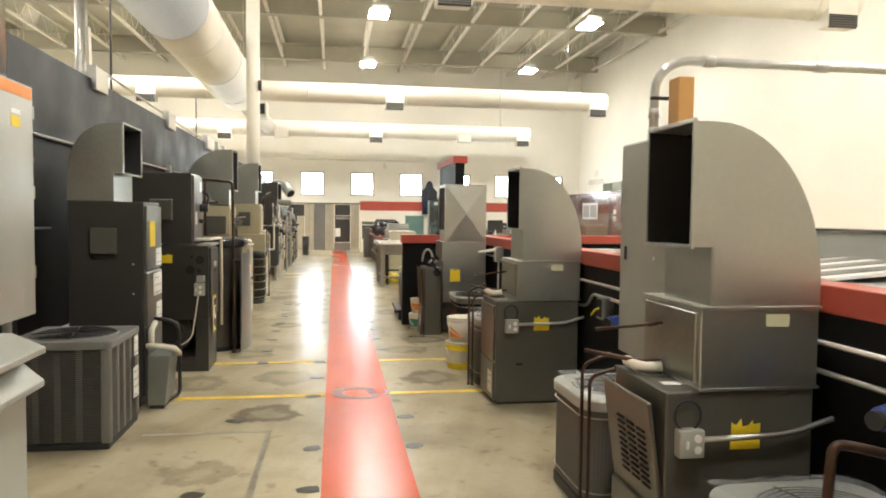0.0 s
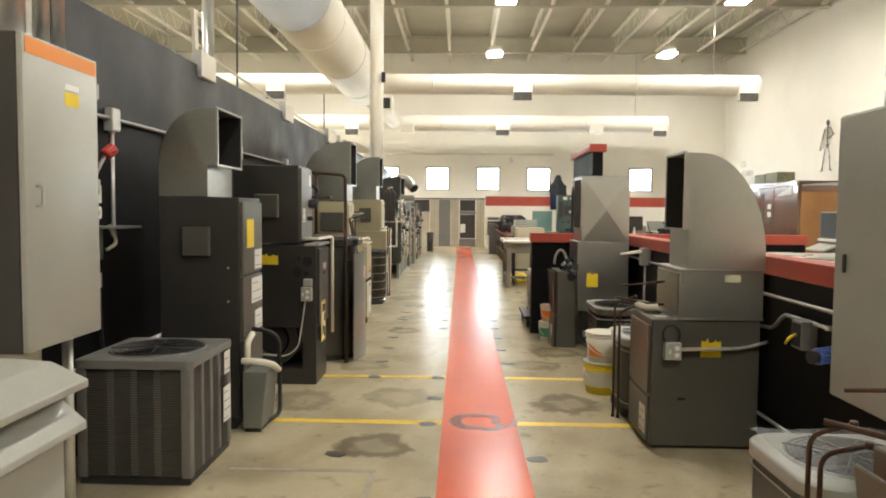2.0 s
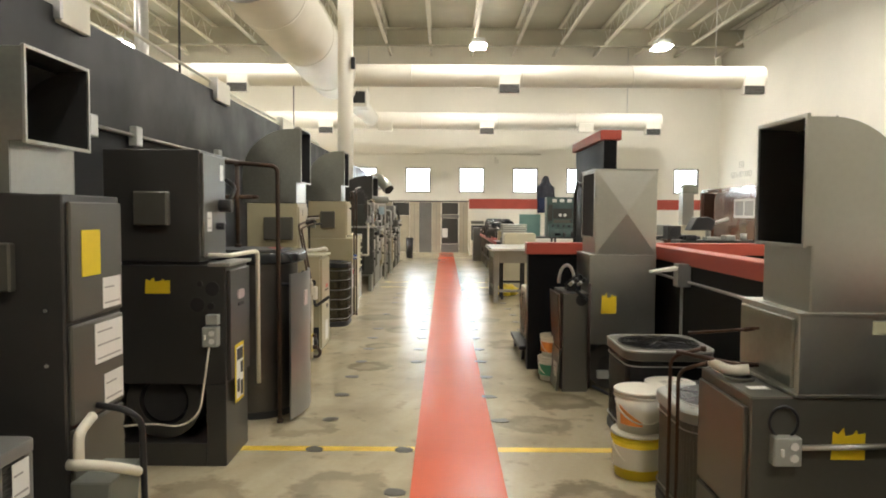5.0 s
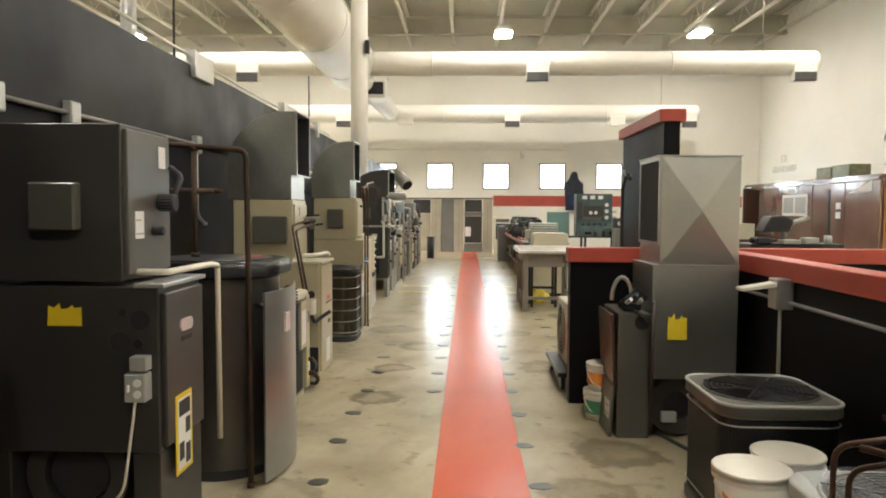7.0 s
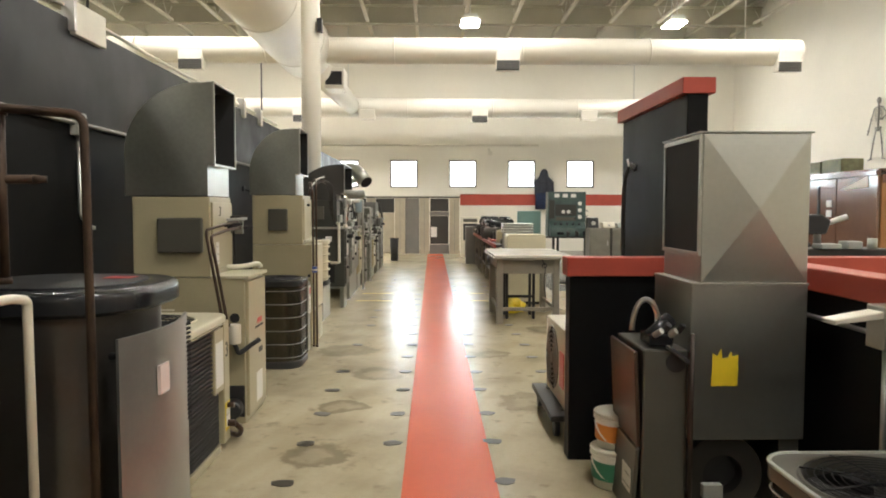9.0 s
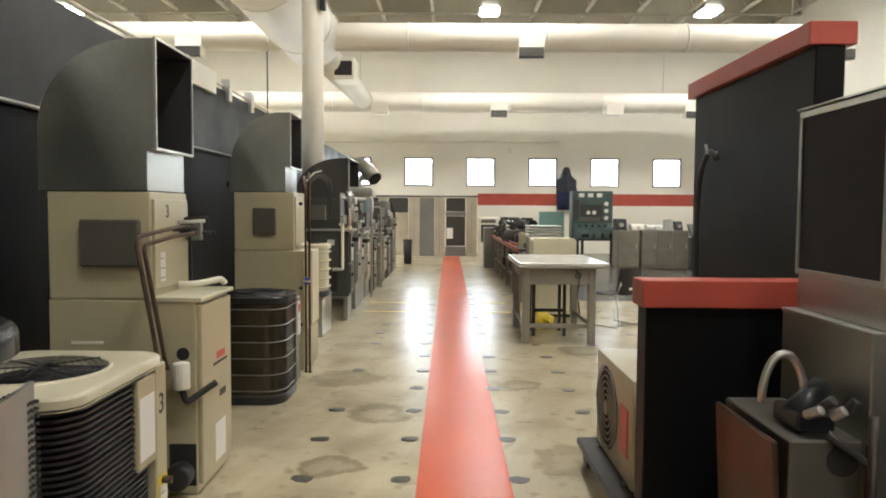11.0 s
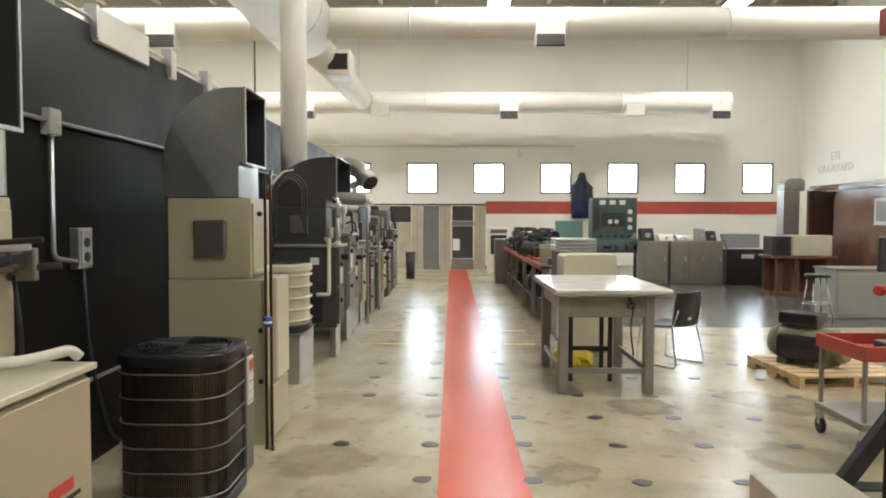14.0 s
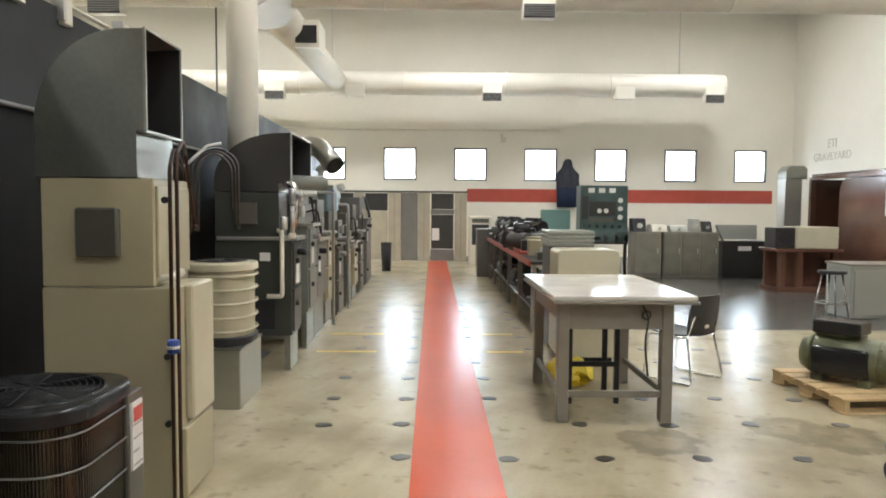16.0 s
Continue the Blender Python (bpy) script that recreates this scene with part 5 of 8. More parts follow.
def far_unit(y0, y1, xf, h1, h2, h3, material, top, label, stand=0.25, elb=None):
    """A furnace farther down the row: stand, cabinet, upper box, and what tops it."""
    U = thing("furnace", (xf - 0.35, (y0 + y1) / 2, 0), label, "furnace", "far furnaces")
    xb = xf - 0.72
    if stand:
        part("stand", joined(bx(xb, xf - 0.02, y0 + 0.02, y1 - 0.02, stand - 0.04, stand, 0.003), bx(xf - 0.08, xf - 0.02, y0 + 0.02, y1 - 0.02, 0, stand - 0.04, 0.003), bx(xb, xb + 0.05, y0 + 0.02, y1 - 0.02, 0, stand - 0.04, 0.003)), M_GALVDARK, U)
    part("cabinet", bx(xb, xf, y0, y1, stand, h1, 0.006), material, U)
    part("door_panel", bx(xf - 0.002, xf + 0.022, y0 + 0.02, y1 - 0.02, stand + 0.04, (stand + h1) / 2 - 0.01, 0.006), material, U)
    part("door_panel", bx(xf - 0.002, xf + 0.022, y0 + 0.02, y1 - 0.02, (stand + h1) / 2 + 0.01, h1 - 0.03, 0.006), material, U)
    part("upper_box", bx(xb, xf - 0.12, y0 + 0.01, y1 - 0.01, h1 + 0.003, h2, 0.006), material if top != "tan" else M_GREY, U)
    part("access_cover", bx(xb + 0.2, xf - 0.32, y0 - 0.03, y0 + 0.01, h2 - 0.3, h2 - 0.1, 0.006), M_GREY, U)
    for z in (stand + 0.3, h1 - 0.2):
        part("knob", cyl((xf + 0.02, y0 + 0.12, z), (xf + 0.05, y0 + 0.12, z), 0.025, seg=12), M_BLACK, U)
    rg = random.Random(int(y0 * 100))
    part("valve", cyl((xf + 0.02, y0 + 0.2, h1 - 0.12), (xf + 0.11, y0 + 0.18, h1 - 0.12), 0.035, seg=14, bev=0.008), rg.choice((M_STEEL, M_BLACK)), U)
    part("union", cyl((xf - 0.06, y0 - 0.05, h1 + 0.1), (xf - 0.06, y0 - 0.05, h1 + 0.22), 0.04, seg=14, bev=0.008), M_STEEL, U)
    if rg.random() < 0.45:
        part("gas_line", tube(bend([(xf - 0.06, y0 - 0.05, h1 + 0.2), (xf - 0.06, y0 - 0.05, stand + 0.25), (xf - 0.14, y0 + 0.01, stand + 0.2)], 0.04), 0.012, 8), rg.choice((M_STEEL, M_IRON, M_PVC)), U)
    if rg.random() < 0.5:
        part("flex_line", tube(bend([(xf - 0.12, y0 + 0.1, h2 - 0.1), (xf + 0.02, y0 + 0.06, h2 - 0.06), (xf + 0.06, y0 + 0.1, h1 + 0.05), (xf - 0.02, y0 + 0.2, h1 + 0.01)], 0.08), 0.011, 8), rg.choice((M_BLACK, M_STEEL, M_GALVDARK)), U)
    # no opening is cut: a thin near-black slab paints the bay's shade
    part("open_bay", bx(xf - 0.5, xf - 0.16, y0 - 0.004, y0 + 0.002, stand + 0.06, stand + 0.34, 0), M_DARKHOLE, U)
    sticker(U, xf + 0.0225, xf + 0.025, y0 + 0.1, y0 + 0.26, h1 - 0.42, h1 - 0.24, M_WHITE, "label", False)
    sticker(U, xf - 0.3, xf - 0.2, y0 - 0.003, y0 - 0.001, h1 - 0.2, h1 - 0.12, rg.choice((M_YELLOWTAPE, M_WHITE)), "tag", False)
    part("drip_pan", bx(xb + 0.02, xf + 0.06, y0 - 0.02, y1 + 0.02, h1 - 0.004, h1 + 0.03, 0.004), rg.choice((M_GALV, M_STEEL, material)), U)
    if elb:
        elbow(U, *elb)
    elif h3 > h2:
        part("plenum", bx(xb + 0.05, xf - 0.2, y0 + 0.03, y1 - 0.03, h2 + 0.003, h3, 0.006), M_GALVDARK if top == "galv" else M_DARKGREY, U)
    return U


u7 = far_unit(15.85, 16.25, -0.98, 1.25, 1.70, 2.25, M_OLIVEDARK, "box", "dark olive furnace with black boxy elbow on a stand", 0.34, (-0.98, -1.70, -1.10, 15.86, 16.9, 1.705, 1.78, 2.25, M_DARKGREY, 0.1))
part("drain_pipe", tube(bend([(-1.1, 15.82, 1.34), (-1.06, 15.8, 1.34), (-1.06, 15.8, 0.72), (-1.2, 15.8, 0.72)], 0.03), 0.022, 10), M_PVC, u7, "white PVC drain pipe")
part("cross_pipe", cyl((-1.02, 15.82, 1.69), (-0.74, 15.84, 1.69), 0.03, seg=12, bev=0.006), M_STEEL, u7)
part("gas_cock", cyl((-0.96, 15.8, 1.58), (-0.96, 15.8, 1.74), 0.034, seg=12, bev=0.008), M_STEEL, u7)
part("drop_nipple", cyl((-0.96, 15.8, 1.32), (-0.96, 15.8, 1.575), 0.02, seg=10), M_STEEL, u7)
part("regulator", cyl((-0.90, 15.78, 1.67), (-0.86, 15.78, 1.67), 0.055, seg=16, bev=0.01), M_STEEL, u7)
part("lower_union", cyl((-0.96, 15.8, 1.27), (-0.96, 15.8, 1.32), 0.036, seg=12, bev=0.006), M_PVC, u7)
part("vent_drum", cyl((-1.06, 16.12, 1.80), (-0.74, 16.36, 1.80), 0.075, seg=20, bev=0.012), M_TEALGREY, u7, "grey-green draft drum")
part("foil_flex", tube(bend([(-1.04, 15.9, 1.80), (-0.95, 15.86, 1.74), (-0.95, 15.85, 1.52), (-0.98, 15.88, 1.36)], 0.06), 0.045, 12), M_CHROME, u7, "crumpled foil flex duct")
hl = thing("hose_loop", (-1.25, 15.0, 1.9), "looped dark hose hung beside the tan furnace", "hose")
for k in range(3):
    part("strand", tube(bend([(-1.05 - 0.03 * k, 13.42 + 0.02 * k, 1.42), (-1.05 - 0.02 * k, 13.44, 1.82 + 0.02 * k), (-0.96, 13.48 + 0.02 * k, 1.90 + 0.015 * k), (-0.87 + 0.02 * k, 13.5, 1.82 + 0.02 * k), (-0.87 + 0.015 * k, 13.5 + 0.02 * k, 1.55 - 0.06 * k)], 0.07), 0.008, 8), M_DARKGREY, hl)
part("hanger", tube([(-1.08, 13.30, 1.80), (-1.0, 13.46, 1.93), (-0.93, 13.5, 1.95)], 0.009, 6), M_STEEL, hl)
far_unit(16.95, 17.45, -1.02, 1.35, 1.78, 2.2, M_TEALGREY, "galv", "grey-green furnace with plenum box", 0.4)
far_unit(17.55, 18.3, -1.04, 1.15, 1.6, 2.0, M_MIDGREY, "galv", "grey furnace on an open stand", 0.45)
fl = thing("flue_elbow", (-0.95, 17.3, 2.1), "round galvanized flue elbow with dark mouth", "flue pipe")
part("pipe", tube(bend([(-1.35, 17.75, 2.1), (-1.2, 17.7, 2.3), (-0.98, 17.58, 2.26), (-0.78, 17.38, 2.04)], 0.3, 8), 0.12, 18), M_GALV, fl)
part("mouth", cyl((-0.785, 17.385, 2.046), (-0.772, 17.372, 2.032), 0.105, seg=18), M_DARKHOLE, fl)
far_unit(18.5, 19.1, -1.05, 1.2, 1.66, 2.05, M_TAN, "tan", "tan furnace with open front", 0.3)
far_unit(19.3, 19.9, -1.02, 1.0, 1.5, 1.5, M_GREY, "box", "grey furnace with pipes", 0.0)
far_unit(20.2, 20.7, -1.0, 1.05, 1.35, 1.9, M_TEALGREY, "galv", "grey-green furnace with galvanized plenum", 0.0)
far_unit(21.0, 21.6, -0.98, 0.95, 1.45, 1.45, M_TAN, "tan", "tan furnace far down the row", 0.2)
far_unit(22.0, 22.6, -0.98, 1.1, 1.6, 1.6, M_GREY, "box", "grey furnace far down the row", 0.0)
far_unit(23.2, 24.2, -0.98, 1.3, 1.75, 1.75, M_MIDGREY, "galv", "tall grey cabinet at the row's end", 0.0)
for y, x, h in ((18.45, -0.95, 1.75), (20.0, -0.94, 1.6)):
    pipes("standing_pipe", [[(x, y, 0.02), (x, y, h), (x - 0.3, y, h)]], 0.02, M_STEEL, "standing gas pipe beside the furnaces", "pipe", "standing pipes")
bn = thing("waste_bin", (-0.8, 26.3, 0), "tall dark waste bin at the row's end", "waste bin")
part("can", cyl((-0.77, 26.3, 0), (-0.77, 26.3, 0.68), 0.11, 0.13, 24), M_BLACK, bn)
part("rim", annulus((-0.77, 26.3), 0.125, 0.14, 0.67, 0.69), M_BLACK, bn)
for k, (y, z) in enumerate(((18.0, 2.0), (18.8, 2.05), (20.45, 1.9), (21.3, 1.45), (22.3, 1.6))):
    fe = thing("flue_elbow", (-1.3, y, z), "dull galvanized flue pipe bend over the furnaces", "flue pipe", "far flues")
    part("pipe", tube(bend([(-1.45, y, z - 0.02), (-1.45, y, z + 0.28), (-1.1 - 0.05 * k, y - 0.05, z + 0.32)], 0.16, 7), 0.075, 16), M_GALV, fe)
    part("collar", cyl((-1.45, y, z - 0.002), (-1.45, y, z + 0.04), 0.085, seg=18, bev=0.006), M_STEEL, fe)
pt = thing("plastic_jug", (-0.93, 19.6, 1.5), "pale blue translucent jug on the furnace", "jug")
part("jug", prism(rrect(-1.2, -1.04, 19.42, 19.66, 0.05), 1.50, 1.76, "z", 0.015), mat("pale_blue_plastic", (0.42, 0.55, 0.62), 0.3, var=0.1), pt)
part("cap", cyl((-1.12, 19.54, 1.76), (-1.12, 19.54, 1.80), 0.03, seg=14), M_BLUE, pt)
pipes("slack_hose", [[(-1.1, 24.22, 1.76), (-1.0, 24.3, 1.4), (-1.05, 24.25, 0.02)]], 0.03, M_BLACK, "black hose hung at the row's end", "hose")


# ---- units along the low partition ----
def right_furnace(y0, y1, xf, xc, xb, zf, zc, xo, zth, zt, louvred):
    F = thing("furnace", ((xf + xb) / 2, (y0 + y1) / 2, 0), "grey furnace with galvanized coil case and quarter-round elbow", "furnace", "grey furnaces")
    part("cabinet", bx(xf + 0.02, xb, y0, y1, 0.02, zf, 0.006), M_GREY, F)
    part("foot_rail", bx(xf + 0.04, xb - 0.02, y0 + 0.02, y1 - 0.02, 0, 0.02, 0), M_BLACK, F)
    part("coil_case", bx(xc, xb + 0.01, y0 - 0.005, y1 - 0.01, zf + 0.003, zc, 0.005), M_GALV, F)
    part("case_flange", bx(xc - 0.008, xb + 0.018, y0 - 0.013, y1, zc - 0.006, zc + 0.006, 0.001), M_GALV, F, "bright folded flange")
    part("case_flange", bx(xc - 0.006, xb + 0.016, y0 - 0.012, y1, zf + 0.0005, zf + 0.012, 0.001), M_GALV, F, "bright folded flange")
    part("coil_door", bx(xc - 0.012, xc + 0.004, y0 + 0.02, y1 - 0.03, zf + 0.03, zc - 0.02, 0.004), M_GALVDARK, F)
    elbow(F, xo, xb + 0.02, xc + 0.05, y0 + 0.01, y0 + 0.40, zc + 0.006, zth, zt, M_GALV, 0.08)
    tag_card(F, xc + 0.14, y0, zf * 0.715, 0.13, 0.115)
    sticker(F, xc + 0.28, xc + 0.38, y0 - 0.008, y0 - 0.0055, zc - 0.075, zc - 0.025, mat("pale_yellow_label", (0.62, 0.62, 0.42), 0.5), "name_label", False)
    outlet_box(F, xc - 0.10, y0, zf * 0.70)
    part("conduit", tube(bend([(xc + 0.005, y0 - 0.03, zf * 0.78), (xb - 0.12, y0 - 0.03, zf * 0.79), (xb + 0.06, y0 - 0.02, zf * 0.85), (xb + 0.2, y0 + 0.02, zf * 0.86)], 0.08), 0.012, 8), M_STEEL, F, "thin steel conduit")
    part("cable_loop", tube([(xc - 0.05 + 0.055 * math.cos(a), y0 - 0.012, zf * 0.89 + 0.06 * math.sin(a)) for a in [radians(q) for q in range(-60, 250, 15)]], 0.006, 6), M_BLACK, F)
    part("upper_door", spun(bx(-0.018, 0.0, y0 + 0.02, y1 - 0.02, 0, zf * 0.53, 0.006), Matrix.Translation((xf + (0.03 if louvred else 0.02), 0, zf * 0.42)) @ Matrix.Rotation(radians(-8 if louvred else 0), 4, "Y")), M_GREY, F)
    part("lower_door", bx(xf + 0.002, xf + 0.022, y0 + 0.02, y1 - 0.02, 0.03, zf * 0.40, 0.006), M_GREY, F)
    if louvred:
        for i in range(10):
            zz = zf * 0.5 + i * 0.026
            part("louver_slot", joined(*[bx(xf - 0.006 - 0.0037 * i, xf + 0.002 - 0.0037 * i, y0 + 0.08 + 0.1 * k, y0 + 0.15 + 0.1 * k, zz, zz + 0.008, 0) for k in range(3)]), M_DARKHOLE, F)
    sticker(F, xf - 0.001, xf + 0.002, y0 + 0.06, y0 + 0.2, 0.08, 0.26, M_WHITE)
    part("flue_collar", annulus((xf + 0.1, y0 + 0.3), 0.05, 0.062, zf, zf + 0.012, 20), M_GREY, F)
    part("flue_hole", cyl((xf + 0.1, y0 + 0.3, zf), (xf + 0.1, y0 + 0.3, zf + 0.003), 0.05, seg=20), M_DARKHOLE, F)
    part("top_label", bx(xf + 0.07, xf + 0.15, y0 + 0.12, y0 + 0.17, zf, zf + 0.0015, 0), M_WHITE, F)
    part("drain_trap", tube(bend([(xf + 0.06, y1 - 0.06, zf + 0.03), (xf + 0.02, y1 - 0.12, zf + 0.05), (xf + 0.06, y1 - 0.2, zf + 0.03), (xf + 0.14, y1 - 0.22, zf + 0.04)], 0.04), 0.024, 10), M_PVC, F, "white PVC drain trap")
    part("latch_hole", bx(xc + 0.0, xc + 0.05, y0 - 0.002, y0 + 0.001, zf * 0.38, zf * 0.40, 0), M_DARKHOLE, F)
    part("line_set", joined(tube(bend([(xc, y0 + 0.3, zc - 0.1), (xc - 0.12, y0 + 0.34, zc - 0.12), (xc - 0.26, y0 + 0.45, zc - 0.15)], 0.05), 0.007, 8), tube(bend([(xc, y0 + 0.3, zf + 0.06), (xc - 0.1, y0 + 0.34, zf + 0.055), (xc - 0.3, y0 + 0.48, zf + 0.08)], 0.05), 0.010, 8)), M_COPPER, F, "copper refrigerant line set")
    part("line_cap", cyl((xc - 0.03, y0 + 0.307, zc - 0.104), (xc - 0.07, y0 + 0.318, zc - 0.112), 0.010, seg=10), M_COPPER, F)
    part("line_cap", cyl((xc - 0.03, y0 + 0.31, zf + 0.059), (xc - 0.08, y0 + 0.33, zf + 0.056), 0.012, seg=10), M_COPPER, F)
    return F


right_furnace(1.97, 2.48, 1.58, 1.735, 2.24, 0.84, 1.172, 1.69, 1.42, 1.91, True)
right_furnace(4.88, 5.40, 1.57, 1.762, 2.28, 0.845, 1.165, 1.775, 1.43, 1.915, False)

# tall grey enclosure on the partition with conduit bend and wooden post
ge = thing("electrical_cabinet", (2.27, 3.5, 0.66), "flat tall grey metal cabinet standing against the partition", "electrical cabinet")
part("body", bx(2.235, 2.315, 3.08, 3.92, 0.62, 2.02, 0.005), M_LIGHTGREY, ge)
gd = part("door", bx(2.218, 2.236, 3.09, 3.91, 0.63, 2.01, 0.005), M_LIGHTGREY, ge)
part("handle", bx(2.205, 2.219, 3.80, 3.82, 1.25, 1.34, 0.004), M_BLACK, gd)
part("latch", cyl((2.21, 3.40, 1.28), (2.219, 3.40, 1.28), 0.012, seg=10), M_STEEL, gd)
bc = thing("bent_conduit", (2.35, 3.6, 2.02), "thick galvanized conduit bent over towards the wall", "conduit")
pts = [(2.30, 3.62, 2.02), (2.30, 3.62, 2.32)] + [(2.30 + 0.24 * (1 - math.cos(radians(a))), 3.62, 2.32 + 0.21 * math.sin(radians(a))) for a in range(15, 91, 15)] + [(5.5, 3.62, 2.53), (11.8, 3.62, 2.53)]
part("pipe", tube(pts, 0.03, 12), M_STEEL, bc)
for p, q in (((2.30, 3.62, 2.03), (2.30, 3.62, 2.10)), ((2.30, 3.62, 2.16), (2.30, 3.62, 2.22)), ((2.62, 3.62, 2.53), (2.70, 3.62, 2.53)), ((3.4, 3.62, 2.53), (3.5, 3.62, 2.53))):
    part("coupling", cyl(p, q, 0.037, seg=14), M_STEEL, bc)
part("clamp", bx(2.26, 2.38, 3.57, 3.60, 2.27, 2.29, 0.003), M_BLACK, bc)
wp = thing("wooden_post", (2.39, 3.45, CAPZ), "orange pine post behind the grey cabinet", "post")
part("post", bx(2.34, 2.44, 3.38, 3.51, CAPZ, 2.38, 0.004), M_OAK, wp)

# conduits, boxes and a bracket lamp on the low partition
pipes("partition_conduit", [[(LWX - 0.02, 1.0, 1.02), (LWX - 0.02, 9.0, 1.02)], [(LWX - 0.02, 0.8, 0.9), (LWX - 0.02, 2.3, 0.9), (LWX - 0.02, 2.5, 0.75), (LWX - 0.02, 3.0, 0.72)],
                            [(LWX - 0.02, 4.1, 0.93), (LWX - 0.02, 4.6, 0.93), (LWX - 0.02, 4.75, 0.82), (LWX - 0.02, 5.0, 0.8), (LWX - 0.02, 6.6, 0.8)],
                            [(LWX - 0.04, 2.5, 0.25), (LWX - 0.04, 9.0, 0.25)]], 0.012, M_STEEL, "thin steel conduits run on the black partition", "conduit")
for y, z in ((4.3, 0.78), (2.9, 0.72)):
    ub = thing("utility_box", (LWX - 0.04, y, z), "open steel utility box on the black partition", "outlet box")
    part("box", bx(LWX - 0.09, LWX, y - 0.06, y + 0.06, z, z + 0.16, 0.004), M_MIDGREY, ub)
    # thin near-black plate paints the shaded inside of the solid box
    part("hollow", bx(LWX - 0.092, LWX - 0.089, y - 0.05, y + 0.05, z + 0.015, z + 0.145, 0), M_DARKHOLE, ub)
    part("wires", tube(bend([(LWX - 0.09, y, z + 0.08), (LWX - 0.14, y - 0.03, z + 0.07), (LWX - 0.16, y - 0.02, z + 0.03)], 0.03), 0.008, 6), M_YELLOWTAPE, ub)
bl = thing("wall_receptacle", (2.2, 7.7, 1.1), "pale plug-in bracket on a conduit drop at the partition", "outlet box")
part("box", bx(LWX - 0.1, LWX, 7.62, 7.74, 0.98, 1.16, 0.005), M_STEEL, bl)
part("plug", prism([(2.02, 1.085), (2.22, 1.11), (2.22, 1.14), (2.02, 1.105)], 7.62, 7.72, "y", 0.004), M_PVC, bl)
part("drop", tube([(LWX - 0.05, 7.68, 0.98), (LWX - 0.06, 7.66, 0.3)], 0.012, 8), M_STEEL, bl)

# condensers between the furnaces
rc1 = round_condenser("condenser_unit", 1.57, 2.15, 2.76, 3.34, 0.60, "beige condenser with pale lid under plastic wrap", M_MIDGREY, M_LIGHTGREY, 2, 0.12, film=True)
rc0 = round_condenser("condenser_unit", 1.62, 2.2, 1.12, 1.72, 0.56, "condenser with pale lid under plastic wrap", M_MIDGREY, M_LIGHTGREY, 2, 0.12, film=True)
rc2 = round_condenser("condenser_unit", 1.58, 2.15, 5.50, 6.06, 0.60, "worn grey-brown condenser with pale lid and plastic film over its fan", M_MIDGREY, M_LIGHTGREY, 2, 0.12, film=True, hole=0.45)
rc3 = round_condenser("condenser_unit", 1.62, 2.18, 6.75, 7.36, 0.65, "black condenser with grey rimmed fan lid", M_SATINBLACK, M_GREY, 2, 0.10, hole=0.475)
RIM = [(px, py, 0.648) for px, py in rrect(1.604, 2.196, 6.734, 7.376, 0.115, 8)]
part("rim", tube(RIM + RIM[:1], 0.009, 8), M_LIGHTGREY, rc3, "pale worn lid rim")
pipes("copper_lines", [[(1.52, 2.70, 0.02), (1.52, 2.70, 0.80), (1.62, 2.62, 0.86)], [(1.55, 2.68, 0.02), (1.55, 2.68, 0.74), (1.66, 2.60, 0.80)]], 0.009, M_COPPER, "standing copper lines before the condenser", "pipe")
pipes("copper_lines", [[(1.50, 5.56, 0.02), (1.50, 5.56, 0.86), (1.62, 5.46, 0.92)], [(1.53, 5.53, 0.02), (1.53, 5.53, 0.80), (1.64, 5.44, 0.86)]], 0.009, M_COPPER, "standing copper lines before the condenser", "pipe")
pipes("brown_pipe", [[(1.745, 1.25, 0.56), (1.765, 1.25, 0.865), (1.86, 1.26, 0.845), (2.26, 1.28, 0.74)]], 0.016, M_COPPER, "bent copper pipe over the condenser", "pipe")
for (x, y, z) in ((2.30, 4.02, 0.80), (2.31, 1.60, 0.83)):
    bb = thing("blue_filter", (x, y, z), "blue taped filter cartridge on the line", "filter")
    part("cartridge", cyl((x - 0.12, y - 0.04, z), (x, y, z + 0.01), 0.045, seg=18, bev=0.012), M_BLUE, bb)
    part("cap", cyl((x - 0.15, y - 0.05, z), (x - 0.12, y - 0.04, z), 0.035, seg=14), M_BLACK, bb)


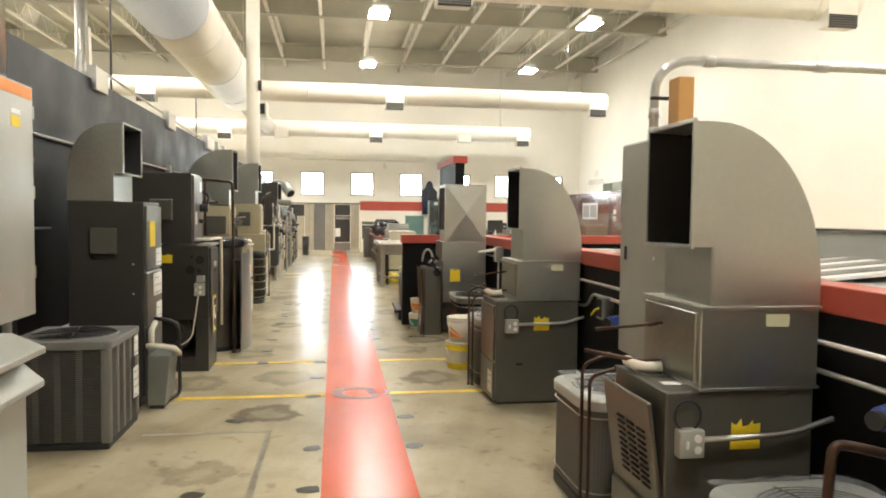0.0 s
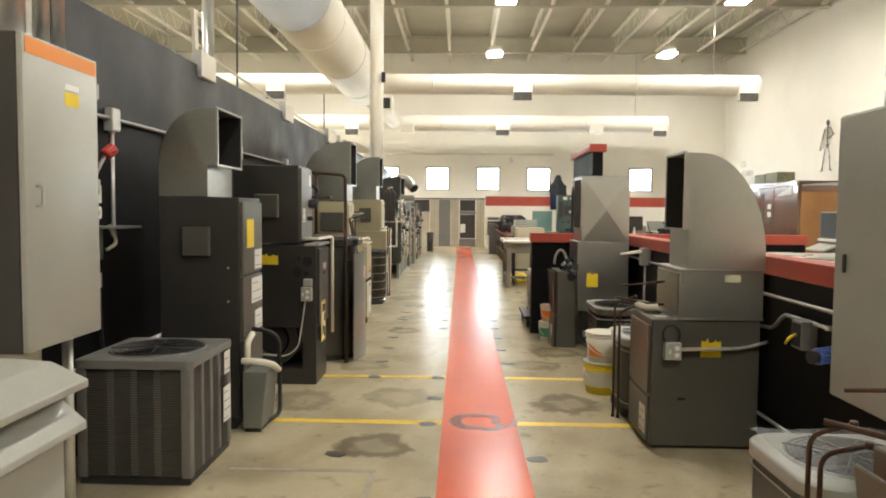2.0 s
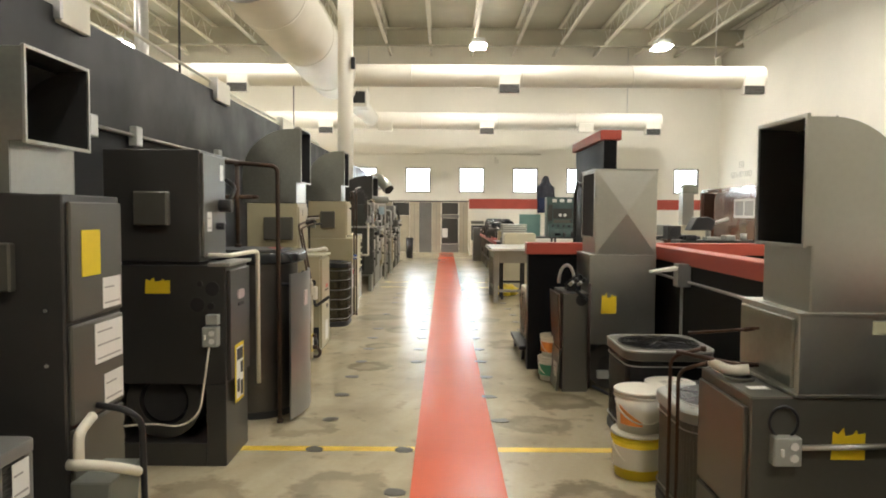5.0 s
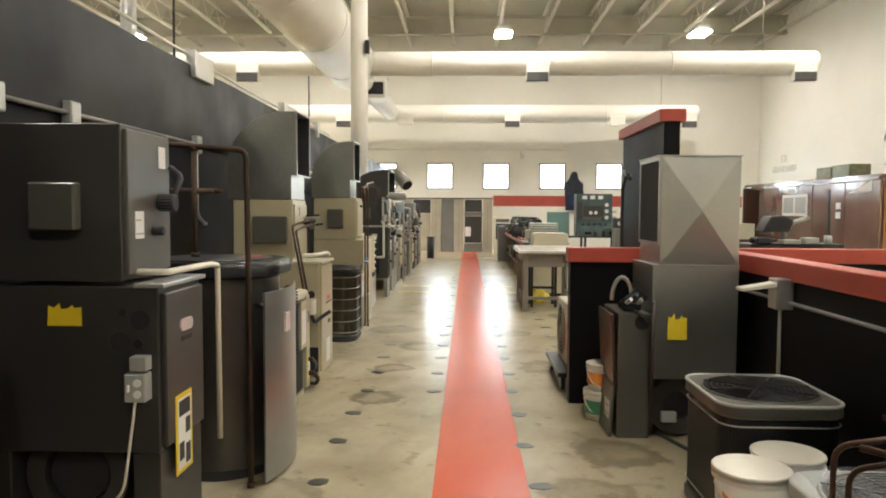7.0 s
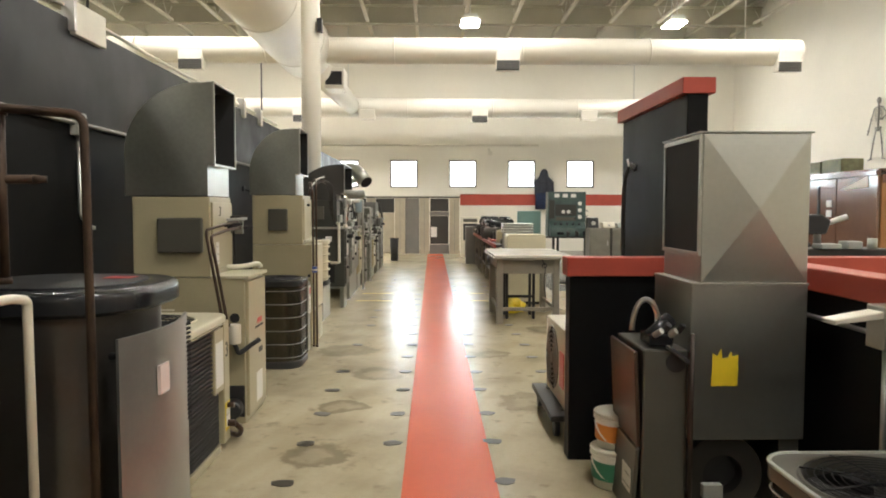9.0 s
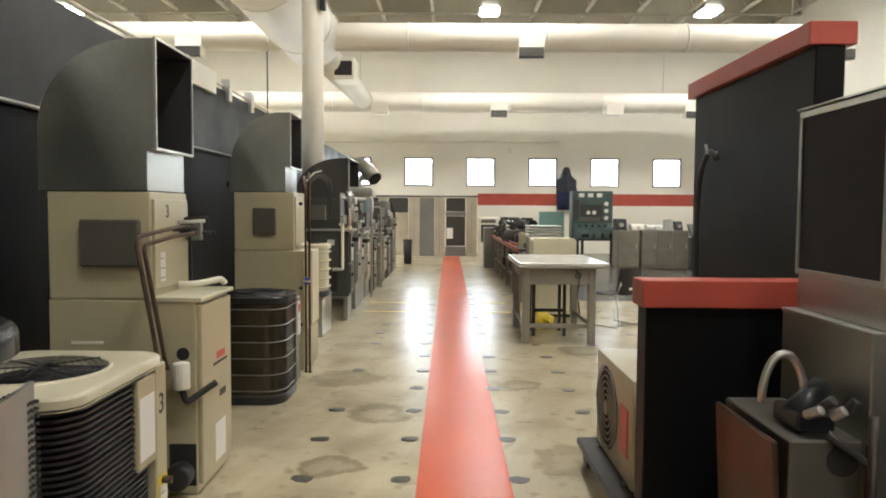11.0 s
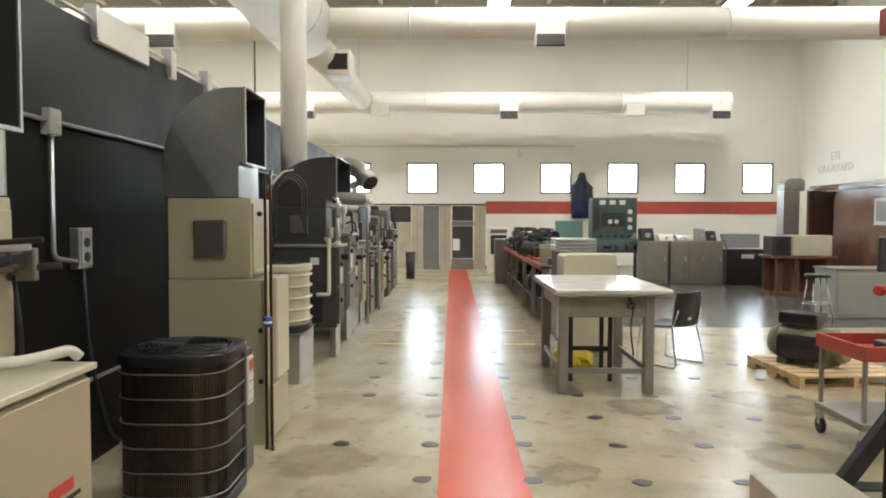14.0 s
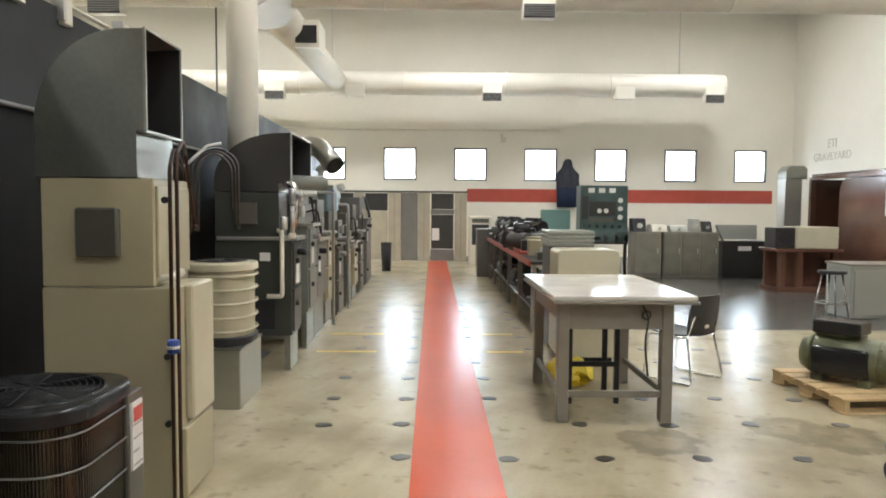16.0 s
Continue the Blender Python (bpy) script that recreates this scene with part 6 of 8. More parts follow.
def bucket(x, y, z, r, h, material, lid, label, band=None, bail=True, mark=None):
    B = thing("bucket", (x, y, z), label, "bucket", "buckets")
    part("pail", cyl((x, y, z), (x, y, z + h), r * 0.88, r, 28), material, B)
    part("rim", annulus((x, y), r * 0.97, r * 1.06, z + h * 0.88, z + h * 0.95, 28), material, B)
    part("lid", cyl((x, y, z + h), (x, y, z + h + 0.018), r * 1.07, seg=28, bev=0.006), lid, B)
    if band:
        part("print_band", annulus((x, y), r * 0.93, r * 0.985, z + h * 0.25, z + h * 0.75, 28), band, B, "coloured printed band")
    if mark:
        a0, a1, ink = mark
        bm = bmesh.new()
        lo, hi = [], []
        for i in range(9):
            a = radians(a0 + (a1 - a0) * i / 8)
            for k, keep in ((0.2, lo), (0.2 + 0.5 * (1 - i / 10), hi)):
                q = r * (0.88 + 0.12 * k) + 0.002
                keep.append(bm.verts.new((x + q * math.cos(a), y + q * math.sin(a), z + h * k)))
        for i in range(8):
            bm.faces.new((lo[i], lo[i + 1], hi[i + 1], hi[i]))
        bm.normal_update()
        bmesh.ops.solidify(bm, geom=bm.faces[:], thickness=0.002)
        part("print_mark", bm, ink, B, "orange printed mark")
    if bail:
        part("bail", tube([(x - r * 1.02 * math.cos(a), y - r * 1.02 * math.sin(a) * 0.9, z + h * 0.8 - 0.12 * math.sin(a)) for a in [radians(q) for q in range(0, 181, 15)]], 0.005, 6), M_PVC, B)


bucket(1.57, 6.33, 0, 0.15, 0.25, M_YELLOWTAPE, M_PVC, "yellow plastic pail with white rim", M_PVC)
bucket(1.58, 6.34, 0.27, 0.145, 0.225, M_PVC, M_PVC, "white plastic pail with orange mark stacked on the yellow one", None, True, (200, 262, M_ORANGE))
bucket(1.83, 6.57, 0, 0.145, 0.48, M_BEIGE, M_PVC, "pale round tub with white lid", None, False)
bucket(1.43, 8.72, 0, 0.13, 0.20, M_PVC, M_PVC, "white pail with green base", M_GREEN)
bucket(1.44, 8.73, 0.22, 0.12, 0.18, M_PVC, M_PVC, "white pail with printed label stacked on top", M_ORANGE)

# third furnace with tall tee plenum
f3 = thing("furnace", (1.85, 8.5, 0), "grey furnace with tall cross-broken galvanized plenum", "furnace")
part("cabinet", bx(1.44, 1.66, 8.24, 8.74, 0.0, 0.86, 0.006), M_GREY, f3)
part("door_panel", spun(bx(-0.02, 0, 8.26, 8.72, 0, 0.48, 0.005), Matrix.Translation((1.44, 0, 0.37)) @ Matrix.Rotation(radians(-3), 4, "Y")), mat("rust_stained_door_paint", (0.085, 0.055, 0.04), 0.34, 0.3, var=0.4, scale=3), f3)
part("lower_door", spun(bx(-0.02, 0, 8.26, 8.72, 0, 0.36, 0.005), Matrix.Translation((1.41, 0, 0.0)) @ Matrix.Rotation(radians(4), 4, "Y")), M_GREY, f3)
sticker(f3, 1.398, 1.402, 8.3, 8.45, 0.06, 0.24, M_WHITE)
part("coil_case", bx(1.655, 2.225, 8.205, 8.765, 0.422, 1.19, 0.005), M_GALV, f3)
part("case_seam", bx(1.652, 2.228, 8.202, 8.768, 1.184, 1.196, 0.001), M_GALV, f3)
part("stain_strip", bx(1.645, 1.668, 8.195, 8.204, 0.43, 0.86, 0.002), M_RUST, f3)
tag_card(f3, 1.76, 8.205, 0.69, 0.13, 0.17)
pl3 = part("plenum", bx(1.70, 2.225, 8.215, 8.75, 1.195, 1.92, 0.004), M_GALV, f3, "galvanized plenum with cross-broken face")
cxm, czm = 1.9625, 1.555
bmx = bmesh.new()
q = [bmx.verts.new(v) for v in ((1.705, 8.214, 1.20), (2.22, 8.214, 1.20), (2.22, 8.214, 1.915), (1.705, 8.214, 1.915), (cxm, 8.172, czm))]
for a, b in ((0, 1), (1, 2), (2, 3), (3, 0)):
    bmx.faces.new((q[a], q[b], q[4]))
part("cross_break", bmx, M_GALV, pl3).data.shade_flat()
for a, b, c, d in ((8.216, 8.236, 1.345, 1.893), (8.729, 8.749, 1.345, 1.893), (8.216, 8.749, 1.893, 1.915), (8.216, 8.749, 1.325, 1.345)):
    part("mouth_flange", bx(1.688, 1.70, a, b, c, d, 0.001), M_GALV, f3)
# flat near-black sheet on the solid plenum paints the mouth's inner shade
part("mouth_lining", bx(1.694, 1.6995, 8.236, 8.729, 1.345, 1.893, 0), M_DARKHOLE, f3)
part("top_flange", bx(1.68, 2.235, 8.205, 8.755, 1.92, 1.927, 0.001), M_GALV, f3)
part("blower_housing", spun(annulus((0, 0), 0.10, 0.20, -0.18, 0.18, 26), Matrix.Translation((1.86, 8.46, 0.22)) @ Matrix.Rotation(radians(90), 4, "X")), M_DARKGREY, f3)
part("blower_wheel", cyl((1.86, 8.34, 0.22), (1.86, 8.6, 0.22), 0.09, seg=20), M_BLACK, f3)
part("junction", bx(1.74, 1.84, 8.22, 8.26, 0.12, 0.19, 0.004), M_LIGHTGREY, f3)
part("back_leg", bx(2.12, 2.22, 8.24, 8.76, 0.0, 0.42, 0.004), M_GALVDARK, f3)
part("flue_hole", cyl((1.60, 8.236, 0.80), (1.60, 8.242, 0.80), 0.05, seg=18), M_DARKHOLE, f3)
part("inducer", joined(bx(1.48, 1.60, 8.28, 8.45, 0.87, 0.93, 0.008), cyl((1.50, 8.36, 0.9), (1.62, 8.40, 0.99), 0.04, seg=14), cyl((1.55, 8.24, 0.88), (1.66, 8.20, 0.80), 0.014, seg=8)), M_SATINBLACK, f3, "dark gas valve and fittings")
for k in range(4):
    part("fitting", cyl((1.50 + 0.035 * k, 8.27 - 0.01 * k, 0.93 + 0.02 * (k % 2)), (1.52 + 0.035 * k, 8.22, 0.96 + 0.03 * (k % 2)), 0.016, seg=10, bev=0.003), (M_STEEL, M_BLACK)[k % 2], f3)
part("hose_arch", tube([(1.50 + 0.07 * math.cos(a), 8.42, 0.93 + 0.16 * math.sin(a)) for a in [radians(w) for w in range(180, -1, -15)]], 0.014, 8), M_STEEL, f3, "bent steel tube")
part("copper_line", tube(bend([(1.66, 8.19, 0.95), (1.655, 8.18, 0.5), (1.66, 8.19, 0.05)], 0.05), 0.013, 8), M_IRON, f3)
part("cable", tube(bend([(1.70, 8.2, 0.06), (1.85, 7.95, 0.02), (2.0, 7.7, 0.02)], 0.1), 0.014, 8), M_BLACK, f3)

# wall-hung hose and handset on the tall partition
hs = thing("hose_loop", (1.95, 9.6, 1.8), "black hose looped on a hook of the tall black wall", "hose")
part("hose", tube(bend([(1.975, 10.30, 1.86), (1.955, 10.36, 1.92), (1.95, 10.50, 1.80), (1.96, 10.57, 1.45), (1.975, 10.57, 0.5)], 0.1), 0.017, 10), M_DARKGREY, hs)
part("hook", tube([(2.0, 10.36, 1.9), (1.94, 10.36, 1.9), (1.93, 10.36, 1.95)], 0.01, 8), M_STEEL, hs)

# outdoor heat pump on a dolly behind the partition end
dl = thing("dolly", (1.5, 9.87, 0), "low black wheeled dolly under the heat pump", "dolly")
part("deck", bx(1.20, 1.62, 9.48, 10.4, 0.12, 0.16, 0.006), M_BLACK, dl)
for x in (1.25, 1.57):
    for y in (9.57, 10.3):
        part("wheel", cyl((x - 0.018, y, 0.06), (x + 0.018, y, 0.06), 0.06, seg=18, bev=0.006), M_BLACK, dl)
hp = thing("outdoor_unit", (1.45, 9.92, 0.16), "beige outdoor heat pump with round fan grille on a dolly", "heat pump")
part("case", bx(1.31, 1.60, 9.54, 10.36, 0.16, 0.72, 0.014, 2), M_BEIGE, hp)
part("fan_recess", cyl((1.306, 10.07, 0.44), (1.312, 10.07, 0.44), 0.23, seg=32), M_DARKHOLE, hp)
part("grille", joined(*[tube([(1.30, 10.07 + q * math.cos(a), 0.44 + q * math.sin(a)) for a in (2 * math.pi * j / 28 for j in range(29))], 0.004, 5) for q in (0.04, 0.075, 0.11, 0.145, 0.18, 0.215, 0.24)]), M_LIGHTGREY, hp)
part("hub", cyl((1.295, 10.07, 0.44), (1.308, 10.07, 0.44), 0.035, seg=16), M_LIGHTGREY, hp)
sticker(hp, 1.304, 1.3095, 9.62, 9.77, 0.3, 0.55, M_REDPLASTIC, "brand_mark", False)
for y in (9.64, 10.24):
    part("foot", bx(1.29, 1.62, y - 0.03, y + 0.03, 0.158, 0.17, 0.002), M_GREY, hp)
br = thing("diagonal_brace", (2.9, 12.1, 0), "black steel floor stand with a diagonal brace", "brace")
part("brace", prism([(2.53, 0.0), (2.64, 0.0), (3.16, 0.72), (3.10, 0.80)], 12.06, 12.13, "y", 0.004), M_BLACK, br)
part("post", bx(3.10, 3.19, 12.05, 12.14, 0.0, 1.25, 0.005), M_BLACK, br)
part("foot", bx(2.5, 3.25, 12.03, 12.16, 0.0, 0.012, 0.002), M_BLACK, br)

# ---- the open bay beyond ----
tb = thing("work_table", (1.68, 14.8, 0), "grey-painted work table with pale laminate top", "table")
TX0, TX1, TY0, TY1, TZ = 1.27, 2.12, 14.26, 15.5, 0.95
part("tabletop", bx(1.22, 2.25, 14.14, 15.75, TZ - 0.035, TZ, 0.008), M_TABLETOP, tb)
part("top_edge", bx(1.21, 2.26, 14.13, 15.76, TZ - 0.06, TZ - 0.037, 0.004), M_TABLELEG, tb)
for x in (TX0, TX1 - 0.085):
    for y in (TY0, TY1 - 0.085):
        part("leg", bx(x, x + 0.085, y, y + 0.085, 0, TZ - 0.06, 0.005), M_TABLELEG, tb)
part("apron", bx(TX0 + 0.085, TX1 - 0.085, TY0 + 0.01, TY0 + 0.04, TZ - 0.26, TZ - 0.06, 0.004), M_TABLELEG, tb)
part("apron", bx(TX0 + 0.085, TX1 - 0.085, TY1 - 0.04, TY1 - 0.01, TZ - 0.26, TZ - 0.06, 0.004), M_TABLELEG, tb)
part("side_rail", bx(TX0 + 0.01, TX0 + 0.04, TY0 + 0.085, TY1 - 0.085, TZ - 0.2, TZ - 0.06, 0.004), M_TABLELEG, tb)
part("side_rail", bx(TX1 - 0.04, TX1 - 0.01, TY0 + 0.085, TY1 - 0.085, TZ - 0.2, TZ - 0.06, 0.004), M_TABLELEG, tb)
part("stretcher", bx(TX0 + 0.085, TX1 - 0.085, TY0 + 0.02, TY0 + 0.05, 0.18, 0.23, 0.004), M_TABLELEG, tb)
for x in (TX0 + 0.02, TX1 - 0.05):
    part("stretcher", bx(x, x + 0.03, TY0 + 0.085, TY1 - 0.085, 0.18, 0.23, 0.004), M_TABLELEG, tb)
part("cable", tube(bend([(1.88, TY0 - 0.01, 0.88), (1.93, TY0 - 0.02, 0.78), (1.9, TY0 - 0.02, 0.6), (1.93, TY0 - 0.02, 0.35)], 0.1), 0.007, 6), M_BLACK, tb)
part("cable_coil", tube([(1.91 + 0.03 * math.cos(a), TY0 - 0.02, 0.80 + 0.03 * math.sin(a)) for a in (2 * math.pi * j / 16 for j in range(17))], 0.007, 6), M_BLACK, tb)
stl = thing("stool", (1.7, 15.0, 0), "dark wooden stool pushed under the table", "stool")
part("seat", bx(1.44, 1.88, 14.75, 15.2, 0.66, 0.70, 0.008), M_BLACK, stl)
for x in (1.46, 1.84):
    for y in (14.77, 15.16):
        part("leg", bx(x - 0.02, x + 0.02, y - 0.02, y + 0.02, 0, 0.66, 0.004), M_BLACK, stl)
part("stretcher", bx(1.48, 1.84, 14.76, 14.79, 0.3, 0.34, 0.003), M_BLACK, stl)
bag = thing("yellow_bag", (1.6, 15.6, 0), "crumpled yellow bag on the floor", "bag")
bmb = bmesh.new()
bmesh.ops.create_icosphere(bmb, subdivisions=3, radius=1.0)
for v in bmb.verts:
    n1 = 1 + 0.35 * noise.noise(v.co * 2.2)
    v.co = Vector((1.62 + 0.2 * v.co.x * n1, 15.55 + 0.3 * v.co.y * n1, max(0.0, 0.07 + 0.13 * v.co.z * n1)))
part("sack", bmb, M_YELLOWTAPE, bag)
bp = thing("beige_cabinet", (1.93, 16.5, 0), "beige rounded machine cabinet behind the table", "cabinet")
part("body", prism(rrect(1.62, 2.25, 0.05, 1.15, 0.05, 5), 16.25, 16.75, "y", 0.008), M_BEIGE, bp)
part("plinth", bx(1.68, 2.2, 16.3, 16.7, 0, 0.06, 0), M_BLACK, bp)
bk = thing("stacked_trays", (1.9, 17.0, 0), "stack of pale wire trays on a crate", "trays")
part("crate", bx(1.66, 2.14, 17.0, 17.5, 0, 1.14, 0.01), M_DARKGREY, bk)
for i in range(4):
    part("tray", bx(1.64, 2.16, 16.98, 17.52, 1.145 + i * 0.045, 1.18 + i * 0.045, 0.008), M_LIGHTGREY, bk)


def stack_chair(x, y, turn):
    C = thing("stacking_chair", (x, y, 0), "black plastic stacking chair on chrome wire legs", "chair")
    R = Matrix.Translation((x, y, 0)) @ Matrix.Rotation(radians(turn), 4, "Z")
    bm = bmesh.new()
    bmesh.ops.create_grid(bm, x_segments=10, y_segments=10, size=0.5)
    for v in bm.verts:
        u, w = v.co.x * 2, v.co.y * 2
        v.co = Vector((0.22 * u * (1 - 0.08 * w * w), 0.21 * w, 0.44 + 0.02 * u * u - 0.02 * (1 - w * w)))
    bm.normal_update()
    bmesh.ops.solidify(bm, geom=bm.faces[:], thickness=0.012)
    part("seat", spun(bm, R), M_BLACK, C)
    bm = bmesh.new()
    bmesh.ops.create_grid(bm, x_segments=10, y_segments=10, size=0.5)
    for v in bm.verts:
        u, w = v.co.x * 2, v.co.y * 2
        v.co = Vector((0.23 * u * (1 - 0.06 * w * w), 0.21 + 0.05 * (w + 1) / 2 - 0.035 * u * u, 0.62 + 0.18 * w))
    bm.normal_update()
    bmesh.ops.solidify(bm, geom=bm.faces[:], thickness=0.012)
    part("backrest", spun(bm, R), M_BLACK, C)
    for s in (-1, 1):
        part("leg_frame", spun(tube(bend([(s * 0.2, 0.24, 0.62), (s * 0.22, 0.18, 0.42), (s * 0.24, -0.2, 0.42), (s * 0.26, -0.24, 0.01), (s * 0.26, 0.26, 0.01), (s * 0.22, 0.18, 0.42)], 0.04), 0.009, 8), R), M_CHROME, C)
    part("badge", spun(bx(-0.03, 0.03, 0.235, 0.245, 0.5, 0.53, 0.004), R), M_PVC, C)
    return C


stack_chair(2.68, 15.62, -142)

# wooden pallet with big motor
pa = thing("pallet", (4.0, 15.4, 0), "pale wooden pallet under the generator", "pallet")
PR = Matrix.Translation((4.02, 15.0, 0)) @ Matrix.Rotation(radians(3), 4, "Z")
for i in range(6):
    part("deck_board", spun(bx(-0.54, 0.54, -0.52 + i * 0.178, -0.38 + i * 0.178, 0.105, 0.125, 0.003), PR), M_PALLET, pa)
for x in (-0.53, -0.02, 0.47):
    part("stringer", spun(joined(bx(x, x + 0.045, -0.52, 0.51, 0.065, 0.105, 0.003), bx(x, x + 0.045, -0.52, -0.32, 0.018, 0.066, 0.003), bx(x, x + 0.045, -0.1, 0.1, 0.018, 0.066, 0.003), bx(x, x + 0.045, 0.32, 0.51, 0.018, 0.066, 0.003)), PR), M_PALLET, pa)
for y in (-0.52, -0.07, 0.37):
    part("bottom_board", spun(bx(-0.54, 0.54, y, y + 0.14, 0.0, 0.018, 0.002), PR), M_PALLET, pa)
mo = thing("electric_motor", (4.0, 15.3, 0.125), "large olive-green generator with black control box on the pallet", "motor")
MR = Matrix.Translation((3.87, 15.06, 0.125)) @ Matrix.Rotation(radians(40), 4, "Z")
part("barrel", spun(cyl((-0.02, -0.30, 0.2), (-0.02, 0.22, 0.2), 0.18, seg=32, bev=0.015), MR), M_OLIVE, mo)
part("end_bell", spun(cyl((-0.02, -0.40, 0.2), (-0.02, -0.30, 0.2), 0.13, 0.18, 32, True), MR), M_OLIVE, mo)
part("rear_bell", spun(cyl((-0.02, 0.22, 0.2), (-0.02, 0.32, 0.2), 0.18, 0.13, 32), MR), M_OLIVE, mo)
part("side_cover", spun(bx(-0.23, -0.12, -0.24, 0.2, 0.06, 0.3, 0.03, 2), MR), M_SATINBLACK, mo)
part("control_box", spun(bx(-0.15, 0.11, -0.16, 0.22, 0.40, 0.51, 0.012), MR), M_SATINBLACK, mo)
part("bracket", spun(bx(-0.1, 0.06, -0.15, 0.2, 0.37, 0.405, 0.006), MR), M_OLIVE, mo)
part("foot", spun(bx(-0.2, 0.16, -0.26, -0.16, 0.0, 0.06, 0.006), MR), M_OLIVE, mo)
part("foot", spun(bx(-0.2, 0.16, 0.1, 0.2, 0.0, 0.06, 0.006), MR), M_OLIVE, mo)
for a in range(0, 360, 45):
    part("bolt", spun(cyl((-0.02 + 0.165 * math.cos(radians(a)), -0.325, 0.2 + 0.165 * math.sin(radians(a))), (-0.02 + 0.165 * math.cos(radians(a)), -0.29, 0.2 + 0.165 * math.sin(radians(a))), 0.014, seg=8), MR), M_OLIVE, mo)

# red-topped cart
ct = thing("tool_cart", (3.4, 12.9, 0), "grey steel cart with red tray top and black casters", "cart")
CR = Matrix.Translation((3.37, 12.88, 0)) @ Matrix.Rotation(radians(0), 4, "Z")
part("tray", spun(joined(bx(-0.38, 0.38, -0.3, 0.3, 0.64, 0.66, 0.003), bx(-0.38, 0.38, -0.3, -0.28, 0.66, 0.74, 0.003), bx(-0.38, 0.38, 0.28, 0.3, 0.66, 0.74, 0.003), bx(-0.38, -0.36, -0.28, 0.28, 0.66, 0.74, 0.003), bx(0.36, 0.38, -0.28, 0.28, 0.66, 0.74, 0.003)), CR), M_RED, ct, "red steel tray")
part("shelf", spun(bx(-0.38, 0.38, -0.3, 0.3, 0.18, 0.23, 0.006), CR), M_TABLELEG, ct)
for x in (-0.36, 0.34):
    for y in (-0.28, 0.26):
        part("post", spun(bx(x, x + 0.025, y, y + 0.025, 0.12, 0.66, 0.002), CR), M_TABLELEG, ct)
        w = part("caster", spun(cyl((x + 0.0, y + 0.012, 0.06), (x + 0.03, y + 0.012, 0.06), 0.06, seg=18, bev=0.006), CR), M_BLACK, ct)
        part("fork", spun(bx(x - 0.006, x + 0.036, y - 0.005, y + 0.03, 0.07, 0.18, 0.003), CR), M_STEEL, w)
cm = thing("pump_set", (3.5, 12.85, 0.66), "small black pump with gauges standing on the cart", "pump")
part("base", bx(3.3, 3.7, 12.7, 13.0, 0.66, 0.72, 0.008), M_BLACK, cm)
part("barrel", cyl((3.35, 12.85, 0.82), (3.65, 12.85, 0.82), 0.1, seg=20, bev=0.01), M_DARKGREY, cm)
part("gauge_panel", bx(3.3, 3.6, 12.95, 12.99, 1.2, 1.45, 0.008), M_DARKGREY, cm)
part("post", cyl((3.45, 12.96, 0.72), (3.45, 12.96, 1.25), 0.018, seg=10), M_STEEL, cm)
part("red_knob", cyl((3.3, 12.9, 1.08), (3.25, 12.88, 1.08), 0.04, seg=14, bev=0.008), M_REDPLASTIC, cm)

# long motor bench along the lane
bench = thing("motor_bench", (2.0, 21.4, 0), "long steel bench with red edge crowded with motors", "workbench")
part("top", bx(1.58, 2.5, 17.9, 24.6, 0.86, 0.90, 0.005), M_DARKGREY, bench)
part("red_edge", bx(1.555, 1.582, 17.9, 24.6, 0.84, 0.91, 0.004), M_RED, bench)
for y in (17.95, 19.3, 20.7, 22.1, 23.4, 24.5):
    for x in (1.6, 2.42):
        part("leg", bx(x, x + 0.06, y, y + 0.06, 0, 0.86, 0.004), M_TABLELEG, bench)
part("lower_shelf", bx(1.62, 2.46, 17.95, 24.55, 0.28, 0.31, 0.004), M_DARKGREY, bench)
rng = random.Random(5)


def small_motor(x, y, z, r, ln, turn):
    m = thing("electric_motor", (x, y, z), "small black electric motor stored at the bench", "motor", "bench motors")
    T = Matrix.Translation((x, y, z)) @ Matrix.Rotation(radians(turn), 4, "Z")
    part("barrel", spun(cyl((-ln / 2, 0, r), (ln / 2, 0, r), r, seg=18, bev=0.01), T), rng.choice((M_BLACK, M_SATINBLACK, M_DARKGREY)), m)
    part("shaft", spun(cyl((ln / 2, 0, r), (ln / 2 + 0.07, 0, r), 0.014, seg=8), T), M_STEEL, m)
    part("terminal_box", spun(bx(-0.05, 0.06, -0.05, 0.05, 1.8 * r, 2.1 * r + 0.03, 0.005), T), M_BLACK, m)
    part("foot", spun(bx(-ln * 0.4, ln * 0.4, -r * 0.8, r * 0.8, 0, 0.02, 0.003), T), M_BLACK, m)


for i in range(22):
    small_motor(1.72 + 0.26 * (i % 3) + rng.uniform(-0.03, 0.03), 20.2 + 0.2 * i + rng.uniform(-0.04, 0.04), 0.90, rng.uniform(0.10, 0.15), rng.uniform(0.24, 0.36), rng.uniform(0, 180))
for i in range(16):
    small_motor(1.78 + 0.3 * (i % 2), 20.4 + 0.26 * i, 1.13, rng.uniform(0.08, 0.115), 0.27, rng.uniform(0, 180))
for i in range(16):
    small_motor(1.78 + 0.3 * (i % 2), 18.2 + 0.4 * i, 0.31, rng.uniform(0.09, 0.14), rng.uniform(0.24, 0.34), rng.uniform(0, 180))
for i in range(8):
    bxx = thing("parts_box", (2.2, 18.2 + 0.26 * i, 0.9), "small box of metal parts on the bench", "box", "parts boxes")
    y = 18.15 + 0.26 * i
    part("box", bx(1.7 + 0.1 * (i % 3), 2.1 + 0.1 * (i % 3), y, y + 0.2, 0.90, 1.0 + 0.04 * (i % 4), 0.006), (M_GREY, M_LIGHTGREY, M_BLACK, M_TAN)[i % 4], bxx)
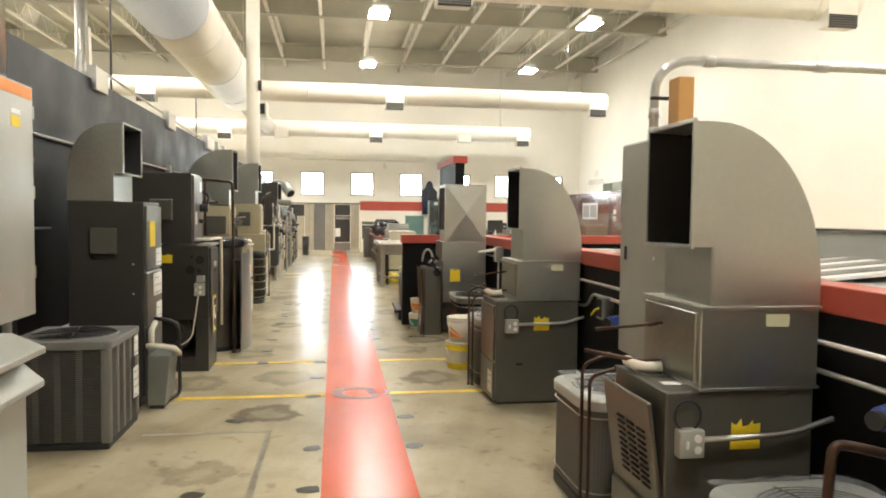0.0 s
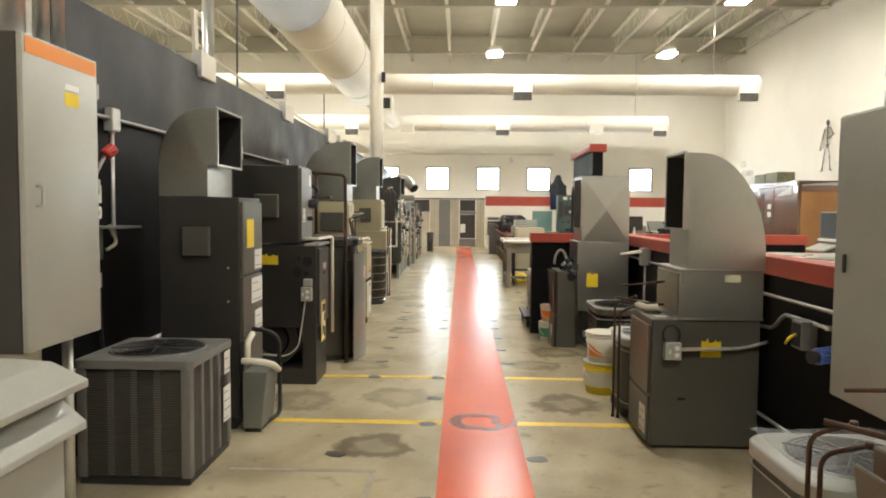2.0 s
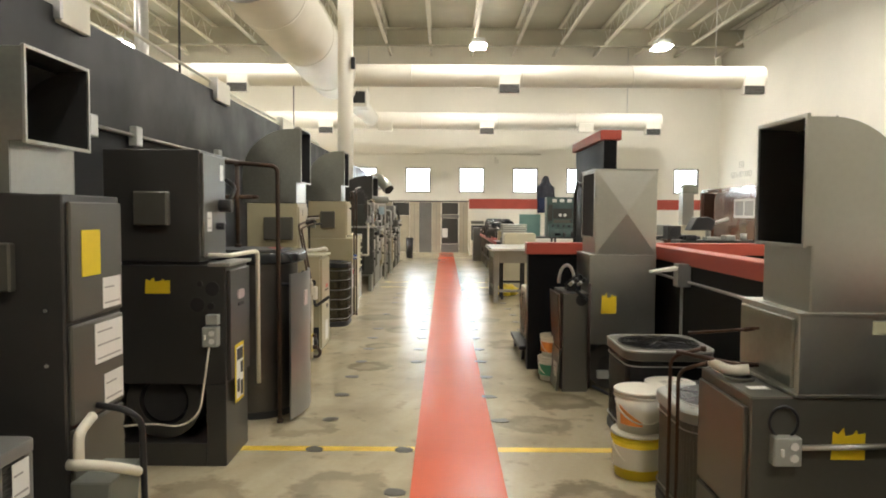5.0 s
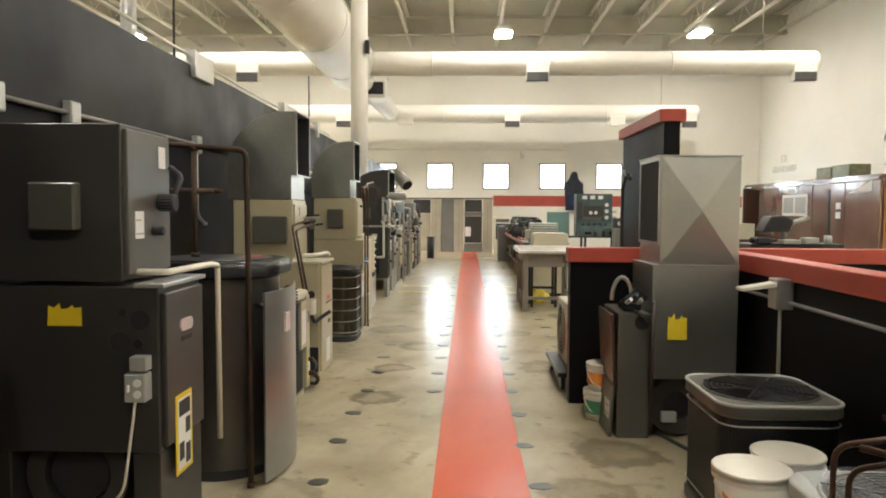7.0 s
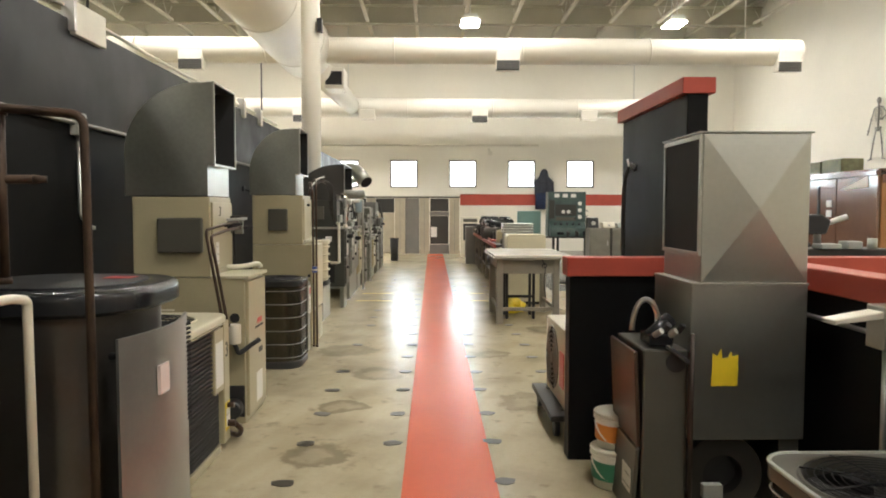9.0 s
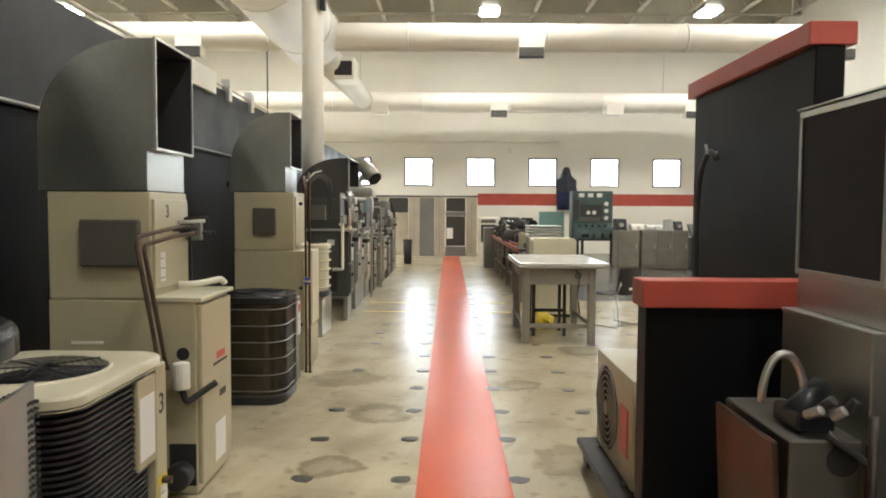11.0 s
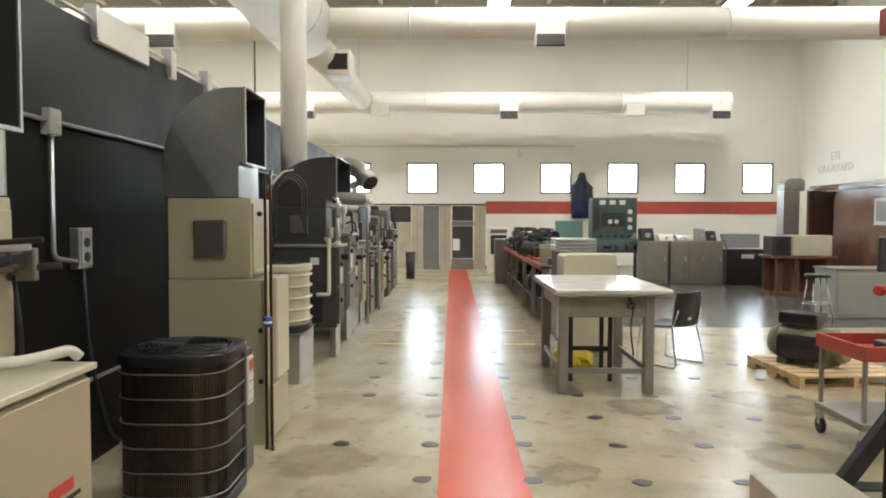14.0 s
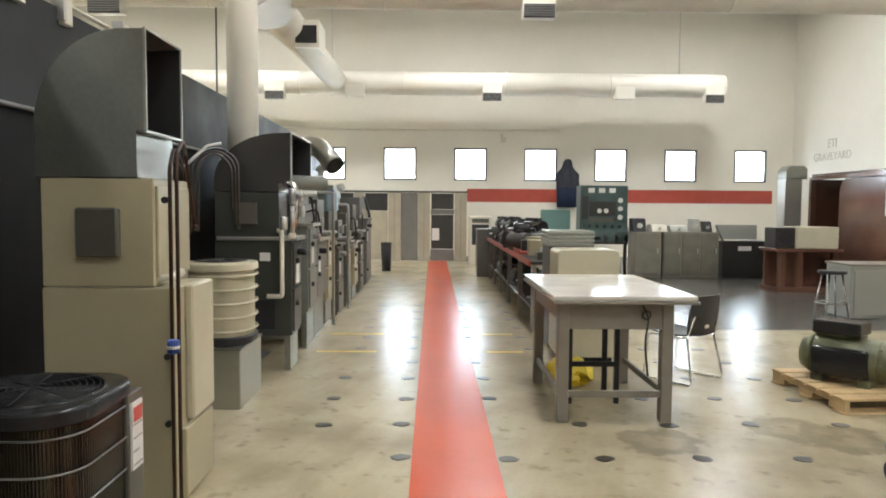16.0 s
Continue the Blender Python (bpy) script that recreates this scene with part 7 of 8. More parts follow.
rt = thing("red_tray", (1.8, 19.6, 0.9), "flat red tray with loose parts on the bench", "tray")
part("pan", bx(1.60, 1.98, 19.25, 20.0, 0.903, 0.925, 0.004), M_RED, rt)
part("lip", bx(1.60, 1.615, 19.25, 20.0, 0.926, 0.96, 0.002), M_RED, rt)
ec = thing("grey_cabinet", (1.5, 25.3, 0), "plain grey steel cabinet at the bench end", "cabinet")
part("body", bx(1.36, 2.3, 24.95, 25.5, 0.0, 1.08, 0.008), M_MIDGREY, ec)
part("door", bx(1.38, 1.82, 24.935, 24.952, 0.06, 1.04, 0.004), M_MIDGREY, ec)
ap = thing("white_appliance", (1.65, 28.3, 0), "small white machine with dark front window", "appliance")
part("body", bx(1.35, 1.95, 28.1, 28.7, 0, 1.32, 0.012), M_PVC, ap)
part("window", bx(1.42, 1.88, 28.085, 28.102, 0.55, 1.1, 0.006), M_BLACK, ap)
part("vent", bx(1.42, 1.88, 28.085, 28.102, 1.15, 1.26, 0.004), M_GREY, ap)

# teal board, meter panel and their dark table
td = thing("dark_table", (4.3, 26.2, 0), "dark steel table under the meter panel", "table")
part("top", bx(3.1, 5.2, 25.6, 26.5, 0.72, 0.77, 0.006), M_DARKGREY, td)
for x in (3.15, 4.1, 5.08):
    for y in (25.65, 26.4):
        part("leg", bx(x, x + 0.07, y, y + 0.07, 0, 0.72, 0.004), M_DARKGREY, td)
tbd = thing("teal_board", (3.35, 26.4, 0.77), "plain teal board standing on the table", "board")
part("panel", bx(3.0, 3.72, 26.3, 26.36, 0.77, 1.52, 0.006), M_TEALBOARD, tbd)
mp = thing("meter_panel", (4.45, 26.0, 0.77), "green-grey control panel with rows of meters and dials", "control panel")
part("case", bx(3.87, 5.0, 25.85, 26.35, 0.77, 2.10, 0.01), M_TEAL, mp)
part("desk_slope", prism([(25.60, 0.77), (25.85, 0.77), (25.85, 1.22), (25.60, 1.02)], 3.9, 4.97, "x", 0.004), M_TEAL, mp)
part("lower_window", bx(4.08, 4.72, 25.835, 25.852, 1.38, 1.72, 0.004), M_DARKGREY, mp)
part("side_plate", bx(3.9, 4.06, 25.838, 25.852, 1.3, 1.85, 0.004), M_DARKGREY, mp)
part("lower_plate", bx(4.1, 4.7, 25.838, 25.852, 1.24, 1.34, 0.004), M_GREY, mp)
part("pilot_lamp", cyl((4.68, 25.83, 1.30), (4.68, 25.852, 1.30), 0.03, seg=12), M_BLACK, mp)
for i in range(3):
    part("meter", bx(4.05 + 0.25 * i, 4.2 + 0.25 * i, 25.83, 25.852, 1.93, 2.04, 0.004), M_WHITE, mp)
for i in range(3):
    part("meter", cyl((4.82, 25.83, 1.35 + 0.2 * i), (4.82, 25.852, 1.35 + 0.2 * i), 0.06, seg=18), M_WHITE, mp)
for i in range(2):
    part("meter", cyl((4.32 + 0.16 * i, 25.82, 1.50), (4.32 + 0.16 * i, 25.84, 1.50), 0.055, seg=18), M_WHITE, mp)
for i in range(5):
    part("knob", cyl((4.05 + 0.18 * i, 25.69, 1.12), (4.05 + 0.18 * i, 25.66, 1.16), 0.035, seg=12), M_BLACK, mp)
for i in range(4):
    small_motor(4.2 + 0.25 * i, 25.68, 0.77, 0.09, 0.2, 30 * i)

# hooded robe hung on the far wall: one plain cloth shape
bmr = bmesh.new()
lay = []
for k, (z, w, dpt) in enumerate(((1.58, 0.30, 0.10), (1.9, 0.33, 0.13), (2.2, 0.37, 0.15), (2.45, 0.33, 0.15), (2.62, 0.36, 0.14), (2.76, 0.22, 0.13), (2.88, 0.15, 0.15), (3.0, 0.13, 0.14), (3.1, 0.07, 0.08))):
    lay.append([bmr.verts.new((4.62 + w * math.cos(a) * (1 + 0.12 * math.sin(5 * a + k)), Y1 - 0.16 + dpt * math.sin(a) * (1 + 0.25 * math.sin(7 * a)), z)) for a in (2 * math.pi * j / 24 for j in range(24))])
for A, B in zip(lay, lay[1:]):
    for j in range(24):
        f = bmr.faces.new((A[j], A[(j + 1) % 24], B[(j + 1) % 24], B[j]))
        f.smooth = True
bmr.faces.new(lay[0][::-1])
bmr.faces.new(lay[-1])
for f in bmr.faces:
    f.material_index = 1 if f.calc_center_median().z < 2.2 else 0
robe = solo("hooded_robe", bmr, M_FABRIC, "dark hooded robe decoration hung on the cream wall", "decoration")

robe.data.materials.append(M_BLUECLOTH)

# plastic skeleton decoration on the side wall: one plain mesh
SX, SY, SZ = XR - 0.05, 22.75, 2.86
skull = bmesh.new()
bmesh.ops.create_icosphere(skull, subdivisions=2, radius=1.0)
for v in skull.verts:
    v.co = Vector((SX + 0.05 * v.co.x, SY + 0.065 * v.co.y * (1 if v.co.z > -0.2 else 0.7), SZ + 1.5 + 0.095 * v.co.z))
sk = [skull, tube([(SX, SY, SZ + 0.78), (SX, SY, SZ + 1.42)], 0.02, 6), tube([(SX, SY - 0.1, SZ + 0.82), (SX, SY, SZ + 0.74), (SX, SY + 0.1, SZ + 0.82)], 0.028, 6), tube([(SX, SY - 0.17, SZ + 1.32), (SX, SY, SZ + 1.36), (SX, SY + 0.17, SZ + 1.32)], 0.016, 6)]
for k in range(6):
    w = (0.10, 0.13, 0.14, 0.14, 0.13, 0.11)[k]
    sk.append(tube([(SX - 0.03 * math.sin(a) , SY + w * math.cos(a), SZ + 1.30 - 0.055 * k - 0.03 * math.sin(a)) for a in [radians(q) for q in range(0, 181, 20)]], 0.009, 5))
for limb in ([(0.17, 1.32), (0.30, 1.04), (0.40, 0.76), (0.43, 0.66)], [(-0.17, 1.32), (-0.34, 1.12), (-0.14, 1.02), (-0.06, 1.04)], [(0.08, 0.78), (0.19, 0.42), (0.27, 0.03), (0.38, 0.0)], [(-0.08, 0.78), (-0.16, 0.42), (-0.22, 0.03), (-0.33, 0.0)]):
    sk.append(tube([(SX, SY + a, SZ + b) for a, b in limb], 0.017, 6))
    for a, b in limb[1:3]:
        sk.append(cyl((SX - 0.02, SY + a, SZ + b), (SX + 0.02, SY + a, SZ + b), 0.025, seg=8))
solo("skeleton_decoration", joined(*sk), M_BONE, "grey plastic skeleton decoration hung on the wall", "decoration")

# cabinets along the back
for x0, x1, n in ((4.92, 5.52, 1), (5.56, 6.82, 3)):
    cb = thing("steel_cabinet", ((x0 + x1) / 2, 25.2, 0), "grey-beige steel cabinet with double doors", "cabinet", "back cabinets")
    part("body", bx(x0, x1, 24.92, 25.5, 0.0, 1.04, 0.008), M_TABLELEG, cb)
    w = (x1 - x0) / n
    for i in range(n):
        dd = part("door", bx(x0 + i * w + 0.015, x0 + (i + 1) * w - 0.015, 24.9, 24.922, 0.08, 1.0, 0.006), mat("cabinet_beige_grey", (0.36, 0.345, 0.29), 0.22, 0.3), cb)
        part("handle", bx(x0 + (i + 0.84) * w, x0 + (i + 0.87) * w, 24.885, 24.9, 0.55, 0.68, 0.003), M_STEEL, dd)
items = ((5.05, 0.3, 0.3, M_BLACK), (5.5, 0.35, 0.16, M_PVC), (5.95, 0.4, 0.14, M_LIGHTGREY), (6.35, 0.18, 0.3, M_LIGHTGREY), (6.6, 0.2, 0.24, M_DARKGREY))
for x, w, h, m in items:
    it = thing("bench_instrument", (x, 25.2, 1.04), "small instrument standing on the steel cabinets", "instrument", "cabinet top instruments")
    part("case", prism([(24.98, 1.04), (25.36, 1.04), (25.36, 1.04 + h), (25.1, 1.04 + h)], x - w / 2, x + w / 2, "x", 0.01), m, it)
    part("dial", cyl((x, 25.0, 1.04 + h * 0.45), (x, 25.03, 1.04 + h * 0.45), min(w, h) * 0.2, seg=14), M_STEEL, it)
bi = thing("parts_washer", (7.5, 25.3, 0), "dark grey steel tank cabinet with raised lid", "parts washer")
part("tank", bx(6.95, 8.02, 25.0, 25.6, 0.0, 0.84, 0.01), M_DARKGREY, bi)
part("lid", bx(7.0, 7.95, 25.5, 25.54, 0.86, 1.2, 0.006), M_LIGHTGREY, bi)
part("hinge_arm", prism([(25.05, 0.84), (25.12, 0.84), (25.5, 1.15), (25.5, 1.2)], 6.97, 6.99, "x"), M_BLACK, bi)
part("plate", bx(7.3, 7.6, 24.992, 25.001, 0.62, 0.72, 0.002), M_WHITE, bi)
wd = thing("wooden_desk", (7.45, 22.6, 0), "reddish-brown wooden bench desk", "desk")
part("top", bx(6.8, 8.08, 22.2, 23.0, 0.77, 0.83, 0.008), M_WOOD, wd)
for x in (6.92, 7.25, 7.92):
    part("leg", bx(x, x + 0.12, 22.3, 22.42, 0, 0.77, 0.006), M_WOOD, wd)
part("back_panel", bx(6.9, 8.04, 22.9, 22.94, 0.05, 0.77, 0.004), M_WOOD, wd)
part("foot_board", bx(6.85, 8.05, 22.25, 22.95, 0.0, 0.1, 0.006), M_WOOD, wd)
bbx = thing("beige_machine", (7.6, 22.6, 0.83), "beige machine case with dark fan end on the desk", "machine")
part("case", bx(7.22, 8.02, 22.3, 22.85, 0.83, 1.24, 0.012), M_BEIGE, bbx)
part("dark_end", bx(6.84, 7.215, 22.35, 22.8, 0.83, 1.22, 0.01), M_DARKGREY, bbx)
part("fan", cyl((7.03, 22.34, 1.03), (7.03, 22.352, 1.03), 0.14, seg=20), M_BLACK, bbx)
vs = thing("vent_stack", (7.95, 24.0, 0), "grey sheet-metal vent stack with hooked top", "vent stack")
part("duct", bx(7.75, 8.1, 23.85, 24.2, 0.9, 2.2, 0.006), M_GALV, vs)
part("hook_top", prism([(7.75, 2.203), (8.2, 2.203), (8.2, 2.42), (8.12, 2.48), (7.85, 2.48), (7.75, 2.38)], 23.84, 24.21, "y", 0.004), M_GALVDARK, vs)
part("base", bx(7.7, 8.15, 23.8, 24.25, 0, 0.9, 0.006), M_GREY, vs)

# brown wooden booth against the side wall
bo = thing("wooden_booth", (9.3, 20.6, 0), "long reddish-brown glossy panelled booth with golden wooden end", "booth")
part("corner_post", bx(8.36, 8.46, 23.96, 24.06, 0, 2.24, 0.006), M_WOOD, bo)
part("head_rail", bx(8.36, 8.46, 17.36, 23.955, 2.19, 2.27, 0.006), M_WOOD, bo)
part("front_panel", prism([(23.0, 0.02), (20.05, 0.02), (20.05, 2.18), (22.8, 2.18), (22.93, 2.12), (23.0, 1.98)], 8.40, 8.45, "x", 0.004), M_WOOD, bo)
part("door_leaf", bx(8.405, 8.445, 18.66, 20.03, 0.02, 2.18, 0.004), M_WOOD, bo)
part("door_edge", bx(8.392, 8.404, 19.24, 19.32, 0.1, 2.05, 0.003), M_BLACK, bo)
part("end_leaf", bx(8.395, 8.445, 17.36, 18.62, 0.02, 2.18, 0.004), M_WOOD, bo)
part("golden_end", bx(8.46, 10.2, 17.33, 17.40, 0, 2.2, 0.006), M_GOLDWOOD, bo, "golden-brown plywood end")
part("golden_rail", bx(8.46, 10.2, 17.318, 17.329, 2.05, 2.19, 0.003), M_WOOD, bo)
part("back_panel", bx(10.13, 10.2, 17.41, 24.0, 0, 2.2, 0.006), M_GOLDWOOD, bo)
part("far_end", bx(8.47, 10.12, 23.97, 24.05, 0, 2.2, 0.006), M_WOOD, bo)
part("roof_board", bx(8.40, 10.2, 17.34, 24.04, 2.275, 2.31, 0.006), M_WOOD, bo)
sg = part("poster", bx(8.386, 8.399, 20.25, 21.55, 1.46, 1.98, 0.002), M_WHITE, bo, "white-bordered printed double plate")
for k in range(2):
    part("print_block", bx(8.383, 8.386, 20.33 + 0.62 * k, 20.86 + 0.62 * k, 1.53, 1.91, 0), M_PRINT, sg)
part("notice", prism([(18.5, 1.95), (17.62, 1.98), (17.62, 2.20)], 8.384, 8.391, "x"), M_WHITE, bo, "folded white sheet")
for z in (1.42, 1.62):
    part("small_notice", bx(8.39, 8.404, 18.8, 18.98, z, z + 0.14, 0), M_WHITE, bo)
gb = thing("gauge_bins", (8.7, 19.3, 2.31), "pair of olive-green bins on the booth roof", "bin")
part("bin", bx(8.45, 8.9, 19.35, 20.0, 2.31, 2.56, 0.01), M_OLIVE, gb)
part("bin", bx(8.45, 8.9, 18.6, 19.3, 2.31, 2.58, 0.01), M_OLIVE, gb)
gc = thing("grey_cabinet", (6.94, 19.4, 0), "pale grey low cabinet by the booth", "cabinet")
part("body", bx(6.38, 7.5, 19.16, 19.8, 0.0, 0.76, 0.01), M_LIGHTGREY, gc)
part("top", bx(6.36, 7.52, 19.14, 19.82, 0.76, 0.79, 0.005), M_TABLELEG, gc)
part("door", bx(6.42, 6.98, 19.142, 19.162, 0.05, 0.7, 0.004), M_LIGHTGREY, gc)
ss = thing("shop_stool", (6.04, 19.05, 0), "chrome and black shop stool with foot ring", "stool")
part("seat", cyl((6.04, 19.05, 0.66), (6.04, 19.05, 0.71), 0.19, seg=22, bev=0.015), M_BLACK, ss)
for a in (45, 135, 225, 315):
    part("leg", tube([(6.04 + 0.13 * math.cos(radians(a)), 19.05 + 0.13 * math.sin(radians(a)), 0.66), (6.04 + 0.24 * math.cos(radians(a)), 19.05 + 0.24 * math.sin(radians(a)), 0.0)], 0.013, 8), M_CHROME, ss)
part("foot_ring", tube([(6.04 + 0.21 * math.cos(a), 19.05 + 0.21 * math.sin(a), 0.25) for a in (2 * math.pi * j / 24 for j in range(25))], 0.01, 8), M_CHROME, ss)
wdr = thing("door_1", (XR, 19.5, 0), "white door with grey frame in the side wall", "door")
wdr["kind"] = "structure"
part("leaf", bx(XR - 0.05, XR - 0.005, 19.05, 20.0, 0.01, 2.25, 0.004), M_PVC, wdr)
part("door_frame", joined(bx(XR - 0.06, XR - 0.002, 18.97, 19.05, 0, 2.33, 0.003), bx(XR - 0.06, XR - 0.002, 20.0, 20.08, 0, 2.33, 0.003), bx(XR - 0.06, XR - 0.002, 19.05, 20.0, 2.25, 2.33, 0.003)), M_LIGHTGREY, wdr)


def wall_letters(body, place, size, turn, material, name, label):
    cu = bpy.data.curves.new(name, "FONT")
    cu.body, cu.size, cu.extrude, cu.align_x = body, size, 0.006, "CENTER"
    me = bpy.data.meshes.new_from_object(bpy.data.objects.new("tmp_text", cu))
    me.materials.append(material)
    ob = tagged(new(name, me), label, "wall lettering")
    ob.matrix_world = Matrix.Translation(place) @ Matrix.Rotation(radians(turn), 4, "Z") @ Matrix.Rotation(radians(90), 4, "X")
    return ob


M_FADED = mat("faded_letter_paint", (0.52, 0.50, 0.43), 0.6, var=0.2)
wall_letters("ETI", (XR - 0.007, 29.35, 3.36), 0.36, -90, M_FADED, "wall_lettering", "faded grey letters ETI on the cream wall")
wall_letters("GRAVEYARD", (XR - 0.007, 29.35, 3.0), 0.33, -90, M_FADED, "wall_lettering", "faded grey letters GRAVEYARD on the cream wall")
wall_letters("A C", (6.05, Y1 - 0.008, 1.30), 0.36, 0, M_INK, "wall_lettering", "black letters A C on the cream wall")
em = thing("emergency_lamp", (2.6, Y1 - 0.1, 3.75), "small cream emergency lamp on the wall", "lamp")
part("case", bx(2.5, 2.66, Y1 - 0.1, Y1 - 0.002, 3.62, 3.78, 0.01), M_JOIST, em)
part("head", cyl((2.53, Y1 - 0.14, 3.84), (2.53, Y1 - 0.1, 3.82), 0.05, seg=14), M_JOIST, em)

# steel counter behind the low partition
rb = thing("instrument_bench", (3.2, 4.2, 0), "grey steel counter cluttered with sheets behind the partition", "workbench")
part("top", bx(2.6, 3.9, 2.2, 6.4, 1.165, 1.2, 0.006), M_STEEL, rb)
part("front_rail", bx(2.585, 2.6, 2.2, 6.4, 1.13, 1.205, 0.004), M_CHROME, rb)
part("back_ledge", bx(3.9, 4.05, 2.2, 4.8, 1.165, 1.44, 0.006), M_LIGHTGREY, rb)
part("ledge_trim", bx(3.885, 4.06, 2.19, 4.81, 1.443, 1.465, 0.003), M_CHROME, rb)
for y in (2.3, 4.2, 6.3):
    for x in (2.64, 3.8):
        part("leg", bx(x, x + 0.06, y - 0.03, y + 0.03, 0, 1.165, 0.004), M_DARKGREY, rb)
sm = thing("sheet_papers", (2.75, 5.0, 1.2), "loose papers and dull metal sheets on the counter", "papers")
for i in range(9):
    y = 4.3 + 0.23 * i
    part("sheet", spun(bx(-0.12, 0.12, -0.16, 0.16, 0, 0.006, 0), Matrix.Translation((2.78 + 0.12 * (i % 3), y, 1.202 + 0.007 * (i % 2))) @ Matrix.Rotation(radians(23 * i), 4, "Z")), (M_WHITE, M_LIGHTGREY, M_GALVDARK)[i % 3], sm)
cbk = thing("striped_panel", (3.1, 3.1, 1.2), "white panel with dark stripes lying sloped on the counter", "panel")
SR = Matrix.Translation((2.82, 3.1, 1.206)) @ Matrix.Rotation(radians(-4.5), 4, "Y")
part("panel", spun(bx(0, 0.78, -0.42, 0.42, 0, 0.02, 0.003), SR), M_WHITE, cbk)
for i in range(3):
    part("dark_strip", spun(bx(0.02, 0.76, -0.34 + 0.27 * i, -0.20 + 0.27 * i, 0.021, 0.024, 0), SR), M_GREY, cbk)
part("prop", bx(3.5, 3.56, 2.72, 3.48, 1.2, 1.255, 0.004), M_STEEL, cbk)

# beige machine on a low table far behind the partition
bt = thing("machine_stand", (7.02, 12.4, 0), "grey steel stand under the beige machine", "stand")
part("top", bx(6.27, 7.72, 11.9, 12.8, 0.80, 0.84, 0.006), M_LIGHTGREY, bt)
for x in (6.34, 7.6):
    for y in (11.98, 12.7):
        part("leg", bx(x, x + 0.06, y - 0.03, y + 0.03, 0, 0.80, 0.004), M_DARKGREY, bt)
gm = thing("test_cabinet", (7.02, 12.35, 0.84), "dull beige machine case with dark window and pull-out tray", "machine")
part("case", bx(6.57, 7.42, 12.0, 12.66, 0.84, 1.56, 0.012), M_TABLELEG, gm)
part("window", bx(6.558, 6.571, 12.05, 12.62, 1.12, 1.54, 0.004), M_BLACK, gm, "dark glass window")
part("tray", prism([(6.32, 0.90), (6.56, 0.99), (6.56, 1.03), (6.32, 0.93)], 12.04, 12.62, "y", 0.004), M_LIGHTGREY, gm)
part("ledge", bx(6.52, 6.569, 12.02, 12.64, 1.06, 1.10, 0.003), M_WHITE, gm)

# dark machine on a table just past the low return wall
mt = thing("machine_table", (3.55, 10.4, 0), "grey-green steel table with a dark machine", "table")
part("top", bx(2.72, 4.4, 9.95, 10.85, 1.13, 1.18, 0.008), M_TEAL, mt)
for x in (2.78, 4.28):
    for y in (10.03, 10.78):
        part("leg", bx(x, x + 0.07, y - 0.03, y + 0.03, 0, 1.13, 0.004), M_DARKGREY, mt)
ml = thing("bench_machine", (3.4, 10.4, 1.18), "dark bench machine with black motor head", "machine")
part("base", bx(3.12, 4.0, 10.25, 10.6, 1.18, 1.25, 0.01), M_DARKGREY, ml)
part("vise", joined(bx(3.16, 3.3, 10.22, 10.4, 1.25, 1.31, 0.01), cyl((3.12, 10.3, 1.28), (3.36, 10.3, 1.28), 0.02, seg=10)), M_BLACK, ml)
part("column", cyl((3.52, 10.48, 1.25), (3.52, 10.48, 1.50), 0.028, seg=14), M_STEEL, ml)
part("head", prism([(3.26, 1.36), (3.52, 1.36), (3.56, 1.47), (3.48, 1.52), (3.34, 1.51)], 10.34, 10.56, "y", 0.012), M_BLACK, ml)
part("arm", cyl((3.5, 10.45, 1.42), (3.74, 10.45, 1.50), 0.022, seg=10), M_STEEL, ml)
part("clamp_block", bx(3.4, 3.56, 10.2, 10.34, 1.25, 1.29, 0.006), M_LIGHTGREY, ml)
part("slide_block", bx(3.62, 3.74, 10.22, 10.36, 1.25, 1.31, 0.008), M_LIGHTGREY, ml)
part("knob", cyl((3.86, 10.3, 1.25), (3.86, 10.3, 1.33), 0.035, seg=12), M_LIGHTGREY, ml)

# row of frames and lockers at the lane's end
LY = 29.4
lr = thing("locker_row", (-0.8, LY + 0.2, 0), "row of beige door frames with dark vented panels", "locker row")
for x0, x1 in ((-0.92, -0.56), (-0.06, 0.28), (1.0, 1.34), (-1.9, -1.6)):
    part("pillar", bx(x0, x1, LY, LY + 0.3, 0, 1.97, 0.006), M_LOCKER, lr)
    part("pillar_seam", bx((x0 + x1) / 2 - 0.01, (x0 + x1) / 2 + 0.01, LY - 0.006, LY + 0.001, 0.05, 1.9, 0), M_TABLELEG, lr)
part("header", bx(-3.2, 1.36, LY - 0.01, LY + 0.31, 1.975, 2.02, 0.004), M_DARKGREY, lr)
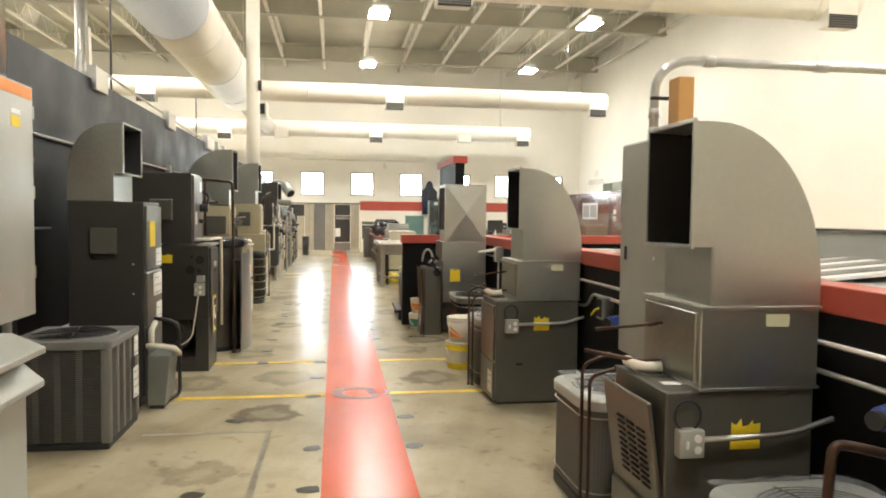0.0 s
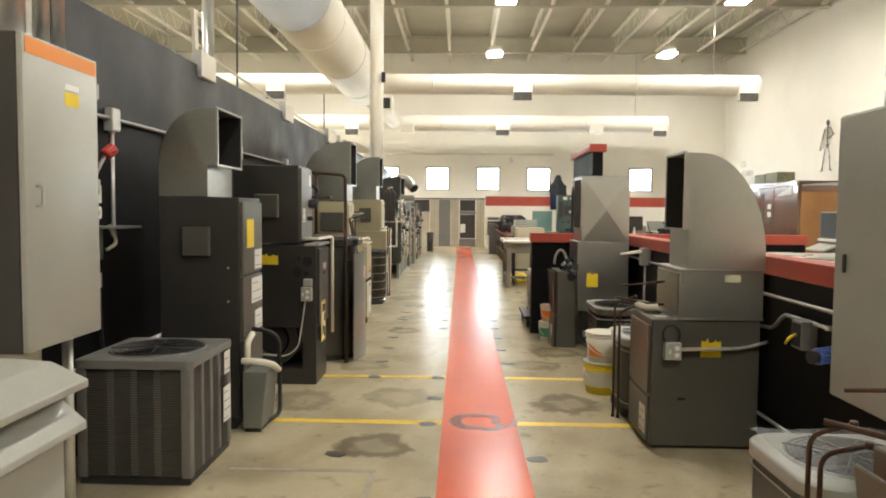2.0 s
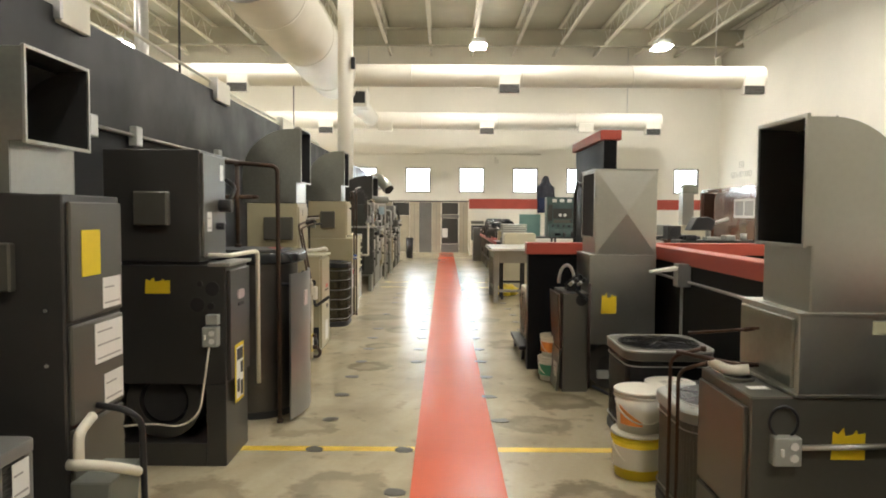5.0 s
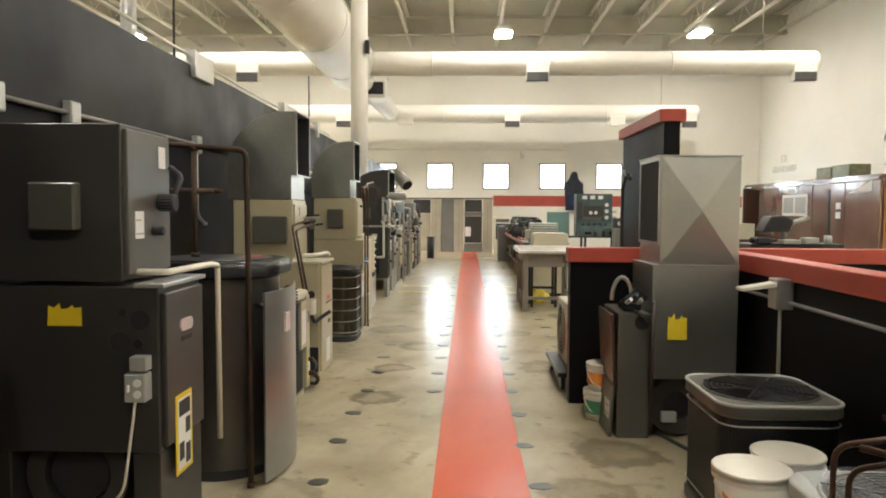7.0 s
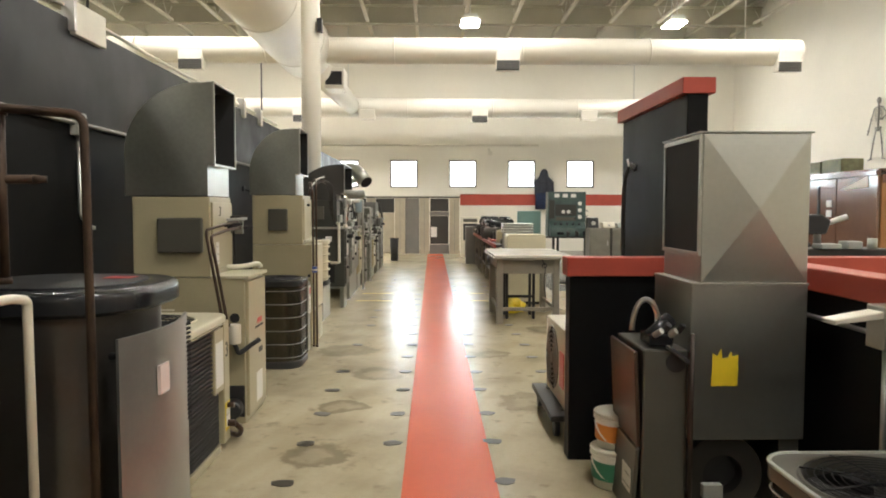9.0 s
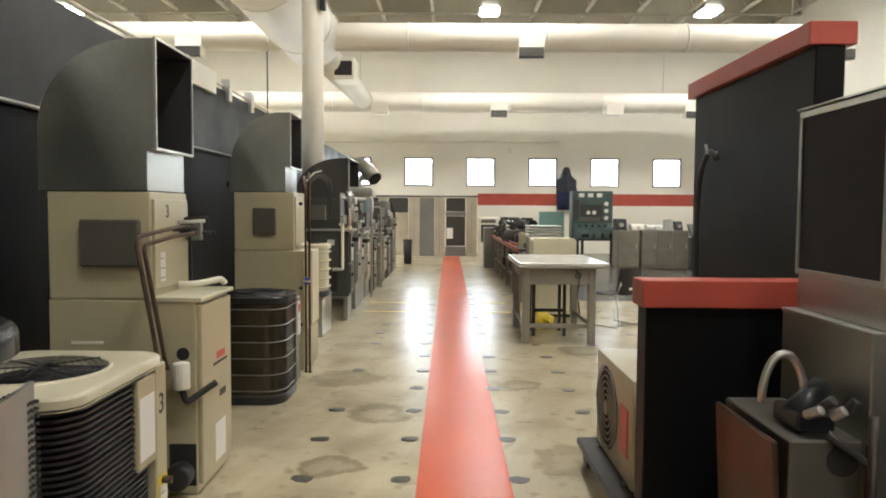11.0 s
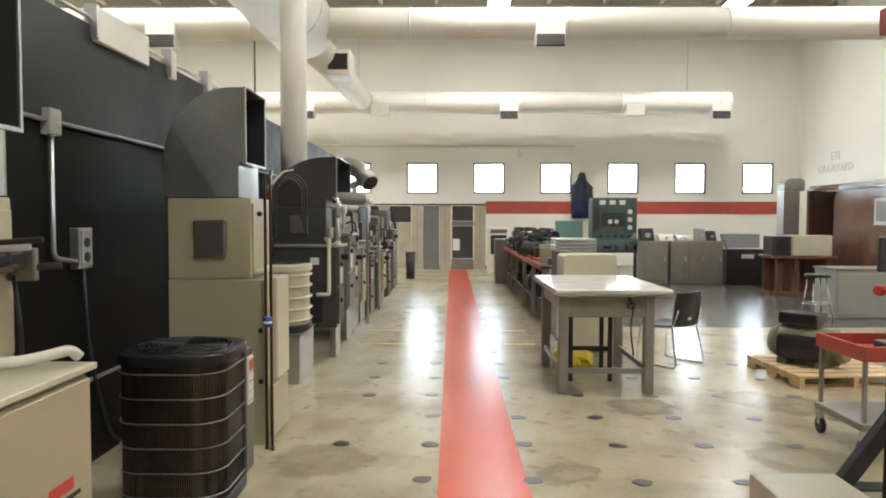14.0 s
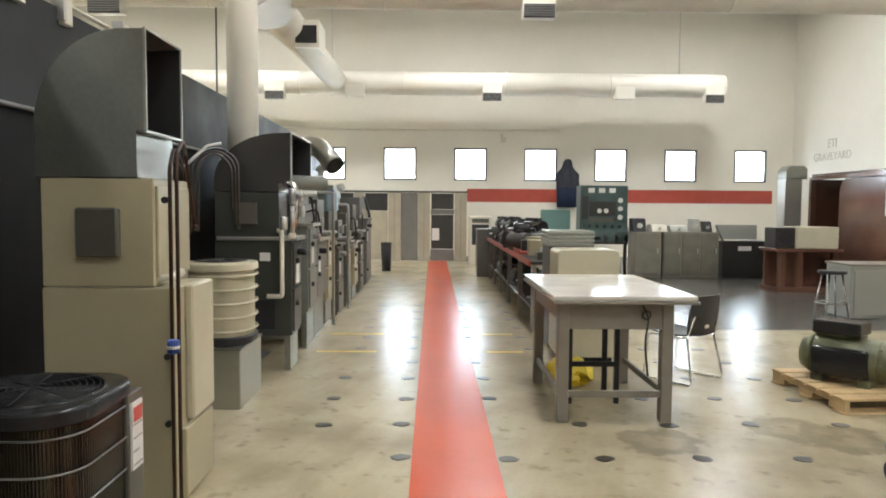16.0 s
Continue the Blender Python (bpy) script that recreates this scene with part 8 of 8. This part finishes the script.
part("pale_door", bx(-0.55, -0.07, LY + 0.05, LY + 0.12, 0.02, 1.96, 0.006), M_MIDGREY, lr)
part("dark_panel", bx(0.32, 0.96, LY + 0.05, LY + 0.1, 1.5, 1.95, 0.006), M_DARKGREY, lr)
part("dark_door", bx(0.32, 0.96, LY + 0.05, LY + 0.1, 0.36, 1.34, 0.006), M_DARKGREY, lr)
part("pale_base", bx(0.3, 0.98, LY + 0.03, LY + 0.12, 0.02, 0.34, 0.006), M_MIDGREY, lr)
part("pale_band", bx(0.3, 0.98, LY + 0.03, LY + 0.12, 1.35, 1.49, 0.006), M_MIDGREY, lr)
part("dark_panel", bx(-1.58, -0.94, LY + 0.05, LY + 0.1, 1.45, 1.95, 0.006), M_DARKGREY, lr)
part("pale_door", bx(-1.58, -0.94, LY + 0.05, LY + 0.1, 0.05, 1.44, 0.006), M_LOCKER, lr)
part("dark_panel", bx(-3.1, -1.92, LY + 0.05, LY + 0.1, 0.1, 1.95, 0.006), M_DARKGREY, lr)
part("paper_sheet", bx(0.34, 0.55, LY + 0.042, LY + 0.05, 0.6, 0.95, 0), M_WHITE, lr)

# dark round repair patches let into the floor, in rows
pm = []
for s in range(4):
    r2 = random.Random(40 + s)
    pts = []
    for i in range(9):
        a = 2 * math.pi * i / 9
        q = 0.78 + 0.34 * r2.random()
        pts.append((0.066 * q * math.cos(a), 0.06 * q * math.sin(a)))
    pm.append(mesh_of(prism(pts, -0.004, 0.003, "z"), M_PATCH, "floor_patch"))
r3 = random.Random(9)
for i in range(-3, 24):
    for j in range(0, 8):
        skip = 0.3 if 4.66 + 0.682 * i < 6.5 else 0.06
        x, y = -1.07 + 0.63 * j, 4.66 + 0.682 * i
        if x > 1.0 and y < 11.0 or x < -1.0 and y < 16 or x > 2.6 and y > 18 or r3.random() < skip:
            continue
        if 0 < x < 0.3:
            x = 0.15
        ob = shared("floor_patch", pm[r3.randrange(4)], floor, (x + r3.uniform(-0.02, 0.02), y + r3.uniform(-0.02, 0.02), 0.0), (0, 0, r3.uniform(-20, 20)))
